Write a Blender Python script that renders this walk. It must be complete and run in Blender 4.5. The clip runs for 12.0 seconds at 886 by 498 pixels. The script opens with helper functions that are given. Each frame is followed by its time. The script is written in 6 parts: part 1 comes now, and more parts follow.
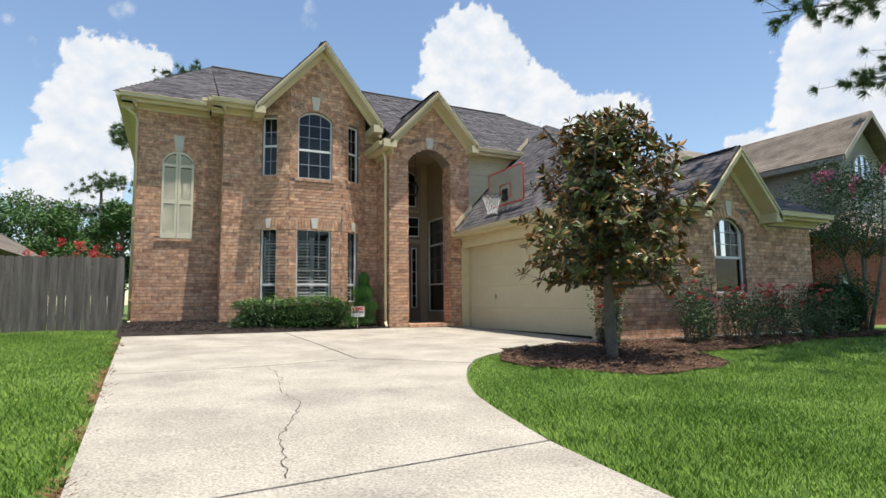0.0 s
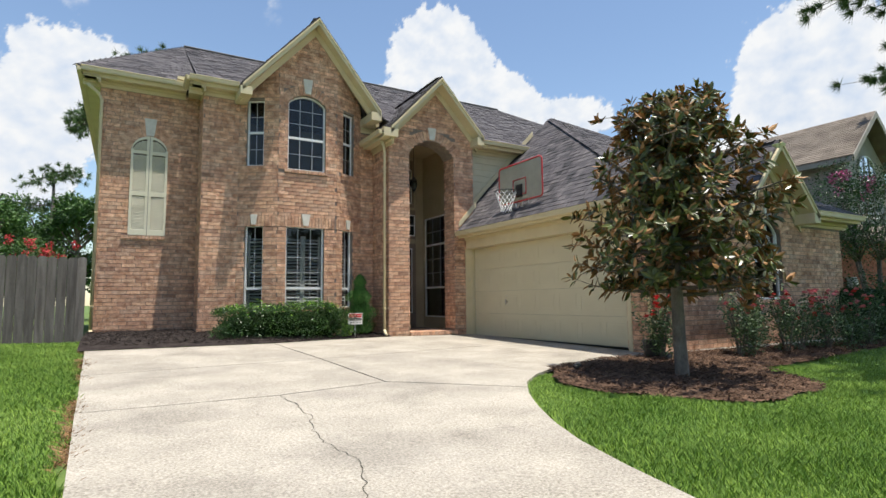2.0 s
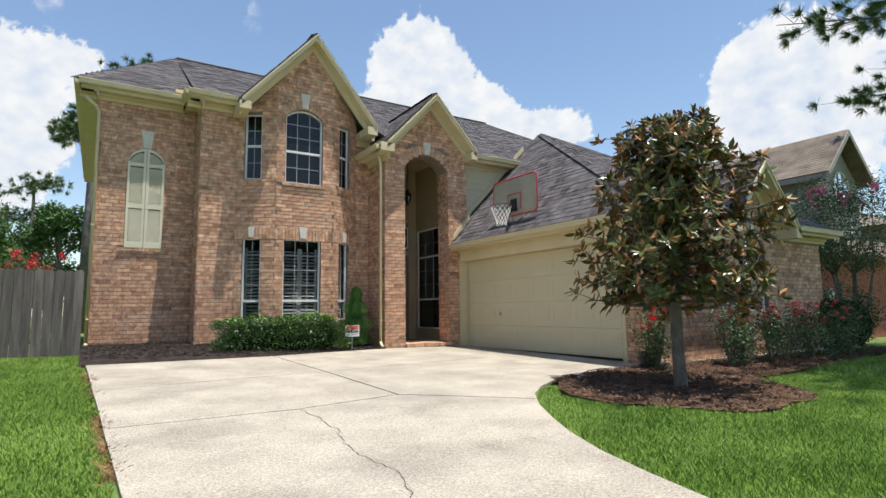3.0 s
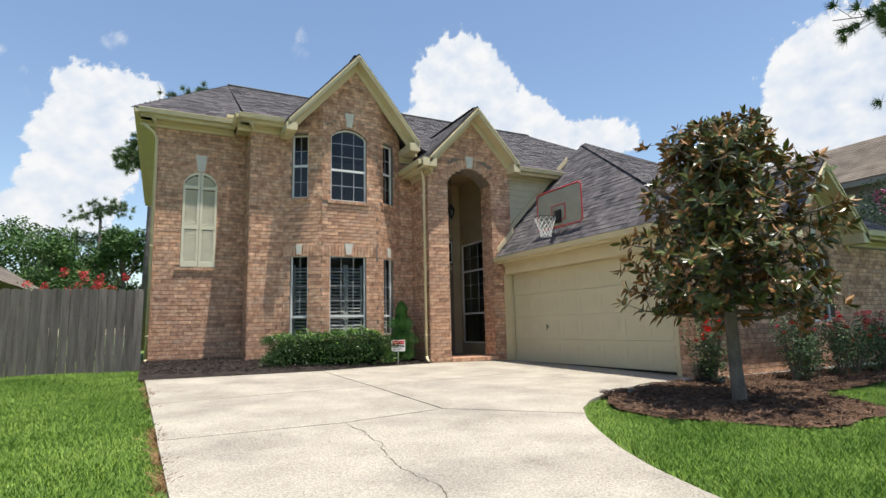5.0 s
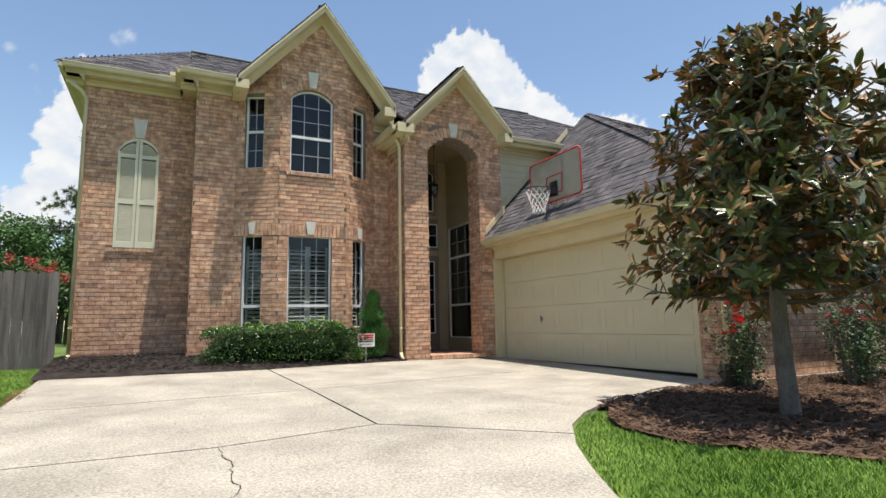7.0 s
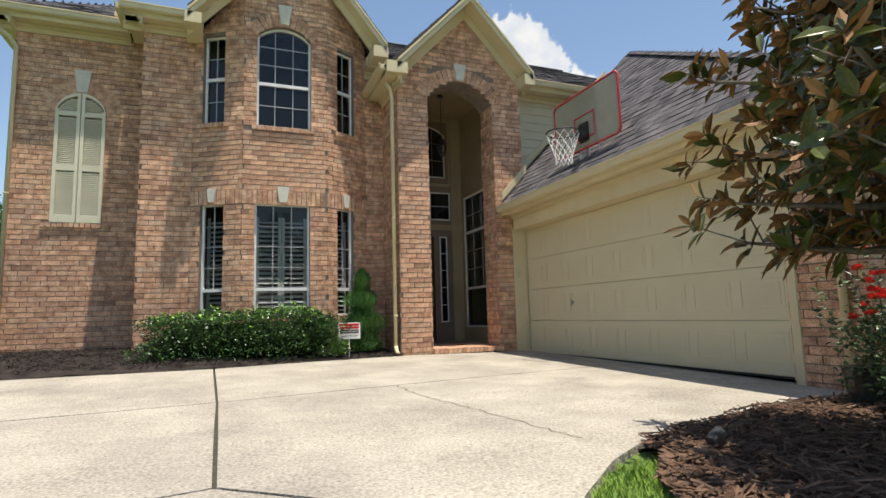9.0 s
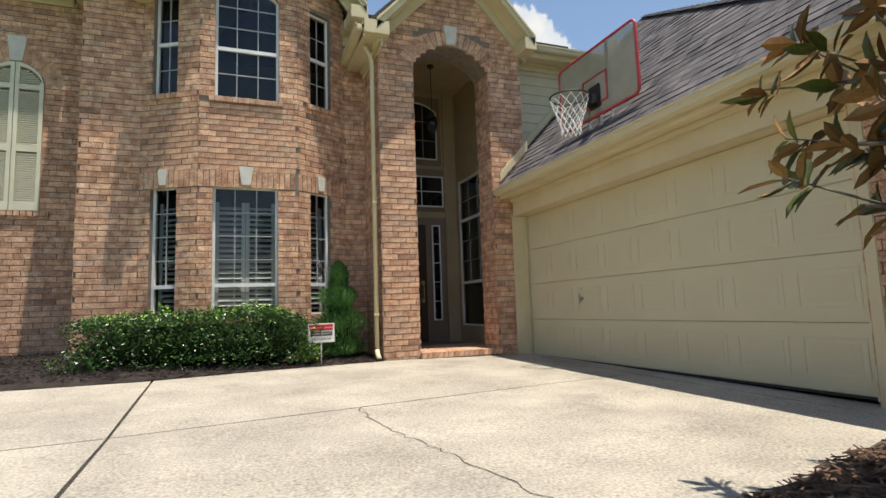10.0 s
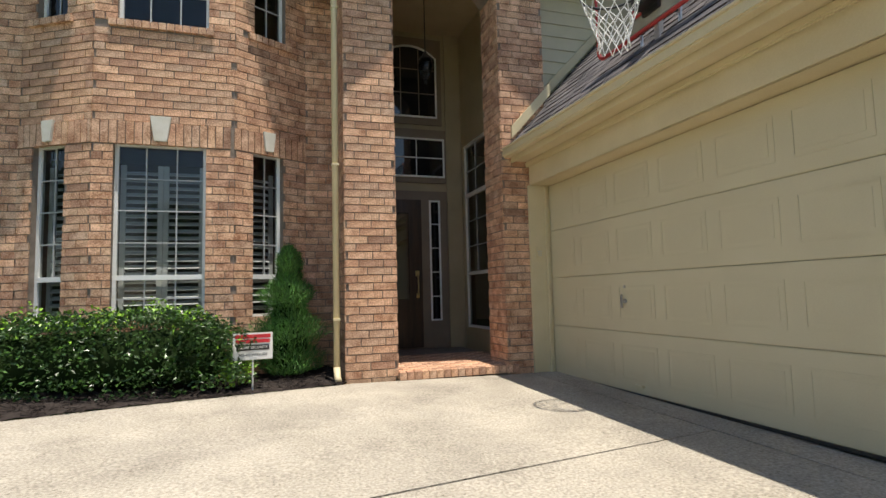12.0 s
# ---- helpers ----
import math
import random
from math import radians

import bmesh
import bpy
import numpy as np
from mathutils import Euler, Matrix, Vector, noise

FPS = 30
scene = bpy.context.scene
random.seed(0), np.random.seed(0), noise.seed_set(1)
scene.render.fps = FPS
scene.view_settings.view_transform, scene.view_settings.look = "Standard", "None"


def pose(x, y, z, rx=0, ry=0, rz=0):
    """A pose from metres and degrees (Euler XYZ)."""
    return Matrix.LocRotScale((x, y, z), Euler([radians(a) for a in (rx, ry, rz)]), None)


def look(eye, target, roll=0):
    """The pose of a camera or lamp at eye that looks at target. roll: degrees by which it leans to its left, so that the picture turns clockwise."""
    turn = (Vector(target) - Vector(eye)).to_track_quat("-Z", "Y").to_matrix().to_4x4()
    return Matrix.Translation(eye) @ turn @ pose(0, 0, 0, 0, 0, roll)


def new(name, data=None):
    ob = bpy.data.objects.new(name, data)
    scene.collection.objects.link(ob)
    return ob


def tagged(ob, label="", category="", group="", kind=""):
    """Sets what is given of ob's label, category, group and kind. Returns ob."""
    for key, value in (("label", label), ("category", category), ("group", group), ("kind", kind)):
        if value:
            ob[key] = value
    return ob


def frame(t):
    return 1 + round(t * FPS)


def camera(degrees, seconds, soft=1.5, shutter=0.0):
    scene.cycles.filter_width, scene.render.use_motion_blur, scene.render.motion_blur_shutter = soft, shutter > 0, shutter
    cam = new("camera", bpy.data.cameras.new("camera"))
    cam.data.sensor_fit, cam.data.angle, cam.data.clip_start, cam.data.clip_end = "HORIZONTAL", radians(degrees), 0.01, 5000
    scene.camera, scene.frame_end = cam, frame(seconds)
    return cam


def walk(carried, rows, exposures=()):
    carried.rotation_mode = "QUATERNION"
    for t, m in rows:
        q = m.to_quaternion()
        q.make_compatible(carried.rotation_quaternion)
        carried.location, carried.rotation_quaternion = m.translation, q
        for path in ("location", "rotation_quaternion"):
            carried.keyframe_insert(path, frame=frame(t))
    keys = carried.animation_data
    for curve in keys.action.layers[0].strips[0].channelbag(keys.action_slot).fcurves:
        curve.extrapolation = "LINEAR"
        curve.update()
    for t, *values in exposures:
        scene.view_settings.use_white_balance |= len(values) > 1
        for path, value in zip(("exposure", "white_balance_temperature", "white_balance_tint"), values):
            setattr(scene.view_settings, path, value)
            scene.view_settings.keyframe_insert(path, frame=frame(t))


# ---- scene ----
cam = camera(78.0, 12.0)
PATH = [
    (0, (-7.234, -13.003, 0.722), (-6.35, -11.219, 0.911), -0.6),
    (0.5, (-7.272, -12.536, 0.768), (-6.385, -10.753, 0.955), -0.6),
    (1, (-7.295, -12.069, 0.797), (-6.404, -10.289, 0.987), -0.7),
    (1.5, (-7.372, -11.709, 0.81), (-6.442, -9.949, 1.0), -0.6),
    (2, (-7.511, -11.471, 0.851), (-6.514, -9.748, 1.04), -0.6),
    (2.5, (-7.745, -11.399, 0.881), (-6.684, -9.715, 1.077), -0.6),
    (3, (-7.931, -11.47, 0.915), (-6.872, -9.788, 1.137), -0.7),
    (5, (-7.868, -11.473, 0.889), (-6.959, -9.714, 1.168), -1.3),
    (5.5, (-7.635, -11.22, 0.864), (-6.719, -9.463, 1.138), -1.1),
    (6, (-7.266, -10.901, 0.823), (-6.359, -9.14, 1.096), -1.2),
    (6.5, (-6.909, -10.548, 0.782), (-6.04, -8.767, 1.053), -1.2),
    (7, (-6.521, -10.151, 0.763), (-5.636, -8.378, 1.034), -1.1),
    (9, (-4.923, -8.463, 0.689), (-4.191, -6.617, 0.927), -1.6),
    (9.5, (-4.583, -7.963, 0.712), (-3.853, -6.116, 0.945), -1.8),
    (10, (-4.264, -7.45, 0.749), (-3.55, -5.594, 0.965), -1.9),
    (10.5, (-3.966, -6.927, 0.821), (-3.261, -5.067, 1.021), -1.7),
    (11, (-3.673, -6.438, 0.853), (-2.97, -4.575, 1.043), -1.6),
    (11.5, (-3.371, -5.978, 0.891), (-2.727, -4.092, 1.062), -1.5),
    (12, (-3.073, -5.596, 0.928), (-2.462, -3.698, 1.09), -1.4),
]
walk(cam, [(t, look(eye, target, roll)) for t, eye, target, roll in PATH], exposures=[(0.0, 0.40, 6570.0, 10.0), (7.0, 0.40, 6650.0, 10.0), (9.0, 0.36, 6800.0, 10.0), (12.0, 0.36, 6850.0, 10.0)])
# ---------- world and light ----------
SUN = Vector((0.075, -0.178, 1.0)).normalized()
world = bpy.data.worlds.new("sky")
scene.world = world
world.use_nodes = True
wn = world.node_tree
sky = wn.nodes.new("ShaderNodeTexSky")
sky.sky_type = "NISHITA"
sky.sun_disc = False
sky.sun_elevation = math.asin(SUN.z)
sky.sun_rotation = math.atan2(SUN.x, SUN.y)
sky.air_density, sky.dust_density, sky.ozone_density = 1.15, 0.3, 1.6
wn.links.new(sky.outputs[0], wn.nodes["Background"].inputs[0])
wn.nodes["Background"].inputs[1].default_value = 0.13
sun_data = bpy.data.lights.new("sun", "SUN")
sun_data.energy, sun_data.angle, sun_data.color = 5.0, radians(0.53), (1.0, 0.95, 0.87)
sun = new("sun", sun_data)
sun.matrix_world = look(SUN * 60, (0, 0, 0))

# ---------- materials ----------


def mat(name, c1, c2, scale=8.0, rough=0.8, bump=0.2, fine=60.0, metal=0.0, spec=0.5, vary=0.0, island=None, random_object=False, stretch=(1, 1, 1), dist=0.01, grain=0.55, lo=0.355, hi=0.645):
    """Two colours mixed by broad and fine noise, with a fine relief. island: colour stops picked piece by piece."""
    m = bpy.data.materials.new(name)
    m.use_nodes = True
    nt, L = m.node_tree, m.node_tree.links
    b = nt.nodes["Principled BSDF"]
    tc = nt.nodes.new("ShaderNodeTexCoord")
    mp = nt.nodes.new("ShaderNodeMapping")
    mp.inputs["Scale"].default_value = stretch
    L.new(tc.outputs["Object"], mp.inputs[0])
    n1 = nt.nodes.new("ShaderNodeTexNoise")
    n1.inputs["Scale"].default_value, n1.inputs["Detail"].default_value = scale, 5
    n2 = nt.nodes.new("ShaderNodeTexNoise")
    n2.inputs["Scale"].default_value, n2.inputs["Detail"].default_value = fine, 4
    L.new(mp.outputs[0], n1.inputs[0]), L.new(mp.outputs[0], n2.inputs[0])
    add = nt.nodes.new("ShaderNodeMath")
    add.operation = "MULTIPLY_ADD"
    L.new(n2.outputs[0], add.inputs[0])
    add.inputs[1].default_value = grain
    L.new(n1.outputs[0], add.inputs[2])
    ramp = nt.nodes.new("ShaderNodeValToRGB")
    ramp.color_ramp.elements[0].position, ramp.color_ramp.elements[1].position = lo, hi
    ramp.color_ramp.elements[0].color, ramp.color_ramp.elements[1].color = (*c1, 1), (*c2, 1)
    norm = nt.nodes.new("ShaderNodeMath")
    norm.operation = "DIVIDE"
    norm.inputs[1].default_value = 1 + grain
    L.new(add.outputs[0], norm.inputs[0]), L.new(norm.outputs[0], ramp.inputs[0])
    out = ramp.outputs[0]
    if island or random_object:
        src = nt.nodes.new("ShaderNodeObjectInfo" if random_object else "ShaderNodeNewGeometry")
        rnd = src.outputs["Random" if random_object else "Random Per Island"]
        pick = nt.nodes.new("ShaderNodeValToRGB")
        pick.color_ramp.interpolation = "LINEAR"
        els = pick.color_ramp.elements
        stops = island or [(0.75, 0.75, 0.75), (1.15, 1.15, 1.15)]
        for i, c in enumerate(stops):
            e = els[i] if i < 2 else els.new(1.0)
            e.color = (*c, 1)
        for i, e in enumerate(els):
            e.position = i / (len(stops) - 1)
        L.new(rnd, pick.inputs[0])
        mx = nt.nodes.new("ShaderNodeMix")
        mx.data_type, mx.blend_type = "RGBA", "MULTIPLY"
        mx.inputs[0].default_value = 1.0
        L.new(out, mx.inputs[6]), L.new(pick.outputs[0], mx.inputs[7])
        out = mx.outputs[2]
    L.new(out, b.inputs["Base Color"])
    b.inputs["Roughness"].default_value, b.inputs["Metallic"].default_value = rough, metal
    b.inputs["Specular IOR Level"].default_value = spec
    if bump:
        bp = nt.nodes.new("ShaderNodeBump")
        bp.inputs["Strength"].default_value, bp.inputs["Distance"].default_value = bump, dist
        L.new(add.outputs[0], bp.inputs["Height"]), L.new(bp.outputs[0], b.inputs["Normal"])
    return m


BRICKS = [(0.62, 0.54, 0.50), (1.02, 0.86, 0.75), (1.12, 1.00, 0.86), (0.90, 0.87, 0.83), (1.30, 1.16, 1.02), (0.80, 0.67, 0.61), (1.10, 1.03, 0.93)]
M_BRICK = mat("brick", (0.32, 0.172, 0.108), (0.78, 0.560, 0.420), 9, 0.9, 0.35, 75, island=BRICKS, dist=0.006, grain=1.2, lo=0.38, hi=0.62)
M_BRICK_ONE = mat("brick_piece", (0.32, 0.172, 0.108), (0.78, 0.560, 0.420), 9, 0.9, 0.35, 75, island=BRICKS, random_object=True, dist=0.006, grain=1.2, lo=0.38, hi=0.62)
M_MORTAR = mat("mortar", (0.17, 0.135, 0.11), (0.27, 0.22, 0.18), 12, 0.95, 0.4, 120)
M_RED = mat("red_brick", (0.27, 0.085, 0.05), (0.42, 0.17, 0.11), 9, 0.9, 0.5, 55, island=[(0.6, 0.55, 0.55), (1.1, 1.0, 1.0), (0.85, 0.8, 0.8)])
M_TRIM = mat("cream_paint", (0.61, 0.515, 0.32), (0.68, 0.585, 0.38), 3, 0.55, 0.06, 90)
M_DOORPAINT = mat("garage_paint", (0.60, 0.53, 0.35), (0.66, 0.59, 0.40), 1.5, 0.5, 0.05, 120)
M_SIDING = mat("siding_paint", (0.56, 0.51, 0.36), (0.64, 0.58, 0.42), 3, 0.6, 0.08, 90)
M_SHUTTER = mat("shutter_paint", (0.66, 0.61, 0.45), (0.74, 0.69, 0.52), 3, 0.5, 0.05, 90)
M_TAUPE = mat("taupe_paint", (0.20, 0.15, 0.11), (0.25, 0.19, 0.14), 3, 0.5, 0.05, 90)
M_WHITE = mat("white_paint", (0.76, 0.76, 0.74), (0.84, 0.84, 0.82), 4, 0.4, 0.03, 90)
M_GREY = mat("grey_siding", (0.27, 0.25, 0.215), (0.34, 0.315, 0.275), 3, 0.6, 0.08, 90)
M_STONE = mat("cast_stone", (0.58, 0.55, 0.47), (0.70, 0.67, 0.60), 10, 0.85, 0.2, 120)
M_CONC = mat("concrete", (0.225, 0.202, 0.164), (0.545, 0.494, 0.410), 1.6, 0.92, 0.9, 60, dist=0.009, grain=1.9, lo=0.31, hi=0.68, spec=0.2)


def weathered(m, scale, low, high, dark):
    """Broad stains with soft uneven edges and scattered dark pits over a material."""
    nt, L = m.node_tree, m.node_tree.links
    b = nt.nodes["Principled BSDF"]
    old = b.inputs["Base Color"].links[0].from_socket
    tc = nt.nodes.new("ShaderNodeTexCoord")
    for sc, detail, a, c, col in ((scale, 9, low, high, dark), (38.0, 3, 0.28, 0.40, (0.62, 0.60, 0.56))):
        n = nt.nodes.new("ShaderNodeTexNoise")
        n.inputs["Scale"].default_value, n.inputs["Detail"].default_value, n.inputs["Roughness"].default_value = sc, detail, 0.62
        L.new(tc.outputs["Object"], n.inputs[0])
        ramp = nt.nodes.new("ShaderNodeValToRGB")
        e = ramp.color_ramp.elements
        e[0].position, e[1].position = a, c
        e[0].color, e[1].color = (*col, 1), (1.04, 1.04, 1.04, 1)
        L.new(n.outputs[0], ramp.inputs[0])
        mx = nt.nodes.new("ShaderNodeMix")
        mx.data_type, mx.blend_type = "RGBA", "MULTIPLY"
        mx.inputs[0].default_value = 1.0
        L.new(old, mx.inputs[6]), L.new(ramp.outputs[0], mx.inputs[7])
        old = mx.outputs[2]
    L.new(old, b.inputs["Base Color"])


weathered(M_CONC, 0.9, 0.34, 0.55, (0.82, 0.82, 0.83))
M_JOINT = mat("joint_tar", (0.035, 0.03, 0.025), (0.08, 0.07, 0.05), 20, 0.95, 0.3, 90)
M_SHINGLE = mat("shingle", (0.042, 0.040, 0.044), (0.125, 0.115, 0.118), 5, 0.95, 0.5, 160, island=[(0.42, 0.42, 0.45), (1.0, 0.98, 0.98), (1.35, 1.3, 1.28), (0.66, 0.64, 0.67)], dist=0.004)
M_SHINGLE_OLD = mat("weathered_shingle", (0.12, 0.095, 0.075), (0.25, 0.21, 0.17), 2, 0.95, 0.5, 120, island=[(0.8, 0.8, 0.8), (1.1, 1.1, 1.1)])
M_FELT = mat("roof_felt", (0.04, 0.036, 0.038), (0.07, 0.062, 0.065), 6, 0.95, 0.3, 150)
M_METAL = mat("galvanised", (0.45, 0.46, 0.47), (0.6, 0.6, 0.61), 20, 0.4, 0.05, 90, metal=0.9)
M_BLACK = mat("black_metal", (0.015, 0.015, 0.015), (0.03, 0.03, 0.03), 20, 0.4, 0.05, 90)
M_REDRIM = mat("red_plastic", (0.40, 0.03, 0.03), (0.52, 0.05, 0.05), 10, 0.4, 0.05, 90)
M_BOARD = mat("clear_backboard", (0.40, 0.38, 0.29), (0.47, 0.45, 0.35), 5, 0.25, 0.02, 90)
M_BAR = mat("glazing_bar_paint", (0.40, 0.41, 0.41), (0.48, 0.49, 0.49), 4, 0.45, 0.03, 90)
M_STRAW = mat("dry_straw", (0.20, 0.105, 0.045), (0.40, 0.25, 0.12), 3, 0.9, 0.0, 20, island=[(0.6, 0.6, 0.6), (1.0, 1.0, 1.0), (1.3, 1.2, 1.1)])
M_NET = mat("white_net", (0.75, 0.75, 0.73), (0.85, 0.85, 0.83), 30, 0.8, 0.1, 90)
M_WOODDOOR = mat("dark_wood", (0.035, 0.018, 0.010), (0.075, 0.038, 0.022), 3, 0.35, 0.1, 60, stretch=(6, 6, 0.6))
M_BRASS = mat("brass", (0.55, 0.42, 0.2), (0.7, 0.55, 0.28), 20, 0.3, 0.02, 90, metal=1.0)
M_FENCE = mat("weathered_fence", (0.095, 0.080, 0.070), (0.21, 0.185, 0.165), 3, 0.95, 0.5, 40, random_object=True, stretch=(6, 6, 0.5))
M_SOIL = mat("lawn_soil", (0.075, 0.125, 0.022), (0.135, 0.20, 0.045), 2, 1.0, 0.6, 70)
M_BLADE = mat("grass_blade", (0.125, 0.235, 0.030), (0.27, 0.40, 0.085), 0.8, 0.55, 0.0, 12, island=[(0.45, 0.55, 0.45), (1.0, 1.0, 1.0), (1.45, 1.32, 1.0), (0.75, 0.85, 0.7)])
M_MULCH = mat("mulch", (0.06, 0.038, 0.027), (0.17, 0.112, 0.08), 6, 1.0, 0.5, 60, spec=0.1, island=[(0.5, 0.5, 0.5), (1.0, 1.0, 1.0), (1.6, 1.5, 1.4), (0.8, 0.75, 0.7)])
M_MULCHDARK = mat("dark_mulch", (0.018, 0.014, 0.013), (0.05, 0.042, 0.038), 6, 1.0, 0.5, 60, spec=0.1, island=[(0.5, 0.5, 0.5), (1.0, 1.0, 1.0), (1.6, 1.5, 1.4)])
M_BARK = mat("bark", (0.095, 0.08, 0.066), (0.20, 0.175, 0.145), 10, 0.95, 0.6, 60, stretch=(1, 1, 0.5))
M_HEDGE = mat("hedge_leaf", (0.020, 0.056, 0.012), (0.060, 0.14, 0.028), 4, 0.36, 0.0, 20, island=[(0.4, 0.45, 0.4), (0.7, 0.7, 0.7), (0.95, 0.95, 0.95), (1.35, 1.35, 1.0)])
M_LIME = mat("new_leaf", (0.16, 0.33, 0.02), (0.27, 0.48, 0.05), 4, 0.4, 0.0, 20, island=[(0.7, 0.75, 0.7), (1.1, 1.1, 1.0)])
M_CYPRESS = mat("conifer_leaf", (0.045, 0.125, 0.025), (0.11, 0.26, 0.06), 4, 0.6, 0.0, 20, island=[(0.5, 0.5, 0.5), (1.0, 1.0, 1.0), (1.4, 1.4, 1.1)])
M_ROSELEAF = mat("rose_leaf", (0.045, 0.085, 0.03), (0.10, 0.16, 0.06), 4, 0.5, 0.0, 20, island=[(0.5, 0.5, 0.5), (1.0, 1.0, 1.0), (1.5, 1.4, 1.2)])
M_ROSERED = mat("red_petal", (0.62, 0.03, 0.03), (0.80, 0.08, 0.07), 9, 0.6, 0.0, 20)
M_ROSEPINK = mat("pink_petal", (0.72, 0.13, 0.17), (0.85, 0.33, 0.36), 9, 0.6, 0.0, 20)
M_CRAPE = mat("crape_petal", (0.55, 0.08, 0.24), (0.75, 0.22, 0.42), 9, 0.7, 0.0, 20)
M_CRAPERED = mat("crape_red_petal", (0.55, 0.03, 0.05), (0.72, 0.07, 0.09), 9, 0.7, 0.0, 20)
M_MAG = mat("magnolia_leaf", (0.040, 0.060, 0.016), (0.115, 0.130, 0.036), 4, 0.30, 0.0, 20, spec=0.35, island=[(0.6, 0.6, 0.6), (1.0, 1.0, 1.0), (1.4, 1.3, 1.0)])
M_MAGB = mat("magnolia_underside", (0.25, 0.125, 0.045), (0.43, 0.235, 0.095), 4, 0.7, 0.0, 20, island=[(0.6, 0.6, 0.6), (1.0, 1.0, 1.0), (1.3, 1.2, 1.1)])
M_PETAL = mat("white_petal", (0.78, 0.77, 0.7), (0.85, 0.84, 0.78), 9, 0.5, 0.0, 20)
M_TREELEAF = mat("tree_leaf", (0.035, 0.095, 0.018), (0.10, 0.20, 0.04), 0.6, 0.6, 0.0, 8, island=[(0.5, 0.55, 0.5), (1.0, 1.0, 1.0), (1.35, 1.3, 1.0)])
M_PINE = mat("pine_needle", (0.05, 0.105, 0.03), (0.12, 0.20, 0.065), 1.5, 0.6, 0.0, 12, island=[(0.6, 0.6, 0.6), (1.0, 1.0, 1.0), (1.4, 1.3, 1.1)])
M_CAP = mat("ridge_metal", (0.02, 0.02, 0.02), (0.04, 0.04, 0.04), 5, 0.6, 0.1, 60)
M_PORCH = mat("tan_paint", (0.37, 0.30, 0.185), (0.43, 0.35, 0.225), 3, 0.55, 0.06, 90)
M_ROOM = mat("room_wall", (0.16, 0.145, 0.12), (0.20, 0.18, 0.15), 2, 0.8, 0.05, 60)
M_SIGN = mat("sign_white", (0.70, 0.70, 0.68), (0.78, 0.78, 0.76), 8, 0.5, 0.02, 60)
M_SIGNRED = mat("sign_red", (0.50, 0.02, 0.03), (0.6, 0.03, 0.04), 8, 0.5, 0.02, 60)
M_SIGNBLACK = mat("sign_black", (0.012, 0.012, 0.012), (0.03, 0.03, 0.03), 8, 0.5, 0.02, 60)
# near-black filler for bushes; the shade between leaves is put into its colour
M_CORE = mat("inner_shade_filler", (0.010, 0.020, 0.006), (0.02, 0.035, 0.012), 9, 1.0, 0.5, 40, spec=0.05)
M_BOX = mat("meter_box", (0.42, 0.44, 0.44), (0.52, 0.54, 0.54), 8, 0.5, 0.02, 60)

M_BOARD.node_tree.nodes["Principled BSDF"].inputs["Alpha"].default_value = 0.55
M_CLOUD = bpy.data.materials.new("cloud")
M_CLOUD.use_nodes = True
_n = M_CLOUD.node_tree
_n.nodes.clear()
_o, _m = _n.nodes.new("ShaderNodeOutputMaterial"), _n.nodes.new("ShaderNodeMixShader")
_t, _e = _n.nodes.new("ShaderNodeBsdfTransparent"), _n.nodes.new("ShaderNodeEmission")
_a, _s = _n.nodes.new("ShaderNodeAttribute"), _n.nodes.new("ShaderNodeAttribute")
_a.attribute_name, _s.attribute_name = "cloud_cover", "cloud_light"
_r = _n.nodes.new("ShaderNodeValToRGB")
# clouds glow; their white and blue-grey shading is put into the emission colour
_r.color_ramp.elements[0].color, _r.color_ramp.elements[1].color = (0.47, 0.55, 0.67, 1), (0.70, 0.715, 0.73, 1)
_n.links.new(_s.outputs["Fac"], _r.inputs[0]), _n.links.new(_r.outputs[0], _e.inputs[0])
_n.links.new(_a.outputs["Fac"], _m.inputs[0]), _n.links.new(_t.outputs[0], _m.inputs[1]), _n.links.new(_e.outputs[0], _m.inputs[2])
_n.links.new(_m.outputs[0], _o.inputs[0])

M_GLASS = bpy.data.materials.new("window_glass")
M_GLASS.use_nodes = True
_n = M_GLASS.node_tree
_n.nodes.clear()
_o = _n.nodes.new("ShaderNodeOutputMaterial")
_m = _n.nodes.new("ShaderNodeMixShader")
_t = _n.nodes.new("ShaderNodeBsdfTransparent")
_t.inputs[0].default_value = (0.56, 0.60, 0.61, 1)
_g = _n.nodes.new("ShaderNodeBsdfGlossy")
_g.inputs["Roughness"].default_value = 0.02
_f = _n.nodes.new("ShaderNodeFresnel")
_f.inputs[0].default_value = 1.55
_n.links.new(_f.outputs[0], _m.inputs[0]), _n.links.new(_t.outputs[0], _m.inputs[1]), _n.links.new(_g.outputs[0], _m.inputs[2])
_n.links.new(_m.outputs[0], _o.inputs[0])

# ---------- mesh helpers ----------


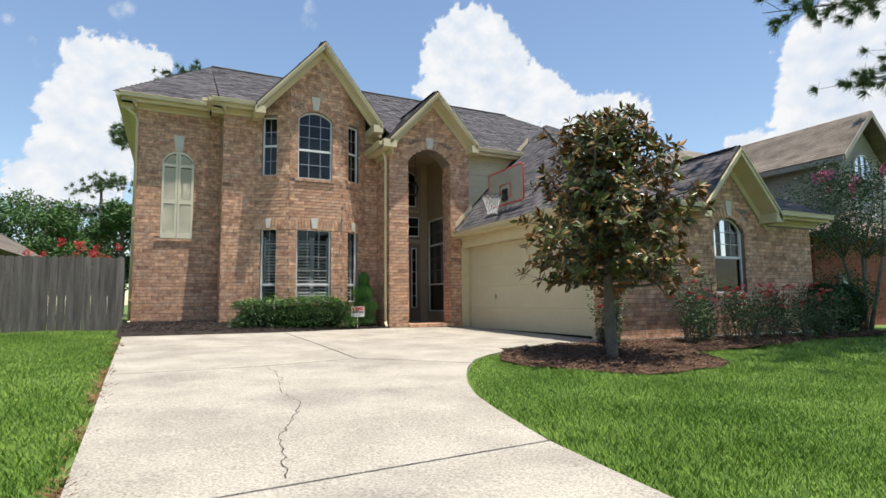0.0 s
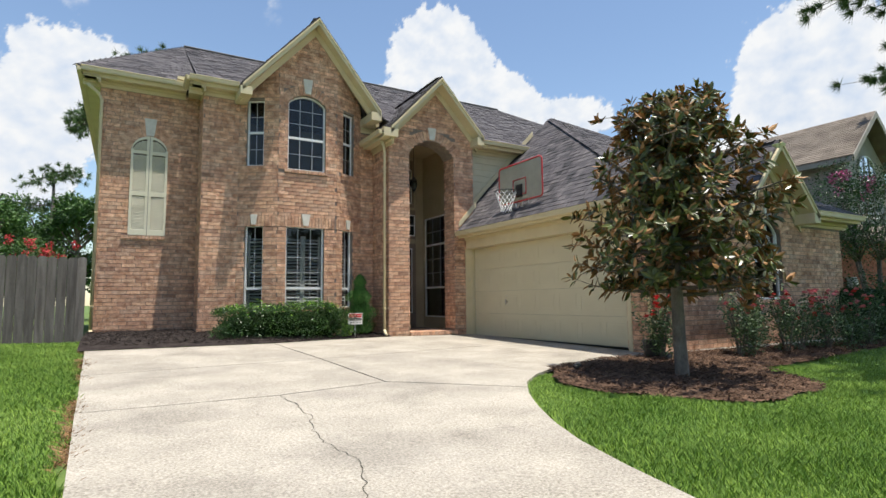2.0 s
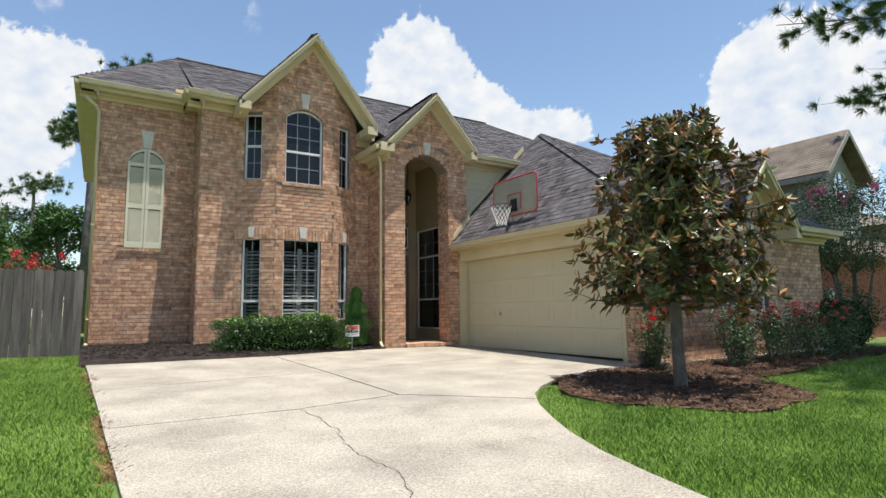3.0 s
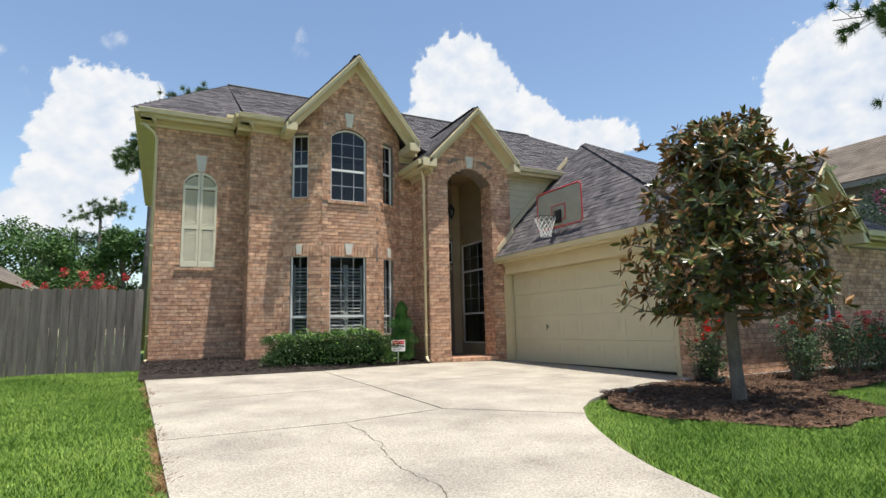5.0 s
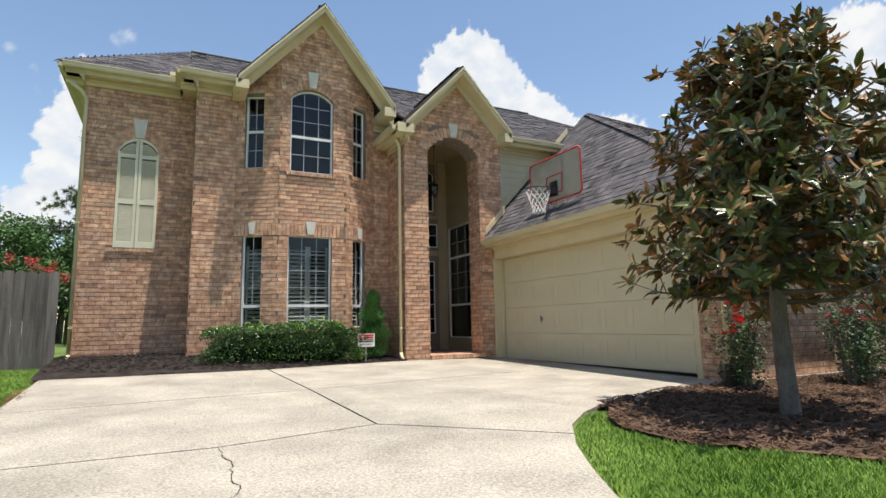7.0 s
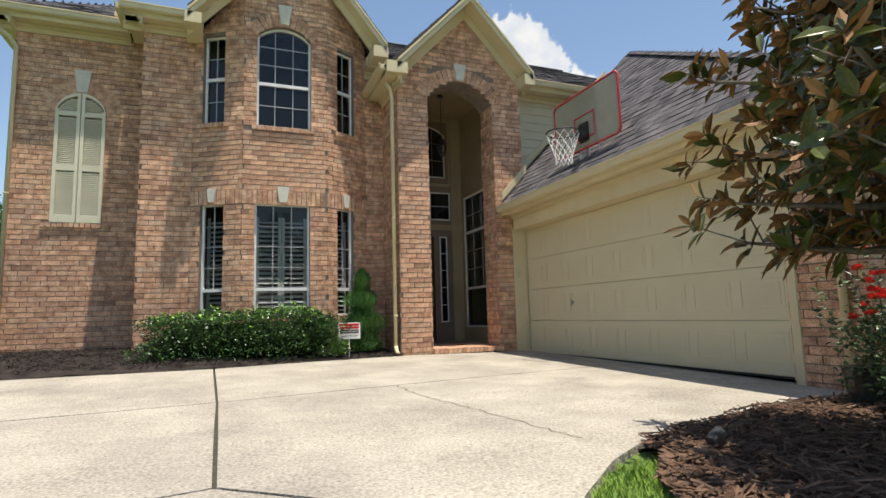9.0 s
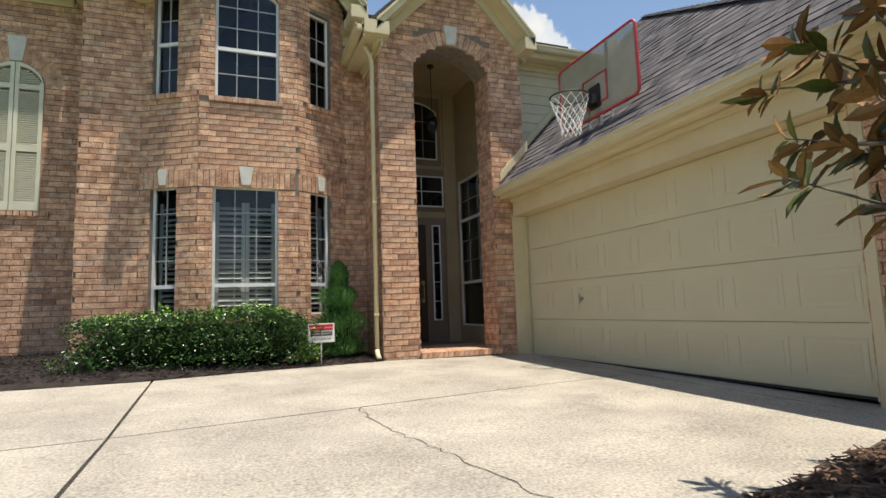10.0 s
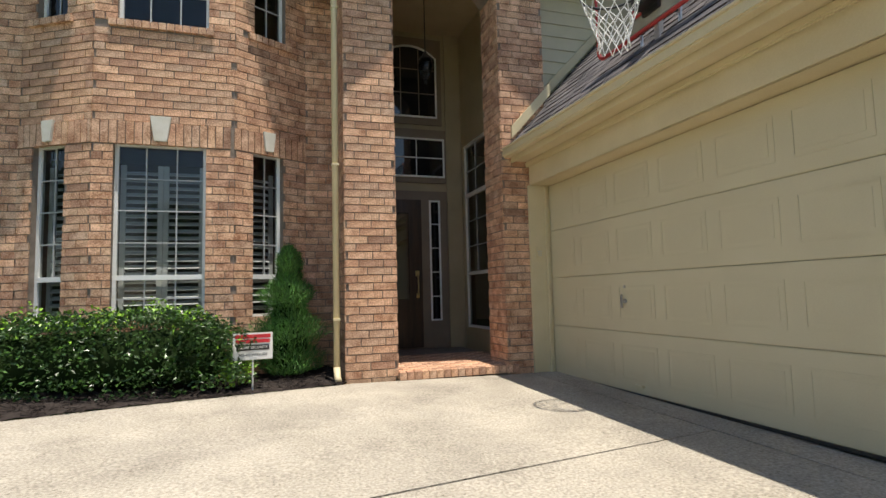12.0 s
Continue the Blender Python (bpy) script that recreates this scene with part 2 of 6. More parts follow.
class Shape:
    """Vertices and faces of one mesh."""

    def __init__(self):
        self.v, self.f = [], []

    def hexa(self, p):
        k = len(self.v)
        self.v += [tuple(q) for q in p]
        self.f += [(k + a, k + b, k + c, k + d) for a, b, c, d in ((3, 2, 1, 0), (4, 5, 6, 7), (0, 1, 5, 4), (1, 2, 6, 5), (2, 3, 7, 6), (3, 0, 4, 7))]
        return self

    def box(self, x0, x1, y0, y1, z0, z1, m=None):
        p = [Vector(q) for q in ((x0, y0, z0), (x1, y0, z0), (x1, y1, z0), (x0, y1, z0), (x0, y0, z1), (x1, y0, z1), (x1, y1, z1), (x0, y1, z1))]
        return self.hexa([m @ q for q in p] if m else p)

    def prism(self, pts, d):
        """A flat outline pts pushed along d."""
        k, n, d = len(self.v), len(pts), Vector(d)
        self.v += [tuple(p) for p in pts] + [tuple(Vector(p) + d) for p in pts]
        self.f += [tuple(range(k, k + n)), tuple(range(k + 2 * n - 1, k + n - 1, -1))]
        self.f += [(k + i, k + n + i, k + n + (i + 1) % n, k + (i + 1) % n) for i in range(n)]
        return self

    def tube(self, pts, radii, sides=8, cap=True):
        k, pts = len(self.v), [Vector(p) for p in pts]
        if not hasattr(radii, "__len__"):
            radii = [radii] * len(pts)
        ref = None
        for i, p in enumerate(pts):
            d = (pts[min(i + 1, len(pts) - 1)] - pts[max(i - 1, 0)]).normalized()
            if ref is None:
                ref = d.orthogonal().normalized()
            ref = (ref - d * ref.dot(d)).normalized()
            o = d.cross(ref)
            for j in range(sides):
                a = 2 * math.pi * j / sides
                self.v.append(tuple(p + (ref * math.cos(a) + o * math.sin(a)) * radii[i]))
        for i in range(len(pts) - 1):
            for j in range(sides):
                a, b = k + i * sides + j, k + i * sides + (j + 1) % sides
                self.f.append((a, b, b + sides, a + sides))
        if cap:
            e = k + (len(pts) - 1) * sides
            self.f += [tuple(range(k + sides - 1, k - 1, -1)), tuple(range(e, e + sides))]
        return self

    def ring(self, c, r, thick, axis=2, sides=28):
        c = Vector(c)
        k, q = len(self.v), 6
        for i in range(sides):
            a = 2 * math.pi * i / sides
            for j in range(q):
                b = 2 * math.pi * j / q
                rr, h = r + thick * math.cos(b), thick * math.sin(b)
                p = [rr * math.cos(a), rr * math.sin(a)]
                p.insert(axis, h)
                self.v.append(tuple(c + Vector(p)))
        for i in range(sides):
            for j in range(q):
                self.f.append((k + i * q + j, k + (i + 1) % sides * q + j, k + (i + 1) % sides * q + (j + 1) % q, k + i * q + (j + 1) % q))
        return self

    def ball(self, c, r, seg=12, rows=8, sq=(1, 1, 1)):
        k, c = len(self.v), Vector(c)
        for i in range(rows + 1):
            for j in range(seg):
                a, b = math.pi * i / rows, 2 * math.pi * j / seg
                self.v.append((c.x + r * sq[0] * math.sin(a) * math.cos(b), c.y + r * sq[1] * math.sin(a) * math.sin(b), c.z + r * sq[2] * math.cos(a)))
        for i in range(rows):
            for j in range(seg):
                self.f.append((k + i * seg + j, k + (i + 1) * seg + j, k + (i + 1) * seg + (j + 1) % seg, k + i * seg + (j + 1) % seg))
        return self

    def mesh(self, name, bevel=0.0, smooth=False):
        me = bpy.data.meshes.new(name)
        me.from_pydata(self.v, [], self.f)
        bm = bmesh.new()
        bm.from_mesh(me)
        if bevel:
            bmesh.ops.remove_doubles(bm, verts=bm.verts, dist=1e-5)
            bmesh.ops.bevel(bm, geom=list(bm.edges), offset=bevel, segments=2, affect="EDGES", clamp_overlap=True)
        if len(bm.faces) < 60000:
            bmesh.ops.recalc_face_normals(bm, faces=bm.faces)
        for f in bm.faces:
            f.smooth = smooth
        bm.to_mesh(me)
        bm.free()
        return me


def part(name, shape, material, parent=None, label="", bevel=0.0, smooth=False):
    me = shape.mesh(name, bevel, smooth) if isinstance(shape, Shape) else shape
    if not me.materials:
        me.materials.append(material)
    ob = new(name, me)
    if parent:
        ob.parent = parent
    if label:
        tagged(ob, label)
    return ob


def thing(name, at, label, category, group="", kind=""):
    e = new(name)
    e.location = at
    e.empty_display_size = 0.2
    return tagged(e, label, category, group, kind)


def under(ob, parent):
    """Hang ob, built in world places, under a thing that stands elsewhere."""
    ob.parent = parent
    ob.matrix_parent_inverse = Matrix.Translation(parent.location).inverted()
    return ob


def structure(name, shape, material, label, category, bevel=0.0):
    return tagged(part(name, shape, material, None, "", bevel), label, category, "", "structure")


Z = Vector((0, 0, 1))


def ground_z(x, y):
    """Height of the ground: the drive falls from the house towards the street, and the lawn rises to the far side."""
    f = min(1.15, max(0.0, 1 + y / 6))
    z = 0.013 * max(y, -6) + 0.02 - 0.015 * max(-9, min(x, 0.0)) * f
    if y < -6:
        z -= 0.04 * (min(-y, 14) - 6)
    if x > 0:
        z -= 0.012 * min(x, 10)
    return min(z, 0.16)

# ---------- the house: walls ----------


class Face:
    """A wall's outer face from a to b in plan; its outside lies to the right of that way."""

    def __init__(self, a, b, z0, top, holes=()):
        self.a, self.b = Vector((*a, 0)), Vector((*b, 0))
        self.len = (self.b - self.a).length
        self.u = (self.b - self.a) / self.len
        self.n = Vector((self.u.y, -self.u.x, 0))
        self.z0, self.holes = z0, holes
        self.top = top if callable(top) else (lambda s: top)

    def at(self, s, d, z):
        return self.a + self.u * s + self.n * d + Z * z

    def breaks(self, extra=()):
        out = {0.0, self.len, *extra}
        for s0, s1, zb, zt, rise in self.holes:
            k = 16 if rise else 1
            out |= {s0 + (s1 - s0) * i / k for i in range(k + 1)}
        return sorted(x for x in out if -1e-6 <= x <= self.len + 1e-6)

    def hole_top(self, h, s):
        s0, s1, zb, zt, rise = h
        if not rise:
            return zt
        w = (s1 - s0) / 2
        r = (w * w + rise * rise) / (2 * rise)
        return zt - r + math.sqrt(max(r * r - (s - (s0 + s1) / 2) ** 2, 0))

    def spans(self, z):
        """The solid stretches of the face at height z."""
        cuts = []
        for h in self.holes:
            s0, s1, zb, zt, rise = h
            if zb - 0.01 < z < zt + 0.01:
                if rise and z > zt - rise:
                    w = (s1 - s0) / 2
                    r = (w * w + rise * rise) / (2 * rise)
                    q = r * r - (z - zt + r) ** 2
                    if q <= 0:
                        continue
                    q = math.sqrt(q)
                    cuts.append(((s0 + s1) / 2 - q, (s0 + s1) / 2 + q))
                else:
                    cuts.append((s0, s1))
        n = 80
        inside = [i / n * self.len for i in range(n + 1) if self.top(i / n * self.len) > z + 0.02]
        if not inside:
            return []
        out, a = [], inside[0]
        for c0, c1 in sorted(cuts):
            if c0 > a:
                out.append((a, min(c0, inside[-1])))
            a = max(a, c1)
        if a < inside[-1]:
            out.append((a, inside[-1]))
        return out


def wall(name, face, thick, material, label, extra=(), back=0.0, trim=(0.0, 0.0)):
    """The wall behind a face, with its openings cut right through."""
    sh, bs = Shape(), face.breaks(extra)
    for s0, s1 in zip(bs, bs[1:]):
        s0, s1 = max(s0, trim[0]), min(s1, face.len - trim[1])
        if s1 - s0 < 1e-5:
            continue
        e, mid = 1e-5, (s0 + s1) / 2
        cuts = sorted([h for h in face.holes if h[0] < mid < h[1]], key=lambda h: h[2])
        lo = (face.z0, face.z0)
        runs = []
        for h in cuts:
            runs.append((lo, (h[2], h[2])))
            lo = (face.hole_top(h, s0 + e), face.hole_top(h, s1 - e))
        runs.append((lo, (face.top(s0 + e), face.top(s1 - e))))
        for (a0, a1), (b0, b1) in runs:
            if max(b0 - a0, b1 - a1) < 1e-3:
                continue
            A = face.at
            sh.hexa([A(s0, -back, a0), A(s1, -back, a1), A(s1, -thick, a1), A(s0, -thick, a0), A(s0, -back, b0), A(s1, -back, b1), A(s1, -thick, b1), A(s0, -thick, b0)])
    return structure(name, sh, material, label, "wall")


COURSE, LONG, GAP = 0.080, 0.254, 0.010
brick_meshes = {}


def brick_box(sh, face, s0, s1, z0, z1, d0, d1):
    A = face.at
    sh.hexa([A(s0, d1, z0), A(s1, d1, z0), A(s1, d0, z0), A(s0, d0, z0), A(s0, d1, z1), A(s1, d1, z1), A(s1, d0, z1), A(s0, d0, z1)])


def lay_bricks(face, parent, rng, skip=(), keep=None, material=None):
    """Running bond over a face, cut at its openings. keep: a stretch (s0, s1, z0, z1) whose whole bricks become single pieces."""
    joined, singles = Shape(), []
    n = int((max(face.top(face.len * i / 20) for i in range(21)) - face.z0) / COURSE) + 1
    for c in range(n):
        z0, z1 = face.z0 + c * COURSE, face.z0 + (c + 1) * COURSE - GAP
        off = (0.5 if c % 2 else 0.0) * LONG + 0.03 * math.sin(c * 1.7)
        for a, b in face.spans((z0 + z1) / 2):
            k = math.floor((a - off) / LONG)
            while True:
                s0, s1 = off + k * LONG, off + (k + 1) * LONG - GAP
                k += 1
                if s0 > b - 0.015:
                    break
                s0, s1 = max(s0, a), min(s1, b)
                if s1 - s0 < 0.03 or any(q[0] < (s0 + s1) / 2 < q[1] and q[2] < (z0 + z1) / 2 < q[3] for q in skip):
                    continue
                d = 0.011 + rng.uniform(-0.0012, 0.0012)
                whole = abs(s1 - s0 - LONG + GAP) < 1e-4
                if keep and whole and len(singles) < 290 and keep[0] < s0 and s1 < keep[1] and keep[2] < z0 < keep[3]:
                    singles.append((s0, s1, z0, z1, d))
                else:
                    brick_box(joined, face, s0, s1, z0 + rng.uniform(-0.0015, 0.0015), z1 + rng.uniform(-0.0015, 0.0015), -0.01, d)
    if joined.v:
        tagged(part("bricks", joined, material or M_BRICK, parent), kind="stuff")
    if singles:
        if "one" not in brick_meshes:
            w = (LONG - GAP) / 2
            brick_meshes["one"] = Shape().box(-w, w, -0.012, 0.012, -0.035, 0.035).mesh("brick", 0.002)
            brick_meshes["one"].materials.append(M_BRICK_ONE)
        for s0, s1, z0, z1, d in singles:
            ob = new("brick", brick_meshes["one"])
            p = face.at((s0 + s1) / 2, d - 0.012, (z0 + z1) / 2)
            ob.matrix_world = Matrix.Translation(p) @ Matrix.Rotation(math.atan2(face.u.y, face.u.x), 4, "Z")
            ob.parent = parent


def soldier(face, parent, s0, s1, z0, z1, proud, rng, tilt=None):
    sh, s = Shape(), s0
    while s < s1 - 0.03:
        e = min(s + 0.066, s1)
        d = proud + rng.uniform(-0.002, 0.002)
        brick_box(sh, face, s, e, z0, z1, -0.03, d)
        s += 0.076
    tagged(part("soldier_bricks", sh, M_BRICK, parent), kind="stuff")


def arch_bricks(face, parent, h, depth, rng):
    """A ring of bricks on edge over an arched opening."""
    s0, s1, zb, zt, rise = h
    w = (s1 - s0) / 2
    r = (w * w + rise * rise) / (2 * rise)
    c, zc = (s0 + s1) / 2, zt - r
    half = math.asin(min(1, w / r))
    n = max(6, int(2 * half * r / 0.076))
    sh = Shape()
    for i in range(n):
        a0, a1 = -half + 2 * half * i / n, -half + 2 * half * (i + 0.86) / n
        q = [(a0, r + 0.012), (a1, r + 0.012), (a1, r + depth), (a0, r + depth)]
        pts = [face.at(c + rr * math.sin(a), -0.01, zc + rr * math.cos(a)) for a, rr in q]
        sh.prism(pts, face.n * (0.024 + rng.uniform(-0.002, 0.002)))
    tagged(part("arch_bricks", sh, M_BRICK, parent), kind="stuff")


def keystone(face, parent, c, z0, z1, w0, w1, proud=0.04):
    pts = [face.at(c - w0 / 2, -0.02, z0), face.at(c + w0 / 2, -0.02, z0), face.at(c + w1 / 2, -0.02, z1), face.at(c - w1 / 2, -0.02, z1)]
    return part("keystone", Shape().prism(pts, face.n * (proud + 0.02)), M_STONE, parent, "pale cast-stone keystone", bevel=0.006)


def window(name, face, h, cols, rows, rail, label, inset=0.07, shutters=False, fw=0.035, rows_low=None, light=M_WHITE, top_panes=True):
    """A window in an opening: outer frame, meeting rail, glazing bars, panes and, inside, louvred shutters."""
    s0, s1, zb, zt, rise = h
    c = (s0 + s1) / 2
    t = thing(name, face.at(c, -inset, zb), label, "window", kind="structure")

    def add(nm, sh, m, bevel=0.0, lab=""):
        ob = under(part(nm, sh, m, None, lab, bevel), t)
        return ob

    top = lambda s: face.hole_top(h, min(max(s, s0), s1))
    A, fr = face.at, Shape()
    d0, d1 = -inset - 0.05, -inset
    brick_box(fr, face, s0, s0 + fw, zb, top(s0), d0, d1)
    brick_box(fr, face, s1 - fw, s1, zb, top(s1), d0, d1)
    brick_box(fr, face, s0 + fw, s1 - fw, zb, zb + fw, d0, d1 + 0.004)
    k = 14 if rise else 1
    for i in range(k):
        a, b = s0 + (s1 - s0) * i / k, s0 + (s1 - s0) * (i + 1) / k
        za, zc = top(a), top(b)
        fr.hexa([A(a, d1 + 0.004, za - fw), A(b, d1 + 0.004, zc - fw), A(b, d0, zc - fw), A(a, d0, za - fw), A(a, d1 + 0.004, za), A(b, d1 + 0.004, zc), A(b, d0, zc), A(a, d0, za)])
    add("window_frame", fr, light)
    if rail:
        rl = Shape()
        brick_box(rl, face, s0 + fw, s1 - fw, rail - 0.025, rail + 0.025, d0 + 0.01, d1 + 0.006)
        add("meeting_rail", rl, light)
    bands = [(zb + fw, (rail - 0.025) if rail else None, rows_low if rows_low is not None else rows), ((rail + 0.025) if rail else zb + fw, None, rows)]
    if not rail:
        bands = bands[1:]
    for z0, z1, nr in bands:
        zz = z1 if z1 else zt - fw
        bar = Shape()
        if nr:
            for i in range(1, cols):
                s = s0 + (s1 - s0) * i / cols
                brick_box(bar, face, s - 0.006, s + 0.006, z0, (z1 or top(s) - fw), d0 + 0.012, d1 - 0.012)
            for j in range(1, nr):
                z = z0 + (zz - z0) * j / nr
                w0, w1 = s0 + fw, s1 - fw
                if rise and z > zt - rise:
                    q = [s for s in [s0 + (s1 - s0) * i / 40 for i in range(41)] if top(s) > z + fw]
                    if not q:
                        continue
                    w0, w1 = max(w0, q[0]), min(w1, q[-1])
                brick_box(bar, face, w0, w1, z - 0.006, z + 0.006, d0 + 0.014, d1 - 0.014)
            if bar.v:
                add("glazing_bars", bar, M_BAR)
        pane = Shape()
        kk = 12 if (rise and not z1) else 1
        for i in range(kk):
            a, b = s0 + fw + (s1 - s0 - 2 * fw) * i / kk, s0 + fw + (s1 - s0 - 2 * fw) * (i + 1) / kk
            za, zc = (z1, z1) if z1 else (top(a) - fw, top(b) - fw)
            n = len(pane.v)
            pane.v += [tuple(A(a, d0 + 0.025, z0)), tuple(A(b, d0 + 0.025, z0)), tuple(A(b, d0 + 0.025, zc)), tuple(A(a, d0 + 0.025, za))]
            pane.f.append((n, n + 1, n + 2, n + 3))
        p = add("pane", pane, M_GLASS)
        p.visible_shadow = False
        if p.data.polygons[0].normal.dot(face.n) < 0:
            p.data.flip_normals()
    if shutters:
        for a, b in shutters:
            st, z = Shape(), zb + 0.08
            e0 = -inset - 0.115
            for q0, q1 in ((a, a + 0.05), (b - 0.05, b)):
                brick_box(st, face, q0, q1, zb + 0.02, zt - 0.2, e0 - 0.025, e0)
            while z < zt - 0.25:
                st.hexa([A(a + 0.05, e0 + 0.012, z), A(b - 0.05, e0 + 0.012, z), A(b - 0.05, e0 + 0.018, z + 0.006), A(a + 0.05, e0 + 0.018, z + 0.006),
                         A(a + 0.05, e0 - 0.04, z + 0.038), A(b - 0.05, e0 - 0.04, z + 0.038), A(b - 0.05, e0 - 0.034, z + 0.044), A(a + 0.05, e0 - 0.034, z + 0.044)])
                z += 0.075
            add("interior_shutter", st, M_WHITE, 0.0, "white louvred interior shutter")
    return t


def sill(face, parent, s0, s1, z, rng):
    sh, s = Shape(), s0
    while s < s1 - 0.02:
        brick_box(sh, face, s, min(s + 0.066, s1), z - 0.075, z - 0.004, -0.10, 0.045 + rng.uniform(-0.003, 0.003))
        s += 0.076
    tagged(part("sill_bricks", sh, M_BRICK, parent), kind="stuff")


rng = random.Random(5)
EAVE = 5.42
BASE = 0.02
# louvred-window wall, set-back wall side, second wall, bay, side bit, portal
f_left = Face((-8.135, 1.68), (-6.22, 1.68), BASE, 5.50)
f_step = Face((-6.22, 1.68), (-6.22, 0.93), BASE, EAVE)
f_second = Face((-6.22, 0.93), (-5.49, 0.93), BASE, EAVE + 0.02)
g1x, g1z, g1s = -3.94, 7.10, 1.15


def gable1_top(f):
    return lambda s: min(7.0, g1z - g1s * abs((f.a + f.u * s).x - g1x))


f_bayl = Face((-5.49, 0.93), (-4.73, 0.50), BASE, 5.3)
f_bayc = Face((-4.73, 0.50), (-3.41, 0.50), BASE, 5.3)
f_bayr = Face((-3.41, 0.50), (-2.65, 0.93), BASE, 5.3)
for f in (f_bayl, f_bayc, f_bayr):
    f.top = gable1_top(f)
L = f_bayl.len
H_LL, H_LC, H_LR = (0.17, 0.57, 0.72, 2.53, 0), (0.19, 1.045, 0.72, 2.53, 0), (0.21, 0.58, 0.72, 2.53, 0)
H_UL, H_UC, H_UR = (0.17, 0.55, 3.84, 5.33, 0), (0.20, 1.06, 3.79, 5.52, 0.20), (0.22, 0.61, 3.84, 5.33, 0)
f_bayl.holes, f_bayc.holes, f_bayr.holes = [H_LL, H_UL], [H_LC, H_UC], [H_LR, H_UR]
f_side = Face((-2.65, 0.93), (-2.32, 0.93), BASE, 5.0)
f_pl = Face((-2.32, 0.93), (-2.32, -0.03), BASE, 4.75)
ARCH = (0.52, 1.76, 0.0, 4.74, 0.36)
g2x, g2z, g2s = -1.08, 6.02, 1.09
f_portal = Face((-2.32, -0.03), (0.0, -0.03), BASE, lambda s: min(6.0, g2z - g2s * abs(-2.32 + s - g2x)), [ARCH])
f_garage_end = Face((-0.08, -4.90), (-0.08, -5.60), -0.15, 2.34)
f_gf = Face((-0.08, -5.60), (5.75, -5.60), -0.15, 2.30, [(2.60, 3.54, 0.82, 2.36, 0.30)])
gfx, gfz, gfs = 2.98, 3.52, 1.15
f_gf.top = lambda s: max(2.30, gfz - gfs * abs(s - gfx - 0.08))
GW = f_gf.holes[0]
f_gr = Face((5.75, -5.60), (5.75, 2.0), -0.3, 2.4)

W = {}
TRIM = {"wall_step": (0.0, 0.221), "wall_portal_side": (0.0, 0.481), "wall_garage_end": (0.0, 0.221), "wall_garage_side": (0.221, 0.0), "wall_left": (0.0, 0.001)}
for nm, f, ex in (("wall_left", f_left, ()), ("wall_step", f_step, ()), ("wall_second", f_second, ()), ("wall_bay_left", f_bayl, ()), ("wall_bay_middle", f_bayc, (g1x + 4.73,)),
                  ("wall_bay_right", f_bayr, ()), ("wall_side", f_side, ()), ("wall_portal_side", f_pl, ()), ("wall_portal", f_portal, (g2x + 2.32,)),
                  ("wall_garage_end", f_garage_end, ()), ("wall_garage_front", f_gf, [gfx + 0.08 + k for k in (-1.06, 0, 1.06)]), ("wall_garage_side", f_gr, ())):
    W[nm] = wall(nm, f, 0.22 if nm != "wall_portal" else 0.48, M_MORTAR, "tan and rose brick wall with weathered mortar joints", ex, trim=TRIM.get(nm, (0.0, 0.0)))
# return walls that close the house at the sides and the back
structure("wall_west", Shape().box(-8.13, -7.95, 1.90, 11.0, -0.1, 5.50), M_SIDING, "cream painted side wall of the house", "wall")
structure("wall_back", Shape().box(-7.95, 9.0, 10.8, 11.0, -0.1, 5.42), M_SIDING, "cream painted back wall of the house", "wall")
structure("wall_east", Shape().box(8.8, 9.0, 0.55, 10.8, -0.1, 5.0), M_SIDING, "cream painted side wall of the house", "wall")
# backing walls and floors added behind the windows, dark tan so rooms look dim
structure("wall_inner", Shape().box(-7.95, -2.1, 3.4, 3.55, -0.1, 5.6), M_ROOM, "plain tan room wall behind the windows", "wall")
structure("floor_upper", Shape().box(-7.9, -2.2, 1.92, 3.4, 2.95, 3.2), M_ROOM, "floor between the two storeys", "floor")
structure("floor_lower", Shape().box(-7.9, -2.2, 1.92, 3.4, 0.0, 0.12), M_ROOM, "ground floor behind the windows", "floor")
structure("garage_partition", Shape().box(0.6, 0.75, -5.38, 0.3, -0.1, 2.5), M_ROOM, "plain wall inside the garage", "wall")
# siding wall over the garage roof
f_siding = Face((0.0, 0.30), (9.0, 0.30), 2.2, 4.85)
wall("wall_siding", f_siding, 0.2, M_SIDING, "cream lap-siding wall above the garage roof")
sid = Shape()
for i in range(16):
    z = 2.3 + i * 0.165
    sid.hexa([f_siding.at(0.12, 0.020, z), f_siding.at(4, 0.020, z), f_siding.at(4, 0.0, z), f_siding.at(0.12, 0.0, z), f_siding.at(0.12, 0.006, z + 0.165), f_siding.at(4, 0.006, z + 0.165), f_siding.at(4, 0, z + 0.165), f_siding.at(0.12, 0, z + 0.165)])
tagged(part("siding_boards", sid, M_SIDING, None), "cream horizontal lap siding boards", "siding", "", "structure")
structure("corner_board", Shape().box(0.0, 0.13, 0.25, 0.30, 2.4, 4.85), M_TRIM, "cream painted corner board", "trim", 0.004)

# ---------- roofs ----------


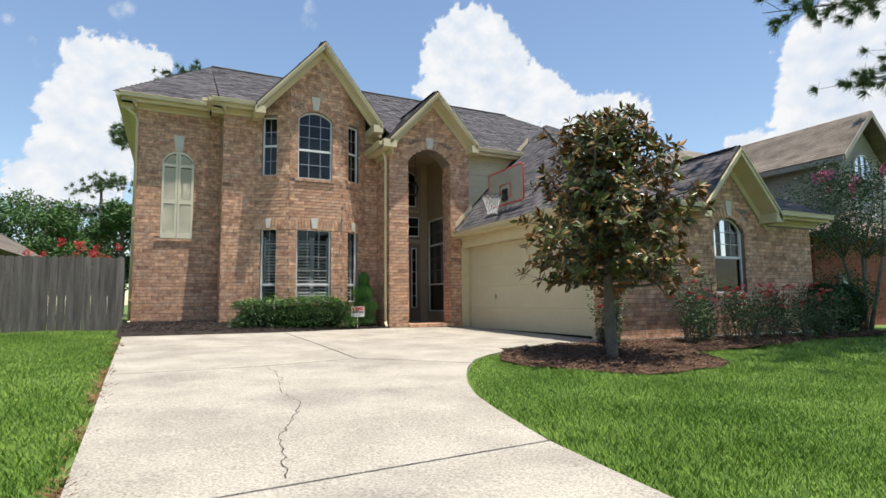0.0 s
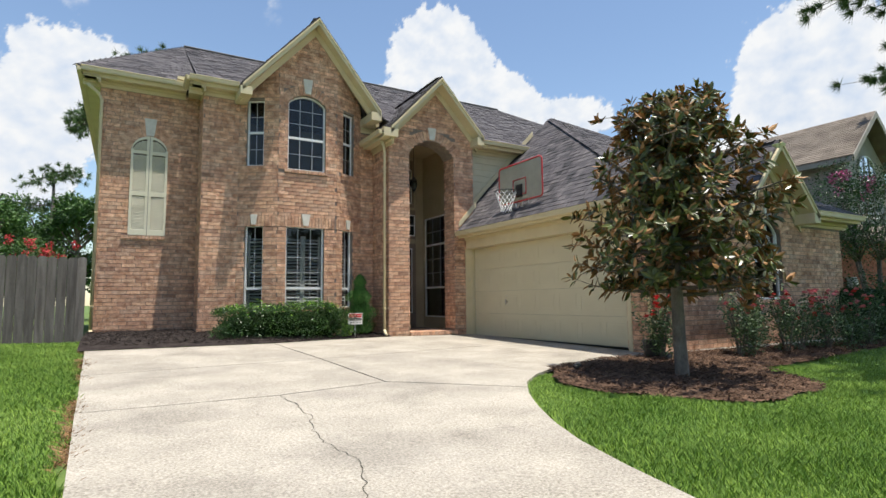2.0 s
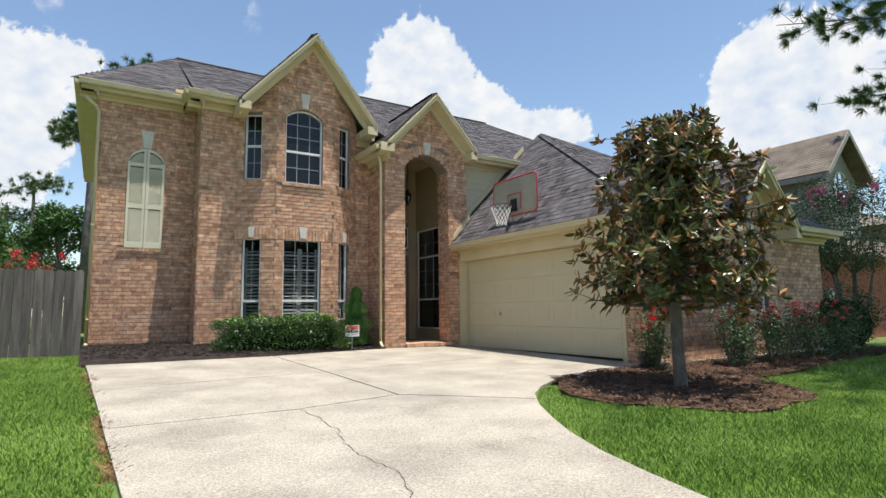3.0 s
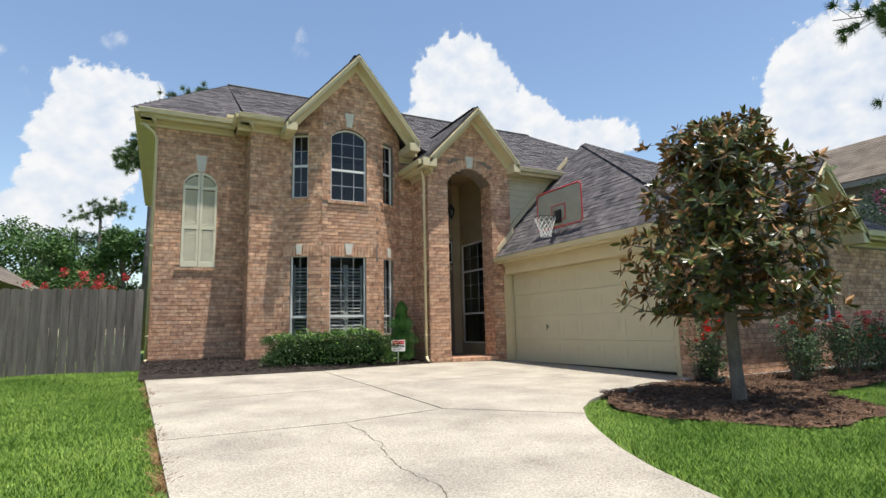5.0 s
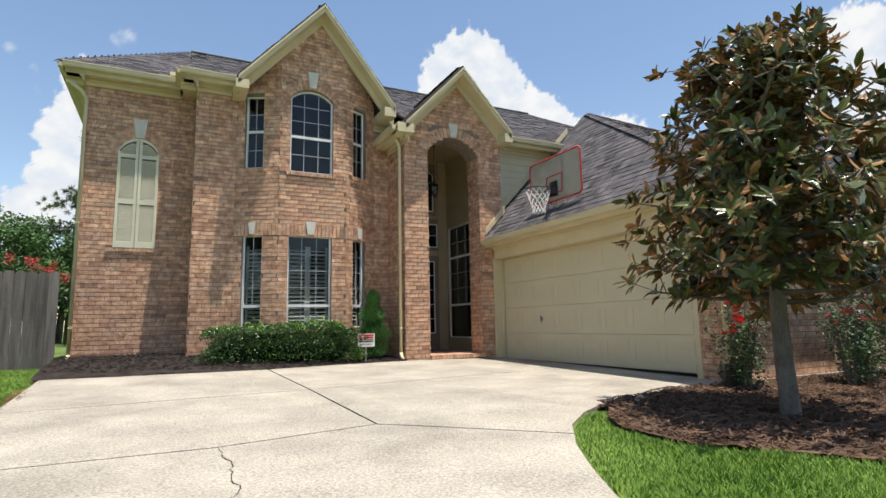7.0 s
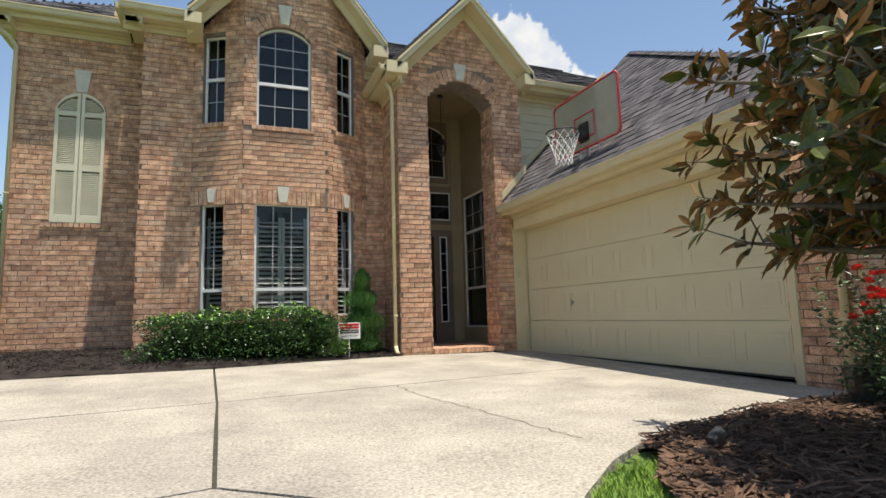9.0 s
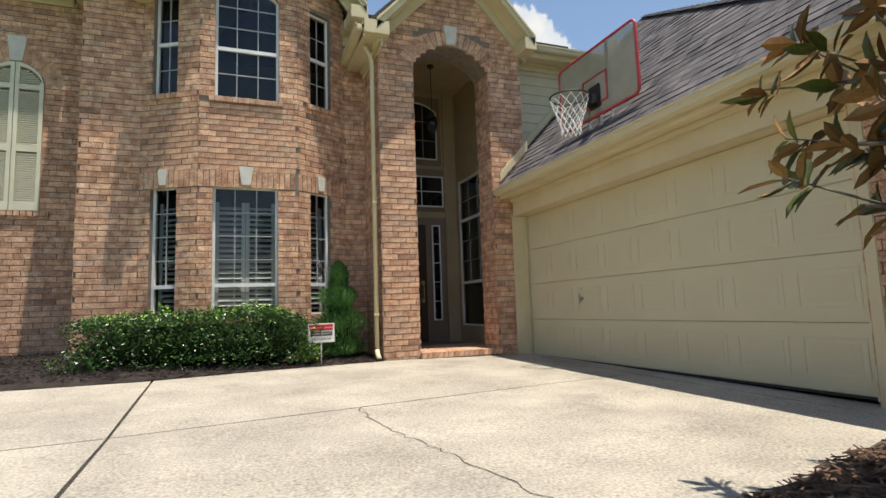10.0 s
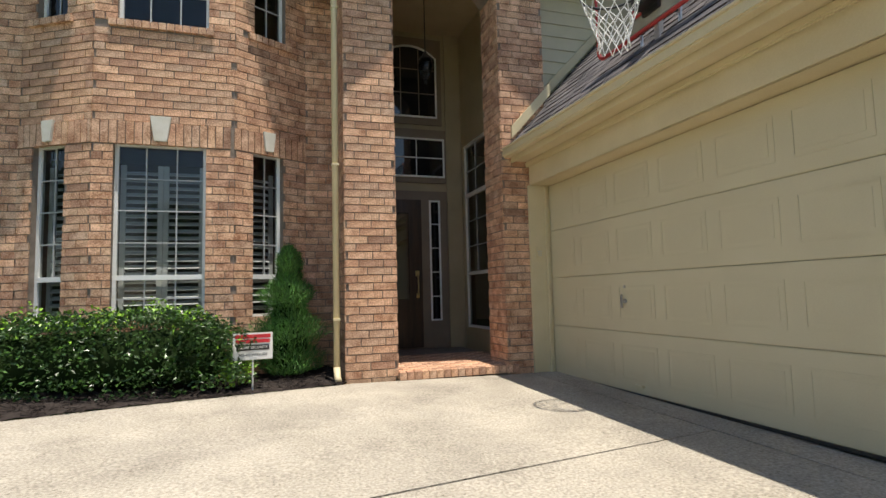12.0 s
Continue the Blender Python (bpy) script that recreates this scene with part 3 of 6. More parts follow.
def slope(name, corners, label, material, thick=0.05, course=0.145, tab=0.30, shingles=True, clip=None):
    """A roof plane: corners from the eave's left end round; rows of shingle tabs laid on it with ragged cuts."""
    c = [Vector(p) for p in corners]
    u = (c[1] - c[0]).normalized()
    n = u.cross(c[-1] - c[0]).normalized()
    v = n.cross(u)
    deck = structure(name, Shape().prism([p - n * thick for p in c], n * thick), M_FELT, label, "roof")
    if not shingles:
        return deck
    pts = [((p - c[0]).dot(u), (p - c[0]).dot(v)) for p in c]
    sh, r = Shape(), random.Random(len(name) * 7 + int(pts[1][0] * 10))
    top = max(p[1] for p in pts)
    rows = int(top / course) + 1
    for j in range(rows):
        y0, y1 = j * course, (j + 1) * course + 0.01
        ym = min((y0 + y1) / 2, top - 1e-3)
        xs = []
        for (ax, ay), (bx, by) in zip(pts, pts[1:] + pts[:1]):
            if (ay - ym) * (by - ym) < 0:
                xs.append(ax + (bx - ax) * (ym - ay) / (by - ay))
        xs.sort()
        for a, b in zip(xs[::2], xs[1::2]):
            x = a - r.uniform(0, tab)
            while x < b:
                w = tab * r.uniform(0.45, 1.25)
                p, q = max(x, a), min(x + w - 0.006, b)
                x += w
                if q - p < 0.02:
                    continue
                h = r.choice((0.006, 0.007, 0.012, 0.013))
                P = lambda s, t, d: c[0] + u * s + v * t + n * d
                k = len(sh.v)
                sh.v += [tuple(P(p, y0, 0.0)), tuple(P(q, y0, 0.0)), tuple(P(q, y0, h)), tuple(P(p, y0, h)), tuple(P(q, min(y1, top), 0.003)), tuple(P(p, min(y1, top), 0.003))]
                sh.f += [(k, k + 1, k + 2, k + 3), (k + 3, k + 2, k + 4, k + 5), (k, k + 3, k + 5), (k + 1, k + 4, k + 2)]
    tagged(part("shingles", sh, material, deck), kind="stuff")
    return deck


RY, RZ = 6.0, 8.5
slope("roof_main_front", [(-6.3, 1.0, 5.6), (-2.2, 1.0, 5.6), (-2.2, RY, RZ), (-6.3, RY, RZ)], "dark grey shingle roof over the upper storey", M_SHINGLE)
slope("roof_main_front_right", [(-2.2, -0.02, 5.0), (9.3, -0.02, 5.0), (5.2, RY, RZ), (-2.2, RY, RZ)], "dark grey shingle roof over the upper storey", M_SHINGLE)
slope("roof_left_front", [(-8.54, 1.40, 5.70), (-6.3, 1.40, 5.70), (-6.3, RY, RZ)], "dark grey shingle hip roof", M_SHINGLE)
slope("roof_left_hip", [(-8.54, 11.2, 5.70), (-8.54, 1.40, 5.70), (-6.3, RY, RZ)], "dark grey shingle hip roof", M_SHINGLE)
slope("roof_main_back", [(9.3, 11.2, 5.02), (-8.54, 11.2, 5.6), (-6.3, RY, RZ), (5.2, RY, RZ)], "dark grey shingle roof at the back", M_SHINGLE, shingles=False)
slope("roof_main_right", [(9.3, 0.0, 5.02), (9.3, 11.2, 5.02), (5.2, RY, RZ)], "dark grey shingle hip roof", M_SHINGLE, shingles=False)
# gable over the bay
G1L, G1R, G1A = (-5.56, 5.50), (-2.42, 5.42), (-3.94, 7.33)
yb = 4.2
slope("roof_gable_left", [(G1L[0], yb, G1L[1]), (G1L[0], 0.22, G1L[1]), (G1A[0], 0.22, G1A[1]), (G1A[0], yb, G1A[1])], "dark grey shingle gable roof over the bay", M_SHINGLE)
slope("roof_gable_right", [(G1R[0], 0.22, G1R[1]), (G1R[0], yb, G1R[1]), (G1A[0], yb, G1A[1]), (G1A[0], 0.22, G1A[1])], "dark grey shingle gable roof over the bay", M_SHINGLE)
G2L, G2R, G2A = (-2.62, 4.70), (0.14, 4.96), (-1.07, 6.29)
slope("roof_porch_left", [(G2L[0], 3.6, G2L[1]), (G2L[0], -0.36, G2L[1]), (G2A[0], -0.36, G2A[1]), (G2A[0], 3.6, G2A[1])], "dark grey shingle gable roof over the porch", M_SHINGLE)
slope("roof_porch_right", [(G2R[0], -0.36, G2R[1]), (G2R[0], 3.6, G2R[1]), (G2A[0], 3.6, G2A[1]), (G2A[0], -0.36, G2A[1])], "dark grey shingle gable roof over the porch", M_SHINGLE)
# garage: a steep hip
GE, GZ, GX, GR = -0.48, 2.56, 2.8, 6.0
GYF, GYB, GA = -5.95, 0.28, 0.1
slope("roof_garage_left", [(GE, GYB, GZ), (GE, GYF, GZ), (GX, GA, GR), (GX, GYB, GR)], "dark grey shingle garage roof", M_SHINGLE)
slope("roof_garage_front", [(GE, GYF, GZ), (1.80, GYF, GZ), (2.98, -3.77, 3.80), (4.16, GYF, GZ), (6.0, GYF, GZ), (GX, GA, GR)], "dark grey shingle hip of the garage roof", M_SHINGLE)
slope("roof_garage_right", [(6.0, GYF, GZ), (6.0, GYB, GZ), (GX, GYB, GR), (GX, GA, GR)], "dark grey shingle garage roof", M_SHINGLE, shingles=False)
GG = (1.78, 4.18, 2.98)
slope("roof_small_gable_left", [(GG[0], -3.6, 2.50), (GG[0], -5.98, 2.50), (GG[2], -5.98, 3.80), (GG[2], -3.6, 3.80)], "dark grey shingle small gable roof", M_SHINGLE)
slope("roof_small_gable_right", [(GG[1], -5.98, 2.50), (GG[1], -3.6, 2.50), (GG[2], -3.6, 3.80), (GG[2], -5.98, 3.80)], "dark grey shingle small gable roof", M_SHINGLE)

# ---------- ground ----------


def sheet(name, x0, x1, y0, y1, step, material, label, category, inside=None, lift=0.0, thick=0.0, kind="structure"):
    nx, ny = max(1, round((x1 - x0) / step)), max(1, round((y1 - y0) / step))
    sh, ids = Shape(), {}

    def vid(i, j):
        if (i, j) not in ids:
            x, y = x0 + (x1 - x0) * i / nx, y0 + (y1 - y0) * j / ny
            ids[i, j] = len(sh.v)
            sh.v.append((x, y, ground_z(x, y) + lift))
        return ids[i, j]

    for i in range(nx):
        for j in range(ny):
            x, y = x0 + (x1 - x0) * (i + 0.5) / nx, y0 + (y1 - y0) * (j + 0.5) / ny
            if inside is None or inside(x, y):
                sh.f.append((vid(i, j), vid(i + 1, j), vid(i + 1, j + 1), vid(i, j + 1)))
    return tagged(part(name, sh, material, None, "", 0, True), label, category, "", kind)


gsh, xs = Shape(), [-400, -120, -50] + [-25 + i for i in range(51)] + [50, 120, 400]
ys = [-400, -120, -50] + [-25 + i for i in range(51)] + [50, 120, 400]
for x in xs:
    for y in ys:
        gsh.v.append((x, y, ground_z(x, y) - 0.03))
for i in range(len(xs) - 1):
    for j in range(len(ys) - 1):
        a = i * len(ys) + j
        gsh.f.append((a, a + len(ys), a + len(ys) + 1, a + 1))
tagged(part("ground", gsh, M_SOIL, None, "", 0, True), "mown green lawn soil around the house", "lawn", "", "structure")

LEFT = lambda y: -7.68 - 0.042 * (max(y, -14) + 10)
EDGE_Y = [-17, -11, -10, -9, -8.5, -8, -7.5, -7, -6.5, -6.15, -5.9, -5.75, -5.62, -5.4]
EDGE_X = [-5.0, -5.0, -4.96, -4.78, -4.66, -4.47, -4.22, -3.93, -3.55, -3.12, -2.68, -2.2, -1.6, -0.84]


def right_edge(y):
    """The drive's edge along the front lawn, a long curve that turns in to the garage."""
    return float(np.interp(y, EDGE_Y, EDGE_X)) if y < -5.4 else -0.20


def bed_edge(x):
    """The drive's edge along the planting bed by the house."""
    return float(np.interp(x, [-8.1, -6.2, -5.1, -4.2, -3.3, -2.4, -2.3], [-1.05, -0.93, -0.84, -0.56, -0.34, -0.13, -0.09]))


def slab(bottom, right, top, left, nu=24, nv=24):
    """One concrete slab between four edges, each given along 0..1."""
    sh, ids = Shape(), []
    B, R, T, L4 = ([Vector((*f(i / n), 0)) for i in range(n + 1)] for f, n in ((bottom, nu), (right, nv), (top, nu), (left, nv)))
    mid = (B[nu // 2] + T[nu // 2]) / 2
    for j in range(nv + 1):
        for i in range(nu + 1):
            u, v = i / nu, j / nv
            p = B[i] * (1 - v) + T[i] * v + L4[j] * (1 - u) + R[j] * u - (B[0] * (1 - u) * (1 - v) + B[-1] * u * (1 - v) + T[0] * (1 - u) * v + T[-1] * u * v)
            if i in (0, nu) or j in (0, nv):
                p += (mid - p).normalized() * 0.013
            sh.v.append((p.x, p.y, ground_z(p.x, p.y) + 0.012))
    W1 = nu + 1
    for j in range(nv):
        for i in range(nu):
            a = j * W1 + i
            sh.f.append((a, a + 1, a + W1 + 1, a + W1))
    rim = list(range(W1)) + [j * W1 + nu for j in range(1, nv + 1)] + [nv * W1 + i for i in range(nu - 1, -1, -1)] + [j * W1 for j in range(nv - 1, 0, -1)]
    k = len(sh.v)
    sh.v += [(sh.v[i][0], sh.v[i][1], sh.v[i][2] - 0.09) for i in rim]
    sh.f += [(rim[i], k + i, k + (i + 1) % len(rim), rim[(i + 1) % len(rim)]) for i in range(len(rim))]
    return part("slab", sh, M_CONC, drive)


drive = sheet("driveway", -8.6, 0.1, -17, 0.3, 0.25, M_JOINT, "dark joint filler below the concrete drive", "driveway", lambda x, y: LEFT(y) + 0.2 < x < right_edge(y) - 0.2 and y < bed_edge(x) - 0.15 or (-0.6 < x and -5.2 < y < -0.2), -0.012)
tagged(drive, "pale weathered concrete driveway with dark joints and a long crack", "driveway")


def line(*pts):
    def f(t):
        s = t * (len(pts) - 1)
        i = min(int(s), len(pts) - 2)
        return tuple(pts[i][k] + (pts[i + 1][k] - pts[i][k]) * (s - i) for k in (0, 1))
    return f


lft = lambda y: (LEFT(y), y)
rgt = lambda y: (right_edge(y), y)
jx = lambda y: (-5.06 + 0.030 * (-0.9 - y), y)
JC, JR = (-4.96, -5.75), rgt(-6.75)
bed = lambda x: (x, bed_edge(x))
along = lambda f, a, b: (lambda t: f(a + (b - a) * t))
slab(line(lft(-5.93), (-6.2, -5.97), JC), line(JC, jx(-3.45)), line(lft(-3.75), jx(-3.45)), line(lft(-5.93), lft(-3.75)))
slab(line(lft(-3.75), jx(-3.45)), line(jx(-3.45), bed(-5.06)), along(bed, LEFT(-1.05), -5.06), line(lft(-3.75), bed(LEFT(-1.05))))
slab(line(jx(-3.45), (-0.3, -2.66)), line((-0.3, -2.66), (-0.3, -0.08)), along(bed, -5.06, -0.3), line(jx(-3.45), bed(-5.06)))
D_R = lambda t: rgt(-6.75 + 1.345 * (t / 0.6)) if t < 0.6 else ((-0.84 + 0.54 * (t - 0.6) / 0.1, -5.40) if t < 0.7 else (-0.3, -5.40 + 2.74 * (t - 0.7) / 0.3))
slab(line(JC, JR), D_R, line(jx(-3.45), (-0.3, -2.66)), line(JC, jx(-3.45)), 24, 60)
slab(line(lft(-10.1), rgt(-9.97)), along(rgt, -9.97, -6.75), line(lft(-5.93), (-6.2, -5.97), JC, JR), line(lft(-10.1), lft(-5.93)), 30, 40)
slab(line(lft(-17), rgt(-17)), along(rgt, -17, -9.97), line(lft(-10.1), rgt(-9.97)), line(lft(-17), lft(-10.1)))
slab(line((-0.3, -5.5), (0.05, -5.5)), line((0.05, -5.5), (0.05, -0.0)), line((-0.3, -0.08), (0.05, -0.0)), line((-0.3, -5.5), (-0.3, -0.08)), 4, 24)
crk, cr = Shape(), random.Random(4)
for path in ([(-6.17, -6.0), (-6.15, -6.5), (-6.16, -6.94), (-6.26, -7.3), (-6.28, -7.75), (-6.22, -8.2), (-6.36, -8.65), (-6.55, -9.12), (-6.61, -9.6), (-6.66, -10.0)], [(-3.36, -3.2), (-3.38, -3.6), (-3.32, -4.1), (-3.2, -4.6), (-3.1, -5.2), (-3.0, -5.8)]):
    pts = []
    for a, b2 in zip(path, path[1:]):
        for i in range(8):
            t = i / 8
            pts.append((a[0] + (b2[0] - a[0]) * t + cr.uniform(-0.022, 0.022), a[1] + (b2[1] - a[1]) * t))
    for a, b2 in zip(pts, pts[1:]):
        w = cr.uniform(0.002, 0.0045)
        k = len(crk.v)
        crk.v += [(a[0] - w, a[1], ground_z(*a) + 0.0155), (a[0] + w, a[1], ground_z(*a) + 0.0155), (b2[0] + w, b2[1], ground_z(*b2) + 0.0155), (b2[0] - w, b2[1], ground_z(*b2) + 0.0155)]
        crk.f.append((k, k + 1, k + 2, k + 3))
part("crack", crk, M_JOINT, drive, "dark winding crack in the concrete")

# ---------- trim, gutters and downspouts ----------


def eave(name, a, b, z, out, depth, drop=0.17, frieze=0.13, gutter=True, label="cream painted eave with gutter"):
    """Fascia, soffit, frieze and gutter along an eave from a to b in plan; the wall lies depth behind it."""
    a, b, n = Vector((*a, 0)), Vector((*b, 0)), Vector((*out, 0))
    u = (b - a).normalized()
    t = thing(name, (a + b) / 2 + Z * (z - drop), label, "eave", kind="structure")

    def bar(nm, d0, d1, z0, z1, ext=0.0, bevel=0.004):
        p, q = a - u * ext, b + u * ext
        sh = Shape().hexa([p + n * d1 + Z * z0, q + n * d1 + Z * z0, q + n * d0 + Z * z0, p + n * d0 + Z * z0, p + n * d1 + Z * z1, q + n * d1 + Z * z1, q + n * d0 + Z * z1, p + n * d0 + Z * z1])
        return under(part(nm, sh, M_TRIM, None, "", bevel), t)

    bar("fascia", -0.025, 0.0, z - drop - 0.02, z - 0.012)
    bar("soffit", -depth, -0.025, z - drop, z - drop + 0.015, 0, 0)
    bar("frieze", -depth, -depth + 0.03, z - drop - frieze, z - drop)
    bar("crown_moulding", -depth + 0.03, -depth + 0.075, z - drop - 0.06, z - drop, 0, 0.012)
    if gutter:
        bar("gutter", 0.0, 0.10, z - 0.115, z - 0.02, 0.02, 0.015)
        bar("gutter_lip", 0.085, 0.115, z - 0.035, z - 0.012, 0.02, 0.004)
    return t


def rake(name, p0, p1, y0, y1, drop=0.20):
    """Bargeboard, soffit and frieze up one side of a gable from p0 to p1 (x, z); the brick face lies at y1."""
    (xa, za), (xb, zb) = p0, p1
    t = thing(name, (xa, y0, za - drop), "cream painted bargeboard and soffit of the gable", "bargeboard", kind="structure")

    def bar(nm, d0, d1, h0, h1, bevel=0.004):
        sh = Shape().hexa([(xa, d0, za + h0), (xb, d0, zb + h0), (xb, d1, zb + h0), (xa, d1, za + h0), (xa, d0, za + h1), (xb, d0, zb + h1), (xb, d1, zb + h1), (xa, d1, za + h1)])
        return under(part(nm, sh, M_TRIM, None, "", bevel), t)

    bar("bargeboard", y0, y0 + 0.03, -drop, -0.055)
    bar("rake_moulding", y0 - 0.025, y0 + 0.03, -0.10, -0.05)
    bar("soffit", y0 + 0.03, y1 + 0.02, -drop + 0.02, -drop + 0.04, 0)
    bar("frieze", y1 - 0.035, y1 + 0.02, -drop - 0.16, -drop + 0.02)
    return t


def downspout(at, z0, z1, label, kick=(0, -0.12), hook=None):
    x, y = at
    t = thing("downspout", (x, y, z0), label, "downspout", kind="structure")
    pts = [(x, y, z0 + 0.12), (x, y, z1 - 0.12)]
    if hook:
        pts += [(x + hook[0] * 0.3, y + hook[1] * 0.3, z1), (x + hook[0], y + hook[1], z1 + 0.1)]
    under(part("pipe", Shape().tube(pts, 0.033, 8), M_TRIM, None, "", 0, True), t)
    under(part("elbow", Shape().tube([(x, y, z0 + 0.13), (x + kick[0] * 0.4, y + kick[1] * 0.4, z0 + 0.05), (x + kick[0], y + kick[1], z0 + 0.02)], 0.035, 8), M_TRIM, None, "", 0, True), t)
    for z in (z0 + 0.6, (z0 + z1) / 2, z1 - 0.5):
        under(part("strap", Shape().box(x - 0.036, x + 0.036, y - 0.036, y + 0.036, z, z + 0.025), M_TRIM, None, "", 0.003), t)


eave("eave_left_front", (-8.45, 1.40), (-6.52, 1.40), 5.68, (0, -1), 0.28)
eave("eave_step", (-6.50, 1.30), (-6.50, 0.65), 5.60, (-1, 0), 0.28)
eave("eave_second", (-6.52, 0.65), (-5.58, 0.65), 5.60, (0, -1), 0.28)
eave("eave_west", (-8.45, 11.0), (-8.45, 1.40), 5.68, (-1, 0), 0.32)
eave("eave_bay_right", (-2.66, 0.6), (-2.30, 0.6), 5.30, (0, -1), 0.33, gutter=False)
eave("eave_porch_left", (-2.60, 0.9), (-2.60, -0.30), 4.76, (-1, 0), 0.28)
eave("eave_siding", (0.16, -0.02), (8.9, -0.02), 4.98, (0, -1), 0.30)
eave("eave_garage", (GE + 0.03, 0.24), (GE + 0.03, -5.9), GZ - 0.01, (-1, 0), 0.25, 0.15, 0.27)
eave("eave_garage_front_left", (-0.45, -5.92), (1.80, -5.92), GZ - 0.01, (0, -1), 0.32, 0.15, 0.12)
eave("eave_garage_front_right", (4.16, -5.92), (6.0, -5.92), GZ - 0.01, (0, -1), 0.32, 0.15, 0.12)
for nm, p, a, y0, y1 in (("rake_bay_left", G1L, G1A, 0.20, 0.50), ("rake_bay_right", G1R, G1A, 0.20, 0.50), ("rake_porch_left", (-2.42, 4.88), G2A, -0.38, -0.03), ("rake_porch_right", (0.12, 5.0), G2A, -0.38, -0.03),
                         ("rake_small_left", (GG[0], 2.50), (GG[2], 3.80), -6.0, -5.60), ("rake_small_right", (GG[1], 2.50), (GG[2], 3.80), -6.0, -5.60)):
    rake(nm, p, a, y0, y1)
# boxed ends where the rakes meet the eaves
for nm, b in (("bay_left", (-5.60, -5.36, 0.20, 0.93, 5.22, 5.40)), ("bay_right", (-2.66, -2.40, 0.20, 0.93, 5.12, 5.32)), ("porch_left", (-2.60, -2.24, -0.38, -0.03, 4.60, 4.80)), ("porch_right", (-0.06, 0.14, -0.38, 0.25, 4.72, 4.92)),
              ("small_left", (1.78, 2.0, -6.0, -5.6, 2.28, 2.48)), ("small_right", (3.98, 4.2, -6.0, -5.6, 2.28, 2.48))):
    structure("cornice_return_" + nm, Shape().box(*b), M_TRIM, "cream painted boxed cornice end", "trim", 0.006)
structure("cornice_fill_second", Shape().box(-6.47, -5.36, 0.68, 1.75, 5.445, 5.57), M_TRIM, "cream painted boxed eave", "trim")
structure("cornice_fill_bay", Shape().box(-2.68, -2.3, 0.63, 1.0, 5.145, 5.29), M_TRIM, "cream painted boxed eave", "trim")
structure("flashing_board", Shape().hexa([(-0.02, -0.03, 2.86), (0.0, -0.06, 2.86), (0.0, 0.30, 2.86), (-0.02, 0.30, 2.86), (-0.02, -0.03, 3.0), (0.0, -0.06, 3.0), (0.0, 0.3, 3.0), (-0.02, 0.3, 3.0)]), M_TRIM, "cream board above the garage roof", "trim")
# raking board where the siding meets the garage roof
for a, b, yy in (((-0.44, 2.66), (0.06, 3.20), -0.045), ((0.06, 3.18), (2.2, 5.42), 0.245)):
    structure("raking_board", Shape().prism([(a[0], yy, a[1]), (b[0], yy, b[1]), (b[0], yy, b[1] + 0.14), (a[0], yy, a[1] + 0.14)], (0, -0.025, 0)), M_TRIM, "cream raking board along the garage roof", "trim")
downspout((-8.10, 1.62), 0.2, 5.22, "cream metal downspout at the house corner", hook=(-0.25, -0.2))
downspout((-2.41, 0.02), 0.08, 4.45, "cream metal downspout beside the porch pier", hook=(-0.12, -0.08))
downspout((-0.135, -5.42), -0.05, 2.2, "cream metal downspout at the garage corner", hook=(-0.1, -0.06))
ridge = Shape().tube([(-6.3, RY, RZ + 0.01), (5.2, RY, RZ + 0.01)], 0.05, 6)
structure("ridge_vent", ridge, M_CAP, "black metal ridge vent along the roof", "ridge")
caps = Shape()
for p, q in (((-0.48, -5.95, 2.57), (2.8, 0.1, 6.01)), ((6.0, -5.95, 2.57), (2.8, 0.1, 6.01)), ((-8.54, 1.40, 5.71), (-6.3, RY, RZ)), ((-3.94, 0.30, 7.34), (-3.94, 4.1, 7.34)), ((-1.07, -0.28, 6.30), (-1.07, 3.5, 6.30)), ((2.98, -5.90, 3.81), (2.98, -3.7, 3.81))):
    p, q = Vector(p), Vector(q)
    k = int((q - p).length / 0.15)
    for i in range(k):
        a, b = p.lerp(q, i / k), p.lerp(q, (i + 1.05) / k)
        s = (b - a).cross(Z).normalized() * 0.11
        lift = Z * (0.004 + 0.004 * (i % 2))
        caps.prism([a - s - Z * 0.045 + lift, a + lift, a + s - Z * 0.045 + lift], (b - a) - Z * 0.008)
tagged(part("hip_caps", caps, M_SHINGLE, None), "dark grey shingle caps on hips and ridges", "roof cap", "", "structure")
vent = thing("roof_vent", (-6.62, 1.38, 5.68), "small cream vent cap on the roof edge", "roof vent")
part("cap", Shape().box(-0.10, 0.10, -0.08, 0.12, 0.02, 0.10), M_TRIM, vent, "", 0.01)

# ---------- windows of the house ----------
window("window_1", f_bayl, H_LL, 2, 4, 1.16, "narrow white window with dark glass beside the bay window", shutters=[(0.19, 0.55)], rows_low=0)
window("window_2", f_bayc, H_LC, 3, 4, 1.16, "wide white-framed bay window with white louvred shutters inside", shutters=[(0.22, 0.615), (0.62, 1.015)], rows_low=2)
window("window_3", f_bayr, H_LR, 2, 4, 1.16, "narrow white window with dark glass behind the conifer", shutters=[(0.23, 0.56)], rows_low=0)
window("window_4", f_bayl, H_UL, 2, 2, 4.60, "narrow white upper window with small panes")
window("window_5", f_bayc, H_UC, 3, 3, 4.53, "arched white upper window reflecting the sky", rows_low=2)
window("window_6", f_bayr, H_UR, 2, 2, 4.60, "narrow white upper window with small panes")
window("window_7", f_gf, GW, 3, 3, 1.55, "arched white window in the garage gable", rows_low=0)
SH = (0.60, 1.30, 2.30, 4.44, 0.32)

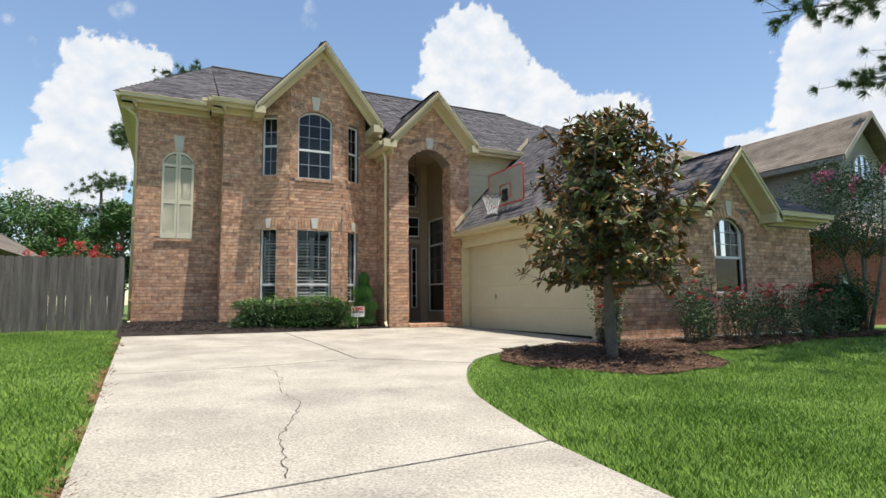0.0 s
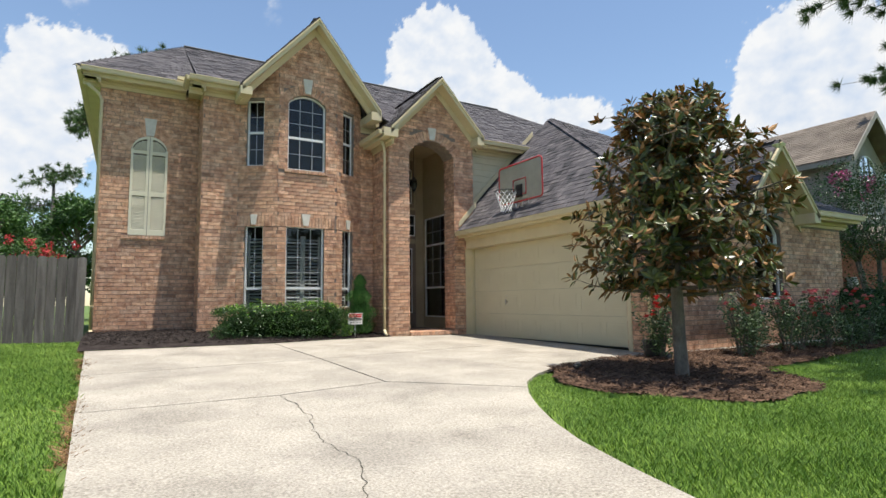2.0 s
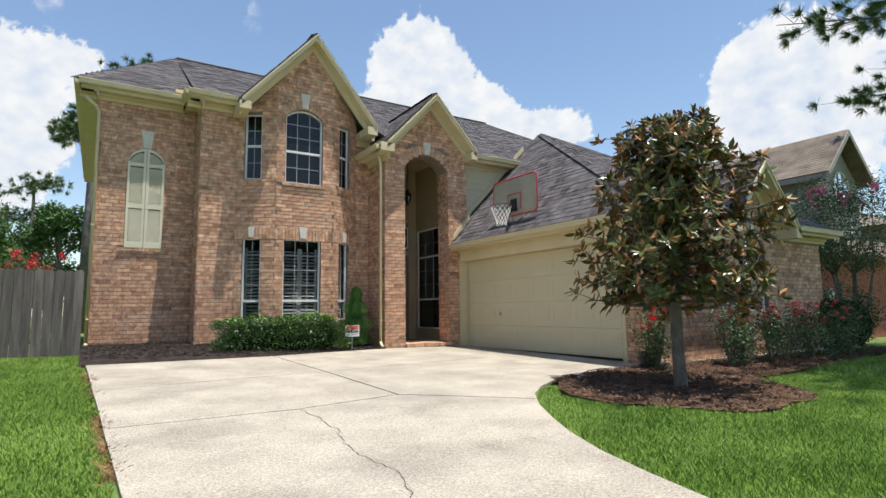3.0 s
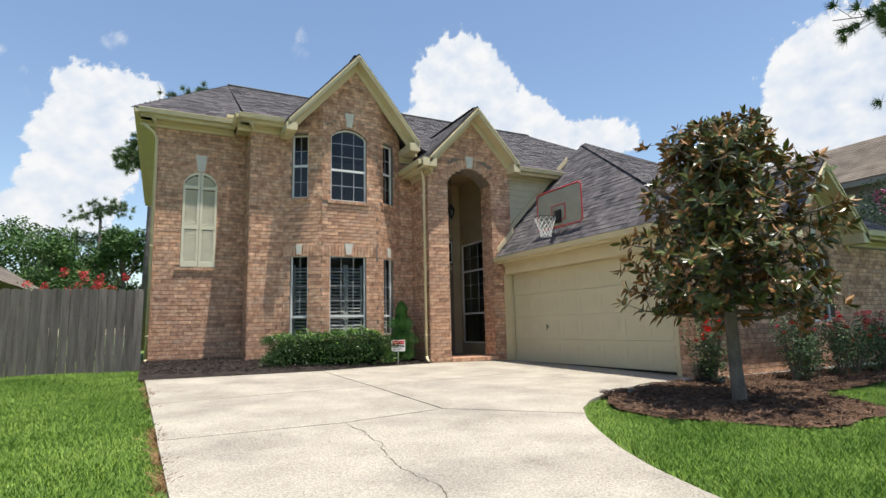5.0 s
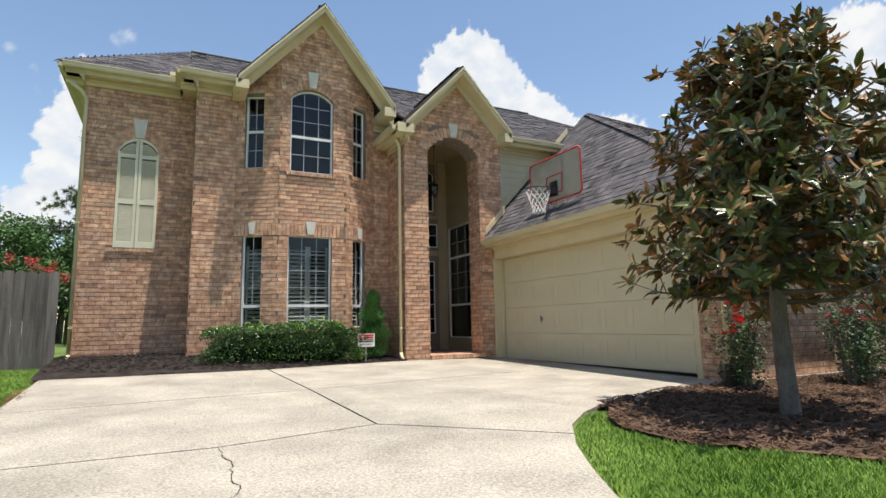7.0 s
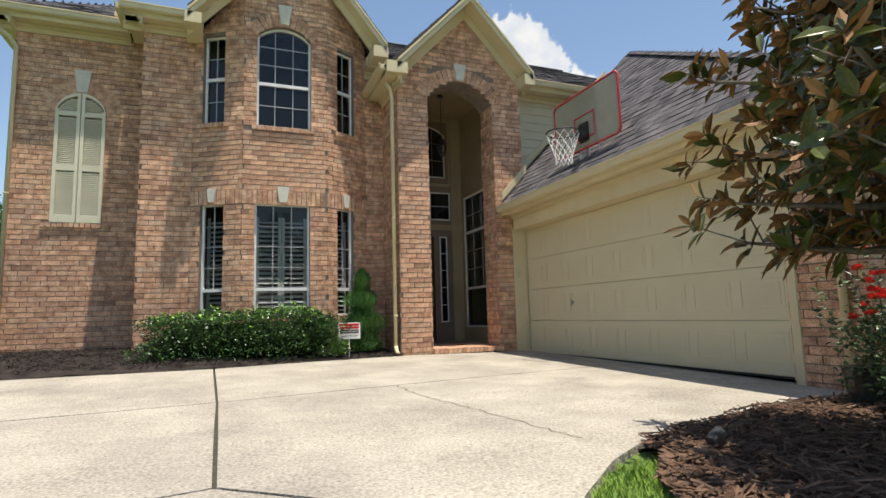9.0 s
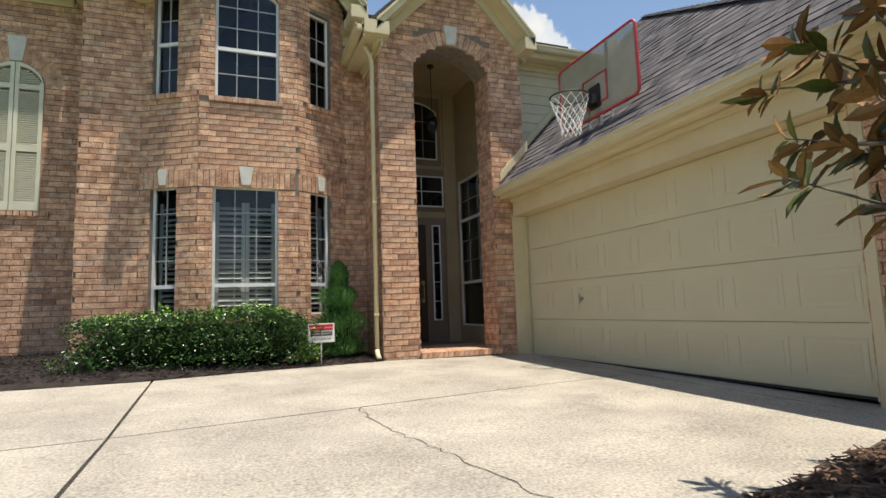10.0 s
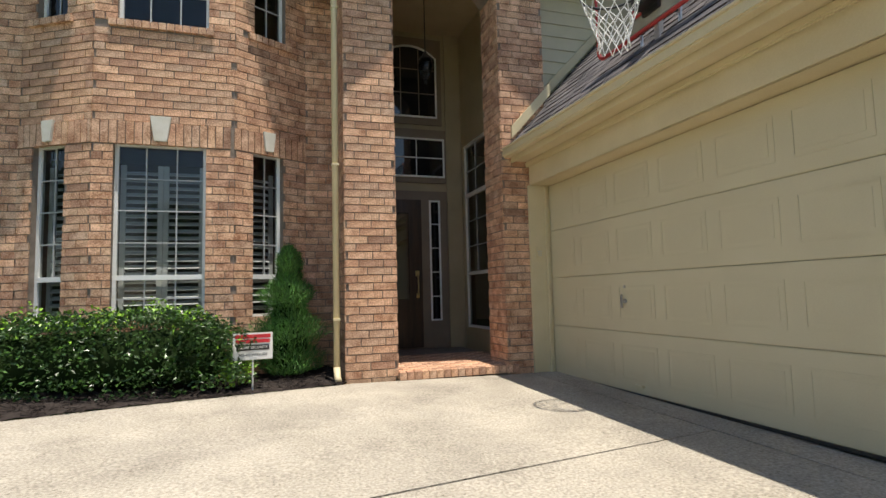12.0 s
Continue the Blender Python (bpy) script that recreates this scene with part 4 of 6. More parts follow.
# louvred shutter in the arch of the first wall
sp = thing("shutter_pair", f_left.at(0.95, 0.0, 2.30), "closed cream louvred shutters in an arched recess", "shutter")
for s0, s1 in ((0.60, 0.945), (0.955, 1.30)):
    lf, fr = Shape(), Shape()
    top = lambda s: f_left.hole_top(SH, s)
    brick_box(fr, f_left, s0, s0 + 0.05, 2.30, top(max(s0, 0.605)) - 0.0, 0.006, 0.05)
    brick_box(fr, f_left, s1 - 0.05, s1, 2.30, top(min(s1, 1.295)), 0.006, 0.05)
    for z0, z1 in ((2.30, 2.42), (3.14, 3.24), (4.05, 4.12)):
        brick_box(fr, f_left, s0 + 0.05, s1 - 0.05, z0, z1, 0.006, 0.048)
    for i in range(10):
        a, b = s0 + (s1 - s0) * i / 10, s0 + (s1 - s0) * (i + 1) / 10
        za, zb = top(a + 1e-4), top(b - 1e-4)
        fr.hexa([f_left.at(a, 0.049, za - 0.05), f_left.at(b, 0.049, zb - 0.05), f_left.at(b, 0.006, zb - 0.05), f_left.at(a, 0.006, za - 0.05), f_left.at(a, 0.049, za), f_left.at(b, 0.049, zb), f_left.at(b, 0.006, zb), f_left.at(a, 0.006, za)])
    leaf = under(part("shutter_leaf", fr, M_SHUTTER), sp)
    z = 2.42
    while z < 4.39:
        q = [s for s in [s0 + 0.045 + (s1 - s0 - 0.09) * i / 16 for i in range(17)] if top(s) > z + 0.09]
        if q and not any(a - 0.03 < z < b - 0.005 for a, b in ((3.14, 3.24), (4.05, 4.12))) and q[-1] - q[0] > 0.04:
            a, b = q[0], q[-1]
            lf.hexa([f_left.at(a, 0.042, z), f_left.at(b, 0.042, z), f_left.at(b, 0.036, z - 0.003), f_left.at(a, 0.036, z - 0.003), f_left.at(a, 0.012, z + 0.034), f_left.at(b, 0.012, z + 0.034), f_left.at(b, 0.006, z + 0.031), f_left.at(a, 0.006, z + 0.031)])
        z += 0.032
    under(part("slats", lf, M_SHUTTER), sp)

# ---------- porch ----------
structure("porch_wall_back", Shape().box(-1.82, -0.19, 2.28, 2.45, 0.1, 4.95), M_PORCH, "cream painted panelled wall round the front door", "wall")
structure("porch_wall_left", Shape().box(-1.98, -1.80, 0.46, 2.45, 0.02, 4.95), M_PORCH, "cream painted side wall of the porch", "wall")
f_pr = Face((-0.20, 2.28), (-0.20, 0.45), 0.02, 4.95, [(0.06, 1.74, 0.42, 3.18, 0)])
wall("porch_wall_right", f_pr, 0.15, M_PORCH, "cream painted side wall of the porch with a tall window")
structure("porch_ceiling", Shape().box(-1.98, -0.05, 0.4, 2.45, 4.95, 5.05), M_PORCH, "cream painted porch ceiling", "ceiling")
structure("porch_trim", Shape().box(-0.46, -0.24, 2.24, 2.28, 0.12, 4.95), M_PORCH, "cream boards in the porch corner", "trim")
pw = window("window_8", f_pr, (0.06, 1.74, 0.42, 3.18, 0), 4, 5, 1.22, "tall dark window in the porch side wall", inset=0.02, rows_low=0)
tb = Shape()
brick_box(tb, f_pr, 0.096, 1.704, 2.375, 2.425, -0.06, -0.013)
under(part("meeting_rail", tb, M_WHITE), pw)
# added dark backing for the room behind the porch window
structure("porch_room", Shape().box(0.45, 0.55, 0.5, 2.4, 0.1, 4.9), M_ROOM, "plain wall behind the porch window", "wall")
structure("surround_lower", Shape().box(-1.80, -0.47, 2.235, 2.279, 0.13, 2.47), M_TAUPE, "taupe painted door surround", "trim")
structure("surround_upper", Shape().box(-1.80, -0.47, 2.240, 2.279, 2.60, 3.42), M_TAUPE, "taupe painted panel round the transom window", "trim")
structure("surround_top", Shape().box(-1.80, -0.52, 2.240, 2.279, 3.50, 4.85), M_TAUPE, "taupe painted panel round the arched window", "trim")


def porch_window(name, s0, s1, z0, z1, cols, rows, rise, label):
    f = Face((-2.0, 2.238), (0.0, 2.238), 0, 5)
    t = thing(name, f.at((s0 + s1) / 2, 0, z0), label, "window", kind="structure")
    h = (s0, s1, z0, z1, rise)
    fr, bar, pane, k = Shape(), Shape(), Shape(), 12 if rise else 1
    brick_box(fr, f, s0, s0 + 0.025, z0, f.hole_top(h, s0 + 1e-4), 0.002, 0.022)
    brick_box(fr, f, s1 - 0.025, s1, z0, f.hole_top(h, s1 - 1e-4), 0.002, 0.022)
    brick_box(fr, f, s0 + 0.025, s1 - 0.025, z0, z0 + 0.025, 0.002, 0.022)
    for i in range(k):
        a, b = s0 + (s1 - s0) * i / k, s0 + (s1 - s0) * (i + 1) / k
        za, zb = f.hole_top(h, a), f.hole_top(h, b)
        fr.hexa([f.at(a, 0.024, za - 0.025), f.at(b, 0.024, zb - 0.025), f.at(b, 0.002, zb - 0.025), f.at(a, 0.002, za - 0.025), f.at(a, 0.024, za), f.at(b, 0.024, zb), f.at(b, 0.002, zb), f.at(a, 0.002, za)])
        n = len(pane.v)
        pane.v += [tuple(f.at(a, 0.006, z0)), tuple(f.at(b, 0.006, z0)), tuple(f.at(b, 0.006, zb)), tuple(f.at(a, 0.006, za))]
        pane.f.append((n, n + 1, n + 2, n + 3))
    for i in range(1, cols):
        s = s0 + (s1 - s0) * i / cols
        brick_box(bar, f, s - 0.007, s + 0.007, z0 + 0.025, f.hole_top(h, s) - 0.025, 0.007, 0.016)
    for j in range(1, rows):
        z = z0 + (z1 - z0) * j / rows
        brick_box(bar, f, s0 + 0.025, s1 - 0.025, z - 0.007, z + 0.007, 0.007, 0.015)
    under(part("window_frame", fr, M_WHITE), t), under(part("glazing_bars", bar, M_TAUPE if rise else M_WHITE), t), under(part("pane", pane, M_DARKGLASS), t)


M_DARKGLASS = mat("dark_glass", (0.010, 0.010, 0.012), (0.02, 0.02, 0.022), 2, 0.04, 0.0, 20, spec=0.8)
porch_window("window_9", 1.24, 1.41, 0.53, 2.33, 1, 5, 0, "narrow white sidelight beside the front door")
porch_window("window_10", 0.62, 1.50, 2.68, 3.28, 2, 2, 0, "transom window above the front door")
porch_window("window_11", 0.55, 1.40, 3.60, 4.72, 3, 3, 0.18, "arched window high in the porch wall")
door = thing("front_door", (-1.33, 2.23, 0.13), "dark stained wooden front door with a long oval glass", "door")
part("leaf", Shape().box(-0.44, 0.44, -0.03, 0.0, 0.02, 2.20), M_WOODDOOR, door, "", 0.004)
part("door_panel", Shape().box(-0.24, 0.24, -0.045, -0.03, 0.72, 2.0), M_DARKGLASS, door, "dark leaded glass panel", 0.008)
part("lower_panel", Shape().box(-0.28, 0.28, -0.045, -0.03, 0.16, 0.58), M_WOODDOOR, door, "", 0.012)
hd = part("door_handle", Shape().tube([(0.36, -0.07, 0.80), (0.36, -0.09, 0.9), (0.36, -0.07, 1.08)], 0.011, 8), M_BRASS, door, "brass pull handle", 0, True)
part("lock_plate", Shape().box(0.33, 0.39, -0.045, -0.03, 1.06, 1.14), M_BRASS, door, "brass lock plate", 0.004)
part("lower_plate", Shape().box(0.34, 0.385, -0.05, -0.03, 0.74, 0.81), M_BRASS, door, "brass foot of the handle", 0.004)
ps = structure("porch_floor", Shape().box(-1.80, -0.30, -0.02, 2.28, -0.05, 0.125), M_MORTAR, "brick-paved porch floor with a rowlock edge", "floor")
pb = Shape().box(-0.036, 0.036, -0.05, 0.05, -0.04, 0.04).mesh("brick", 0.003)
pb.materials.append(M_BRICK_ONE)
for i in range(17):
    ob = new("brick", pb)
    ob.location, ob.parent = (-1.755 + i * 0.0785, -0.05, 0.098), ps
pv = Shape().box(-0.096, 0.096, -0.046, 0.046, -0.03, 0.012).mesh("brick", 0.003)
pv.materials.append(M_BRICK_ONE)
for j in range(14):
    for i in range(7):
        ob = new("brick", pv)
        ob.location, ob.parent = (-1.69 + i * 0.2 + (0.1 if j % 2 else 0) - 0.02, 0.055 + j * 0.1, 0.126), ps
lamp = thing("porch_lantern", (-1.10, 1.1, 4.95), "small glass pendant lantern hanging on a chain", "pendant lamp")
part("canopy", Shape().tube([(0, 0, 0), (0, 0, -0.03)], 0.06, 16), M_BLACK, lamp)
part("chain", Shape().tube([(0, 0, -0.03), (0, 0, -0.86)], 0.007, 6), M_BLACK, lamp)
part("lantern_cap", Shape().tube([(0, 0, -0.84), (0, 0, -0.9), (0, 0, -0.95)], [0.015, 0.05, 0.09], 12), M_BLACK, lamp)
part("glass_shade", Shape().tube([(0, 0, -0.95), (0, 0, -1.06), (0, 0, -1.18), (0, 0, -1.24)], [0.085, 0.095, 0.06, 0.02], 12), M_GLASS, lamp, "clear glass shade", 0, True)
part("finial", Shape().ball((0, 0, -1.26), 0.02), M_BLACK, lamp, "", 0, True)

# ---------- garage door ----------
structure("garage_jamb", Shape().box(-0.26, 0.03, -0.066, -0.034, 0.0, 2.13), M_TRIM, "cream painted garage door jamb", "trim", 0.006)
structure("garage_jamb_stop", Shape().box(-0.07, -0.035, -0.092, -0.067, 0.0, 2.10), M_TRIM, "cream painted door stop", "trim", 0.004)
structure("garage_jamb_far", Shape().box(-0.075, 0.03, -4.91, -4.876, 0.0, 2.13), M_TRIM, "cream painted garage door jamb", "trim", 0.006)
structure("garage_casing_far", Shape().box(-0.10, -0.075, -5.0, -4.911, -0.05, 2.16), M_TRIM, "cream painted casing beside the garage door", "trim", 0.006)
structure("garage_header", Shape().box(-0.20, 0.04, -5.0, 0.04, 2.13, 2.45), M_TRIM, "cream painted beam over the garage door", "beam", 0.006)
structure("garage_header_moulding", Shape().box(-0.225, -0.201, -4.95, 0.0, 2.13, 2.20), M_TRIM, "cream moulding over the garage door", "trim", 0.008)
gd = thing("garage_door", (0.0, -2.44, 0.02), "closed cream sectional garage door with raised panels", "garage door")
sec = Shape().box(0.0, 0.045, -2.43, 2.43, 0.0, 0.5235)
sec_me = sec.mesh("section", 0.006)
sec_me.materials.append(M_DOORPAINT)
pm = Shape()
for y0, y1, z0, z1 in ((-0.245, 0.245, 0.105, 0.123), (-0.245, 0.245, 0.397, 0.415), (-0.245, -0.227, 0.123, 0.397), (0.227, 0.245, 0.123, 0.397)):
    pm.box(-0.0032, 0.002, y0, y1, z0, z1)
pm.box(-0.002, 0.002, -0.200, 0.200, 0.150, 0.370)
panel_me = pm.mesh("panel", 0.0015)
panel_me.materials.append(M_DOORPAINT)
for i in range(4):
    so = new("section", sec_me)
    so.parent, so.location = gd, (0.0, 0.0, i * 0.527)
    for j in range(8):
        po = new("panel", panel_me)
        po.parent, po.location = so, (0.0, -2.43 + 0.304 + j * 0.6075, 0.0)
lk = part("lock", Shape().tube([(-0.012, 0, 0), (0.0, 0, 0)], 0.022, 12), M_METAL, gd, "metal lock with a T handle")
lk.location = (0, 1.06, 0.80)
part("handle", Shape().box(-0.05, -0.035, -0.012, 0.012, -0.06, 0.06).box(-0.04, 0.0, -0.008, 0.008, -0.008, 0.008), M_METAL, lk, "", 0.003)
k2 = part("keyhole", Shape().tube([(-0.01, 1.06, 0.93), (0.0, 1.06, 0.93)], 0.012, 10), M_METAL, gd, "small metal keyhole")
part("bottom_seal", Shape().box(-0.012, 0.04, -2.43, 2.43, -0.02, 0.0), M_BLACK, gd, "black rubber seal")
part("lift_handle", Shape().box(-0.03, 0.0, 0.85, 0.97, 0.06, 0.08), M_DOORPAINT, gd, "", 0.004)
kp = thing("keypad", (-0.16, -0.067, 1.30), "small cream garage door keypad on the jamb", "keypad")
part("body", Shape().box(-0.035, 0.035, -0.025, 0.0, 0.0, 0.12), M_TRIM, kp, "", 0.006)
for i in range(9):
    b = part("button", Shape().box(-0.006, 0.006, -0.03, -0.024, -0.004, 0.004), M_BOX, kp)
    b.location = (-0.018 + 0.018 * (i % 3), 0, 0.03 + 0.022 * (i // 3))

# ---------- basketball hoop ----------
hoop = thing("basketball_hoop", (-0.20, -2.22, 2.54), "roof-mounted basketball hoop with a clear red-edged backboard", "basketball hoop")
BX = -0.02  # board plane relative to the thing
tilt = pose(BX, 0, 0.86, 0, 0, 0)
bw, bh, cr_ = 0.74, 0.42, 0.08


def rounded(w, h, r, x, n=6):
    pts = []
    for cy, cz, a0 in ((w - r, h - r, 0), (-w + r, h - r, 90), (-w + r, -h + r, 180), (w - r, -h + r, 270)):
        for i in range(n + 1):
            a = radians(a0 + 90 * i / n)
            pts.append((x, cy + r * math.cos(a), cz + r * math.sin(a)))
    return pts


o = part("backboard", Shape().prism(rounded(bw - 0.02, bh - 0.02, cr_, -0.006), (0.012, 0, 0)), M_BOARD, hoop, "smoky clear backboard")
o.matrix_basis = tilt
rim_s = rounded(bw, bh, cr_, 0.0)
o = part("edge", Shape().tube(rim_s + rim_s[:2], 0.018, 6), M_REDRIM, hoop, "red plastic edge", 0, True)
o.matrix_basis = tilt
tg = [(-0.012, -0.22, -0.28), (-0.012, 0.22, -0.28), (-0.012, 0.22, 0.06), (-0.012, -0.22, 0.06), (-0.012, -0.22, -0.28), (-0.012, 0.22, -0.28)]
o = part("target_square", Shape().tube(tg, 0.014, 4), M_REDRIM, hoop, "red target square")
o.matrix_basis = tilt
for y in (-0.19, 0.19):
    o = part("back_strut", Shape().box(0.02, 0.05, y - 0.015, y + 0.015, -0.42, 0.42), M_BLACK, hoop, "black upright behind the board")
    o.matrix_basis = tilt
part("bracket", Shape().box(-0.16, -0.03, -0.09, 0.09, 0.56, 0.66).box(-0.06, -0.03, -0.10, 0.10, 0.52, 0.80), M_BLACK, hoop, "black rim bracket", 0.006)
part("rim", Shape().ring((-0.40, 0, 0.62), 0.228, 0.010), M_BLACK, hoop, "", 0, True)
net = Shape()
for i in range(12):
    for sgn in (1, -1):
        pts = []
        for j in range(7):
            a = 2 * math.pi * (i + sgn * j * 0.5) / 12
            r = 0.225 - 0.115 * min(1, j / 5) + 0.01 * (j == 6)
            pts.append((-0.40 + r * math.cos(a), r * math.sin(a), 0.60 - j * 0.07))
        net.tube(pts, 0.0038, 4)
part("net", net, M_NET, hoop, "white cord net")
for y in (-0.24, 0.24):
    part("arm", Shape().tube([(0.03, y, 0.75), (0.03, y * 0.9, 0.35), (0.28, y * 0.8, 0.26)], 0.016, 6), M_METAL, hoop, "grey steel arm")
    part("brace", Shape().tube([(0.05, y, 0.98), (0.62, y * 0.9, 0.62)], 0.014, 6), M_METAL, hoop, "grey steel brace")
part("post", Shape().box(-0.005, 0.04, -0.03, 0.03, 0.02, 0.62), M_METAL, hoop, "grey steel post", 0.004)

# ---------- bricks, arches and keystones ----------
f_left.holes = [SH]
lay_bricks(f_left, W["wall_left"], rng, skip=[(0.50, 1.40, 2.22, 2.30)])
f_left.holes = []
arch_bricks(f_left, W["wall_left"], SH, 0.25, rng)
keystone(f_left, W["wall_left"], 0.95, 4.46, 4.84, 0.15, 0.24)
sill(f_left, W["wall_left"], 0.48, 1.42, 2.30, rng)
for nm, f in (("wall_step", f_step), ("wall_second", f_second), ("wall_side", f_side), ("wall_portal_side", f_pl), ("wall_garage_side", f_gr)):
    lay_bricks(f, W[nm], rng)
SOL = [(-1, 9, 2.53, 2.755)]
for nm, f, lo, up in (("wall_bay_left", f_bayl, H_LL, H_UL), ("wall_bay_middle", f_bayc, H_LC, H_UC), ("wall_bay_right", f_bayr, H_LR, H_UR)):
    skip = list(SOL) + [(up[0] - 0.08, up[1] + 0.08, up[2] - 0.075, up[2])]
    if nm == "wall_bay_middle":
        skip += [(up[0] - 0.02, up[1] + 0.02, 5.42, 5.70)]
    lay_bricks(f, W[nm], rng, skip=skip, keep=(0, 9, 0.7, 3.7) if nm != "wall_bay_right" else None)
    soldier(f, W[nm], 0.0, f.len, 2.506, 2.735, 0.016, rng)
    sill(f, W[nm], up[0] - 0.07, up[1] + 0.07, up[2], rng)
    c = (lo[0] + lo[1]) / 2
    big = nm == "wall_bay_middle"
    keystone(f, W[nm], c, 2.54, 2.80 if big else 2.76, 0.12 if big else 0.10, 0.20 if big else 0.15)
arch_bricks(f_bayc, W["wall_bay_middle"], H_UC, 0.22, rng)
keystone(f_bayc, W["wall_bay_middle"], 0.63, 5.56, 5.90, 0.13, 0.22)
lay_bricks(f_portal, W["wall_portal"], rng, skip=[(0.56, 1.72, 4.70, 4.95)], keep=(0, 0.6, 0.1, 4.0))
arch_bricks(f_portal, W["wall_portal"], ARCH, 0.24, rng)
keystone(f_portal, W["wall_portal"], 1.14, 4.76, 5.06, 0.14, 0.23)
fj = Face((-1.80, -0.03), (-1.80, 0.45), BASE, 4.4)
lay_bricks(fj, W["wall_portal"], rng)
fj = Face((-0.56, 0.45), (-0.56, -0.03), BASE, 4.4)
lay_bricks(fj, W["wall_portal"], rng)
lay_bricks(f_garage_end, W["wall_garage_end"], rng)
lay_bricks(f_gf, W["wall_garage_front"], rng, skip=[(2.54, 3.60, 2.30, 2.58), (2.48, 3.68, 0.745, 0.82)])
arch_bricks(f_gf, W["wall_garage_front"], GW, 0.22, rng)
keystone(f_gf, W["wall_garage_front"], 3.07, 2.40, 2.72, 0.12, 0.2)
sill(f_gf, W["wall_garage_front"], 2.52, 3.62, 0.82, rng)
structure("garage_plinth", Shape().box(-0.09, 5.74, -5.63, -5.595, -0.3, -0.0), M_STONE, "pale concrete slab edge under the garage wall", "plinth")

# ---------- planting ----------


def leaf_cloud(centers, dirs, ups, length, width, fold=0.25, droop=0.0):
    """Folded pointed leaves, six faces each, as one mesh's vertices and faces. All arguments are arrays, one row a leaf."""
    c, d, u = (np.asarray(a, float) for a in (centers, dirs, ups))
    n = len(c)
    d /= np.linalg.norm(d, axis=1, keepdims=True) + 1e-9
    s = np.cross(d, u)
    s /= np.linalg.norm(s, axis=1, keepdims=True) + 1e-9
    u = np.cross(s, d)
    ln, w = np.broadcast_to(length, n)[:, None], np.broadcast_to(width, n)[:, None]
    P = lambda a, b, h: c + d * ln * a + s * w * b + u * (w * h - ln * droop * a * a)
    v = np.stack([P(0, 0, 0), P(0.33, -0.45, fold), P(0.33, 0, 0), P(0.33, 0.45, fold), P(0.7, -0.4, fold), P(0.7, 0, 0), P(0.7, 0.4, fold), P(1, 0, 0)], 1).reshape(-1, 3)
    f = []
    for a in (np.arange(n) * 8).tolist():
        f += [(a, a + 2, a + 1), (a, a + 3, a + 2), (a + 1, a + 2, a + 5, a + 4), (a + 2, a + 3, a + 6, a + 5), (a + 4, a + 5, a + 7), (a + 5, a + 6, a + 7)]
    return v, f


def simple_leaves(centers, r, length, width, flat=0.6):
    """Small diamond leaves turned every way."""
    c = np.asarray(centers, float)
    n = len(c)
    d = r.normal(size=(n, 3))
    d[:, 2] *= flat
    d /= np.linalg.norm(d, axis=1, keepdims=True)
    t = r.normal(size=(n, 3))
    s = np.cross(d, t)
    s /= np.linalg.norm(s, axis=1, keepdims=True)
    up = np.cross(s, d)
    ln, w = length * r.uniform(0.7, 1.3, (n, 1)), width * r.uniform(0.7, 1.3, (n, 1))
    v = np.stack([c, c + d * ln * 0.5 + s * w * 0.5 + up * w * 0.2, c + d * ln, c + d * ln * 0.5 - s * w * 0.5 + up * w * 0.2], 1).reshape(-1, 3)
    k = np.arange(n) * 4
    f = np.concatenate([np.stack([k, k + 1, k + 2], 1), np.stack([k, k + 2, k + 3], 1)]).tolist()
    return v, f


def raw(name, v, f, material, parent, label="", kind=""):
    me = bpy.data.meshes.new(name)
    me.from_pydata(np.asarray(v).tolist(), [], f)
    me.materials.append(material)
    ob = new(name, me)
    if parent:
        ob.parent = parent
    return tagged(ob, label, "", "", kind)


def in_ball(r, n, shell=0.0):
    p = r.normal(size=(n, 3))
    p /= np.linalg.norm(p, axis=1, keepdims=True)
    return p * (shell + (1 - shell) * r.uniform(0, 1, (n, 1)) ** 0.5)


def sweep(points, k=5):
    """Points along a bent line."""
    out = []
    for a, b in zip(points, points[1:]):
        out += [tuple(Vector(a).lerp(Vector(b), i / k)) for i in range(k)]
    return out + [points[-1]]


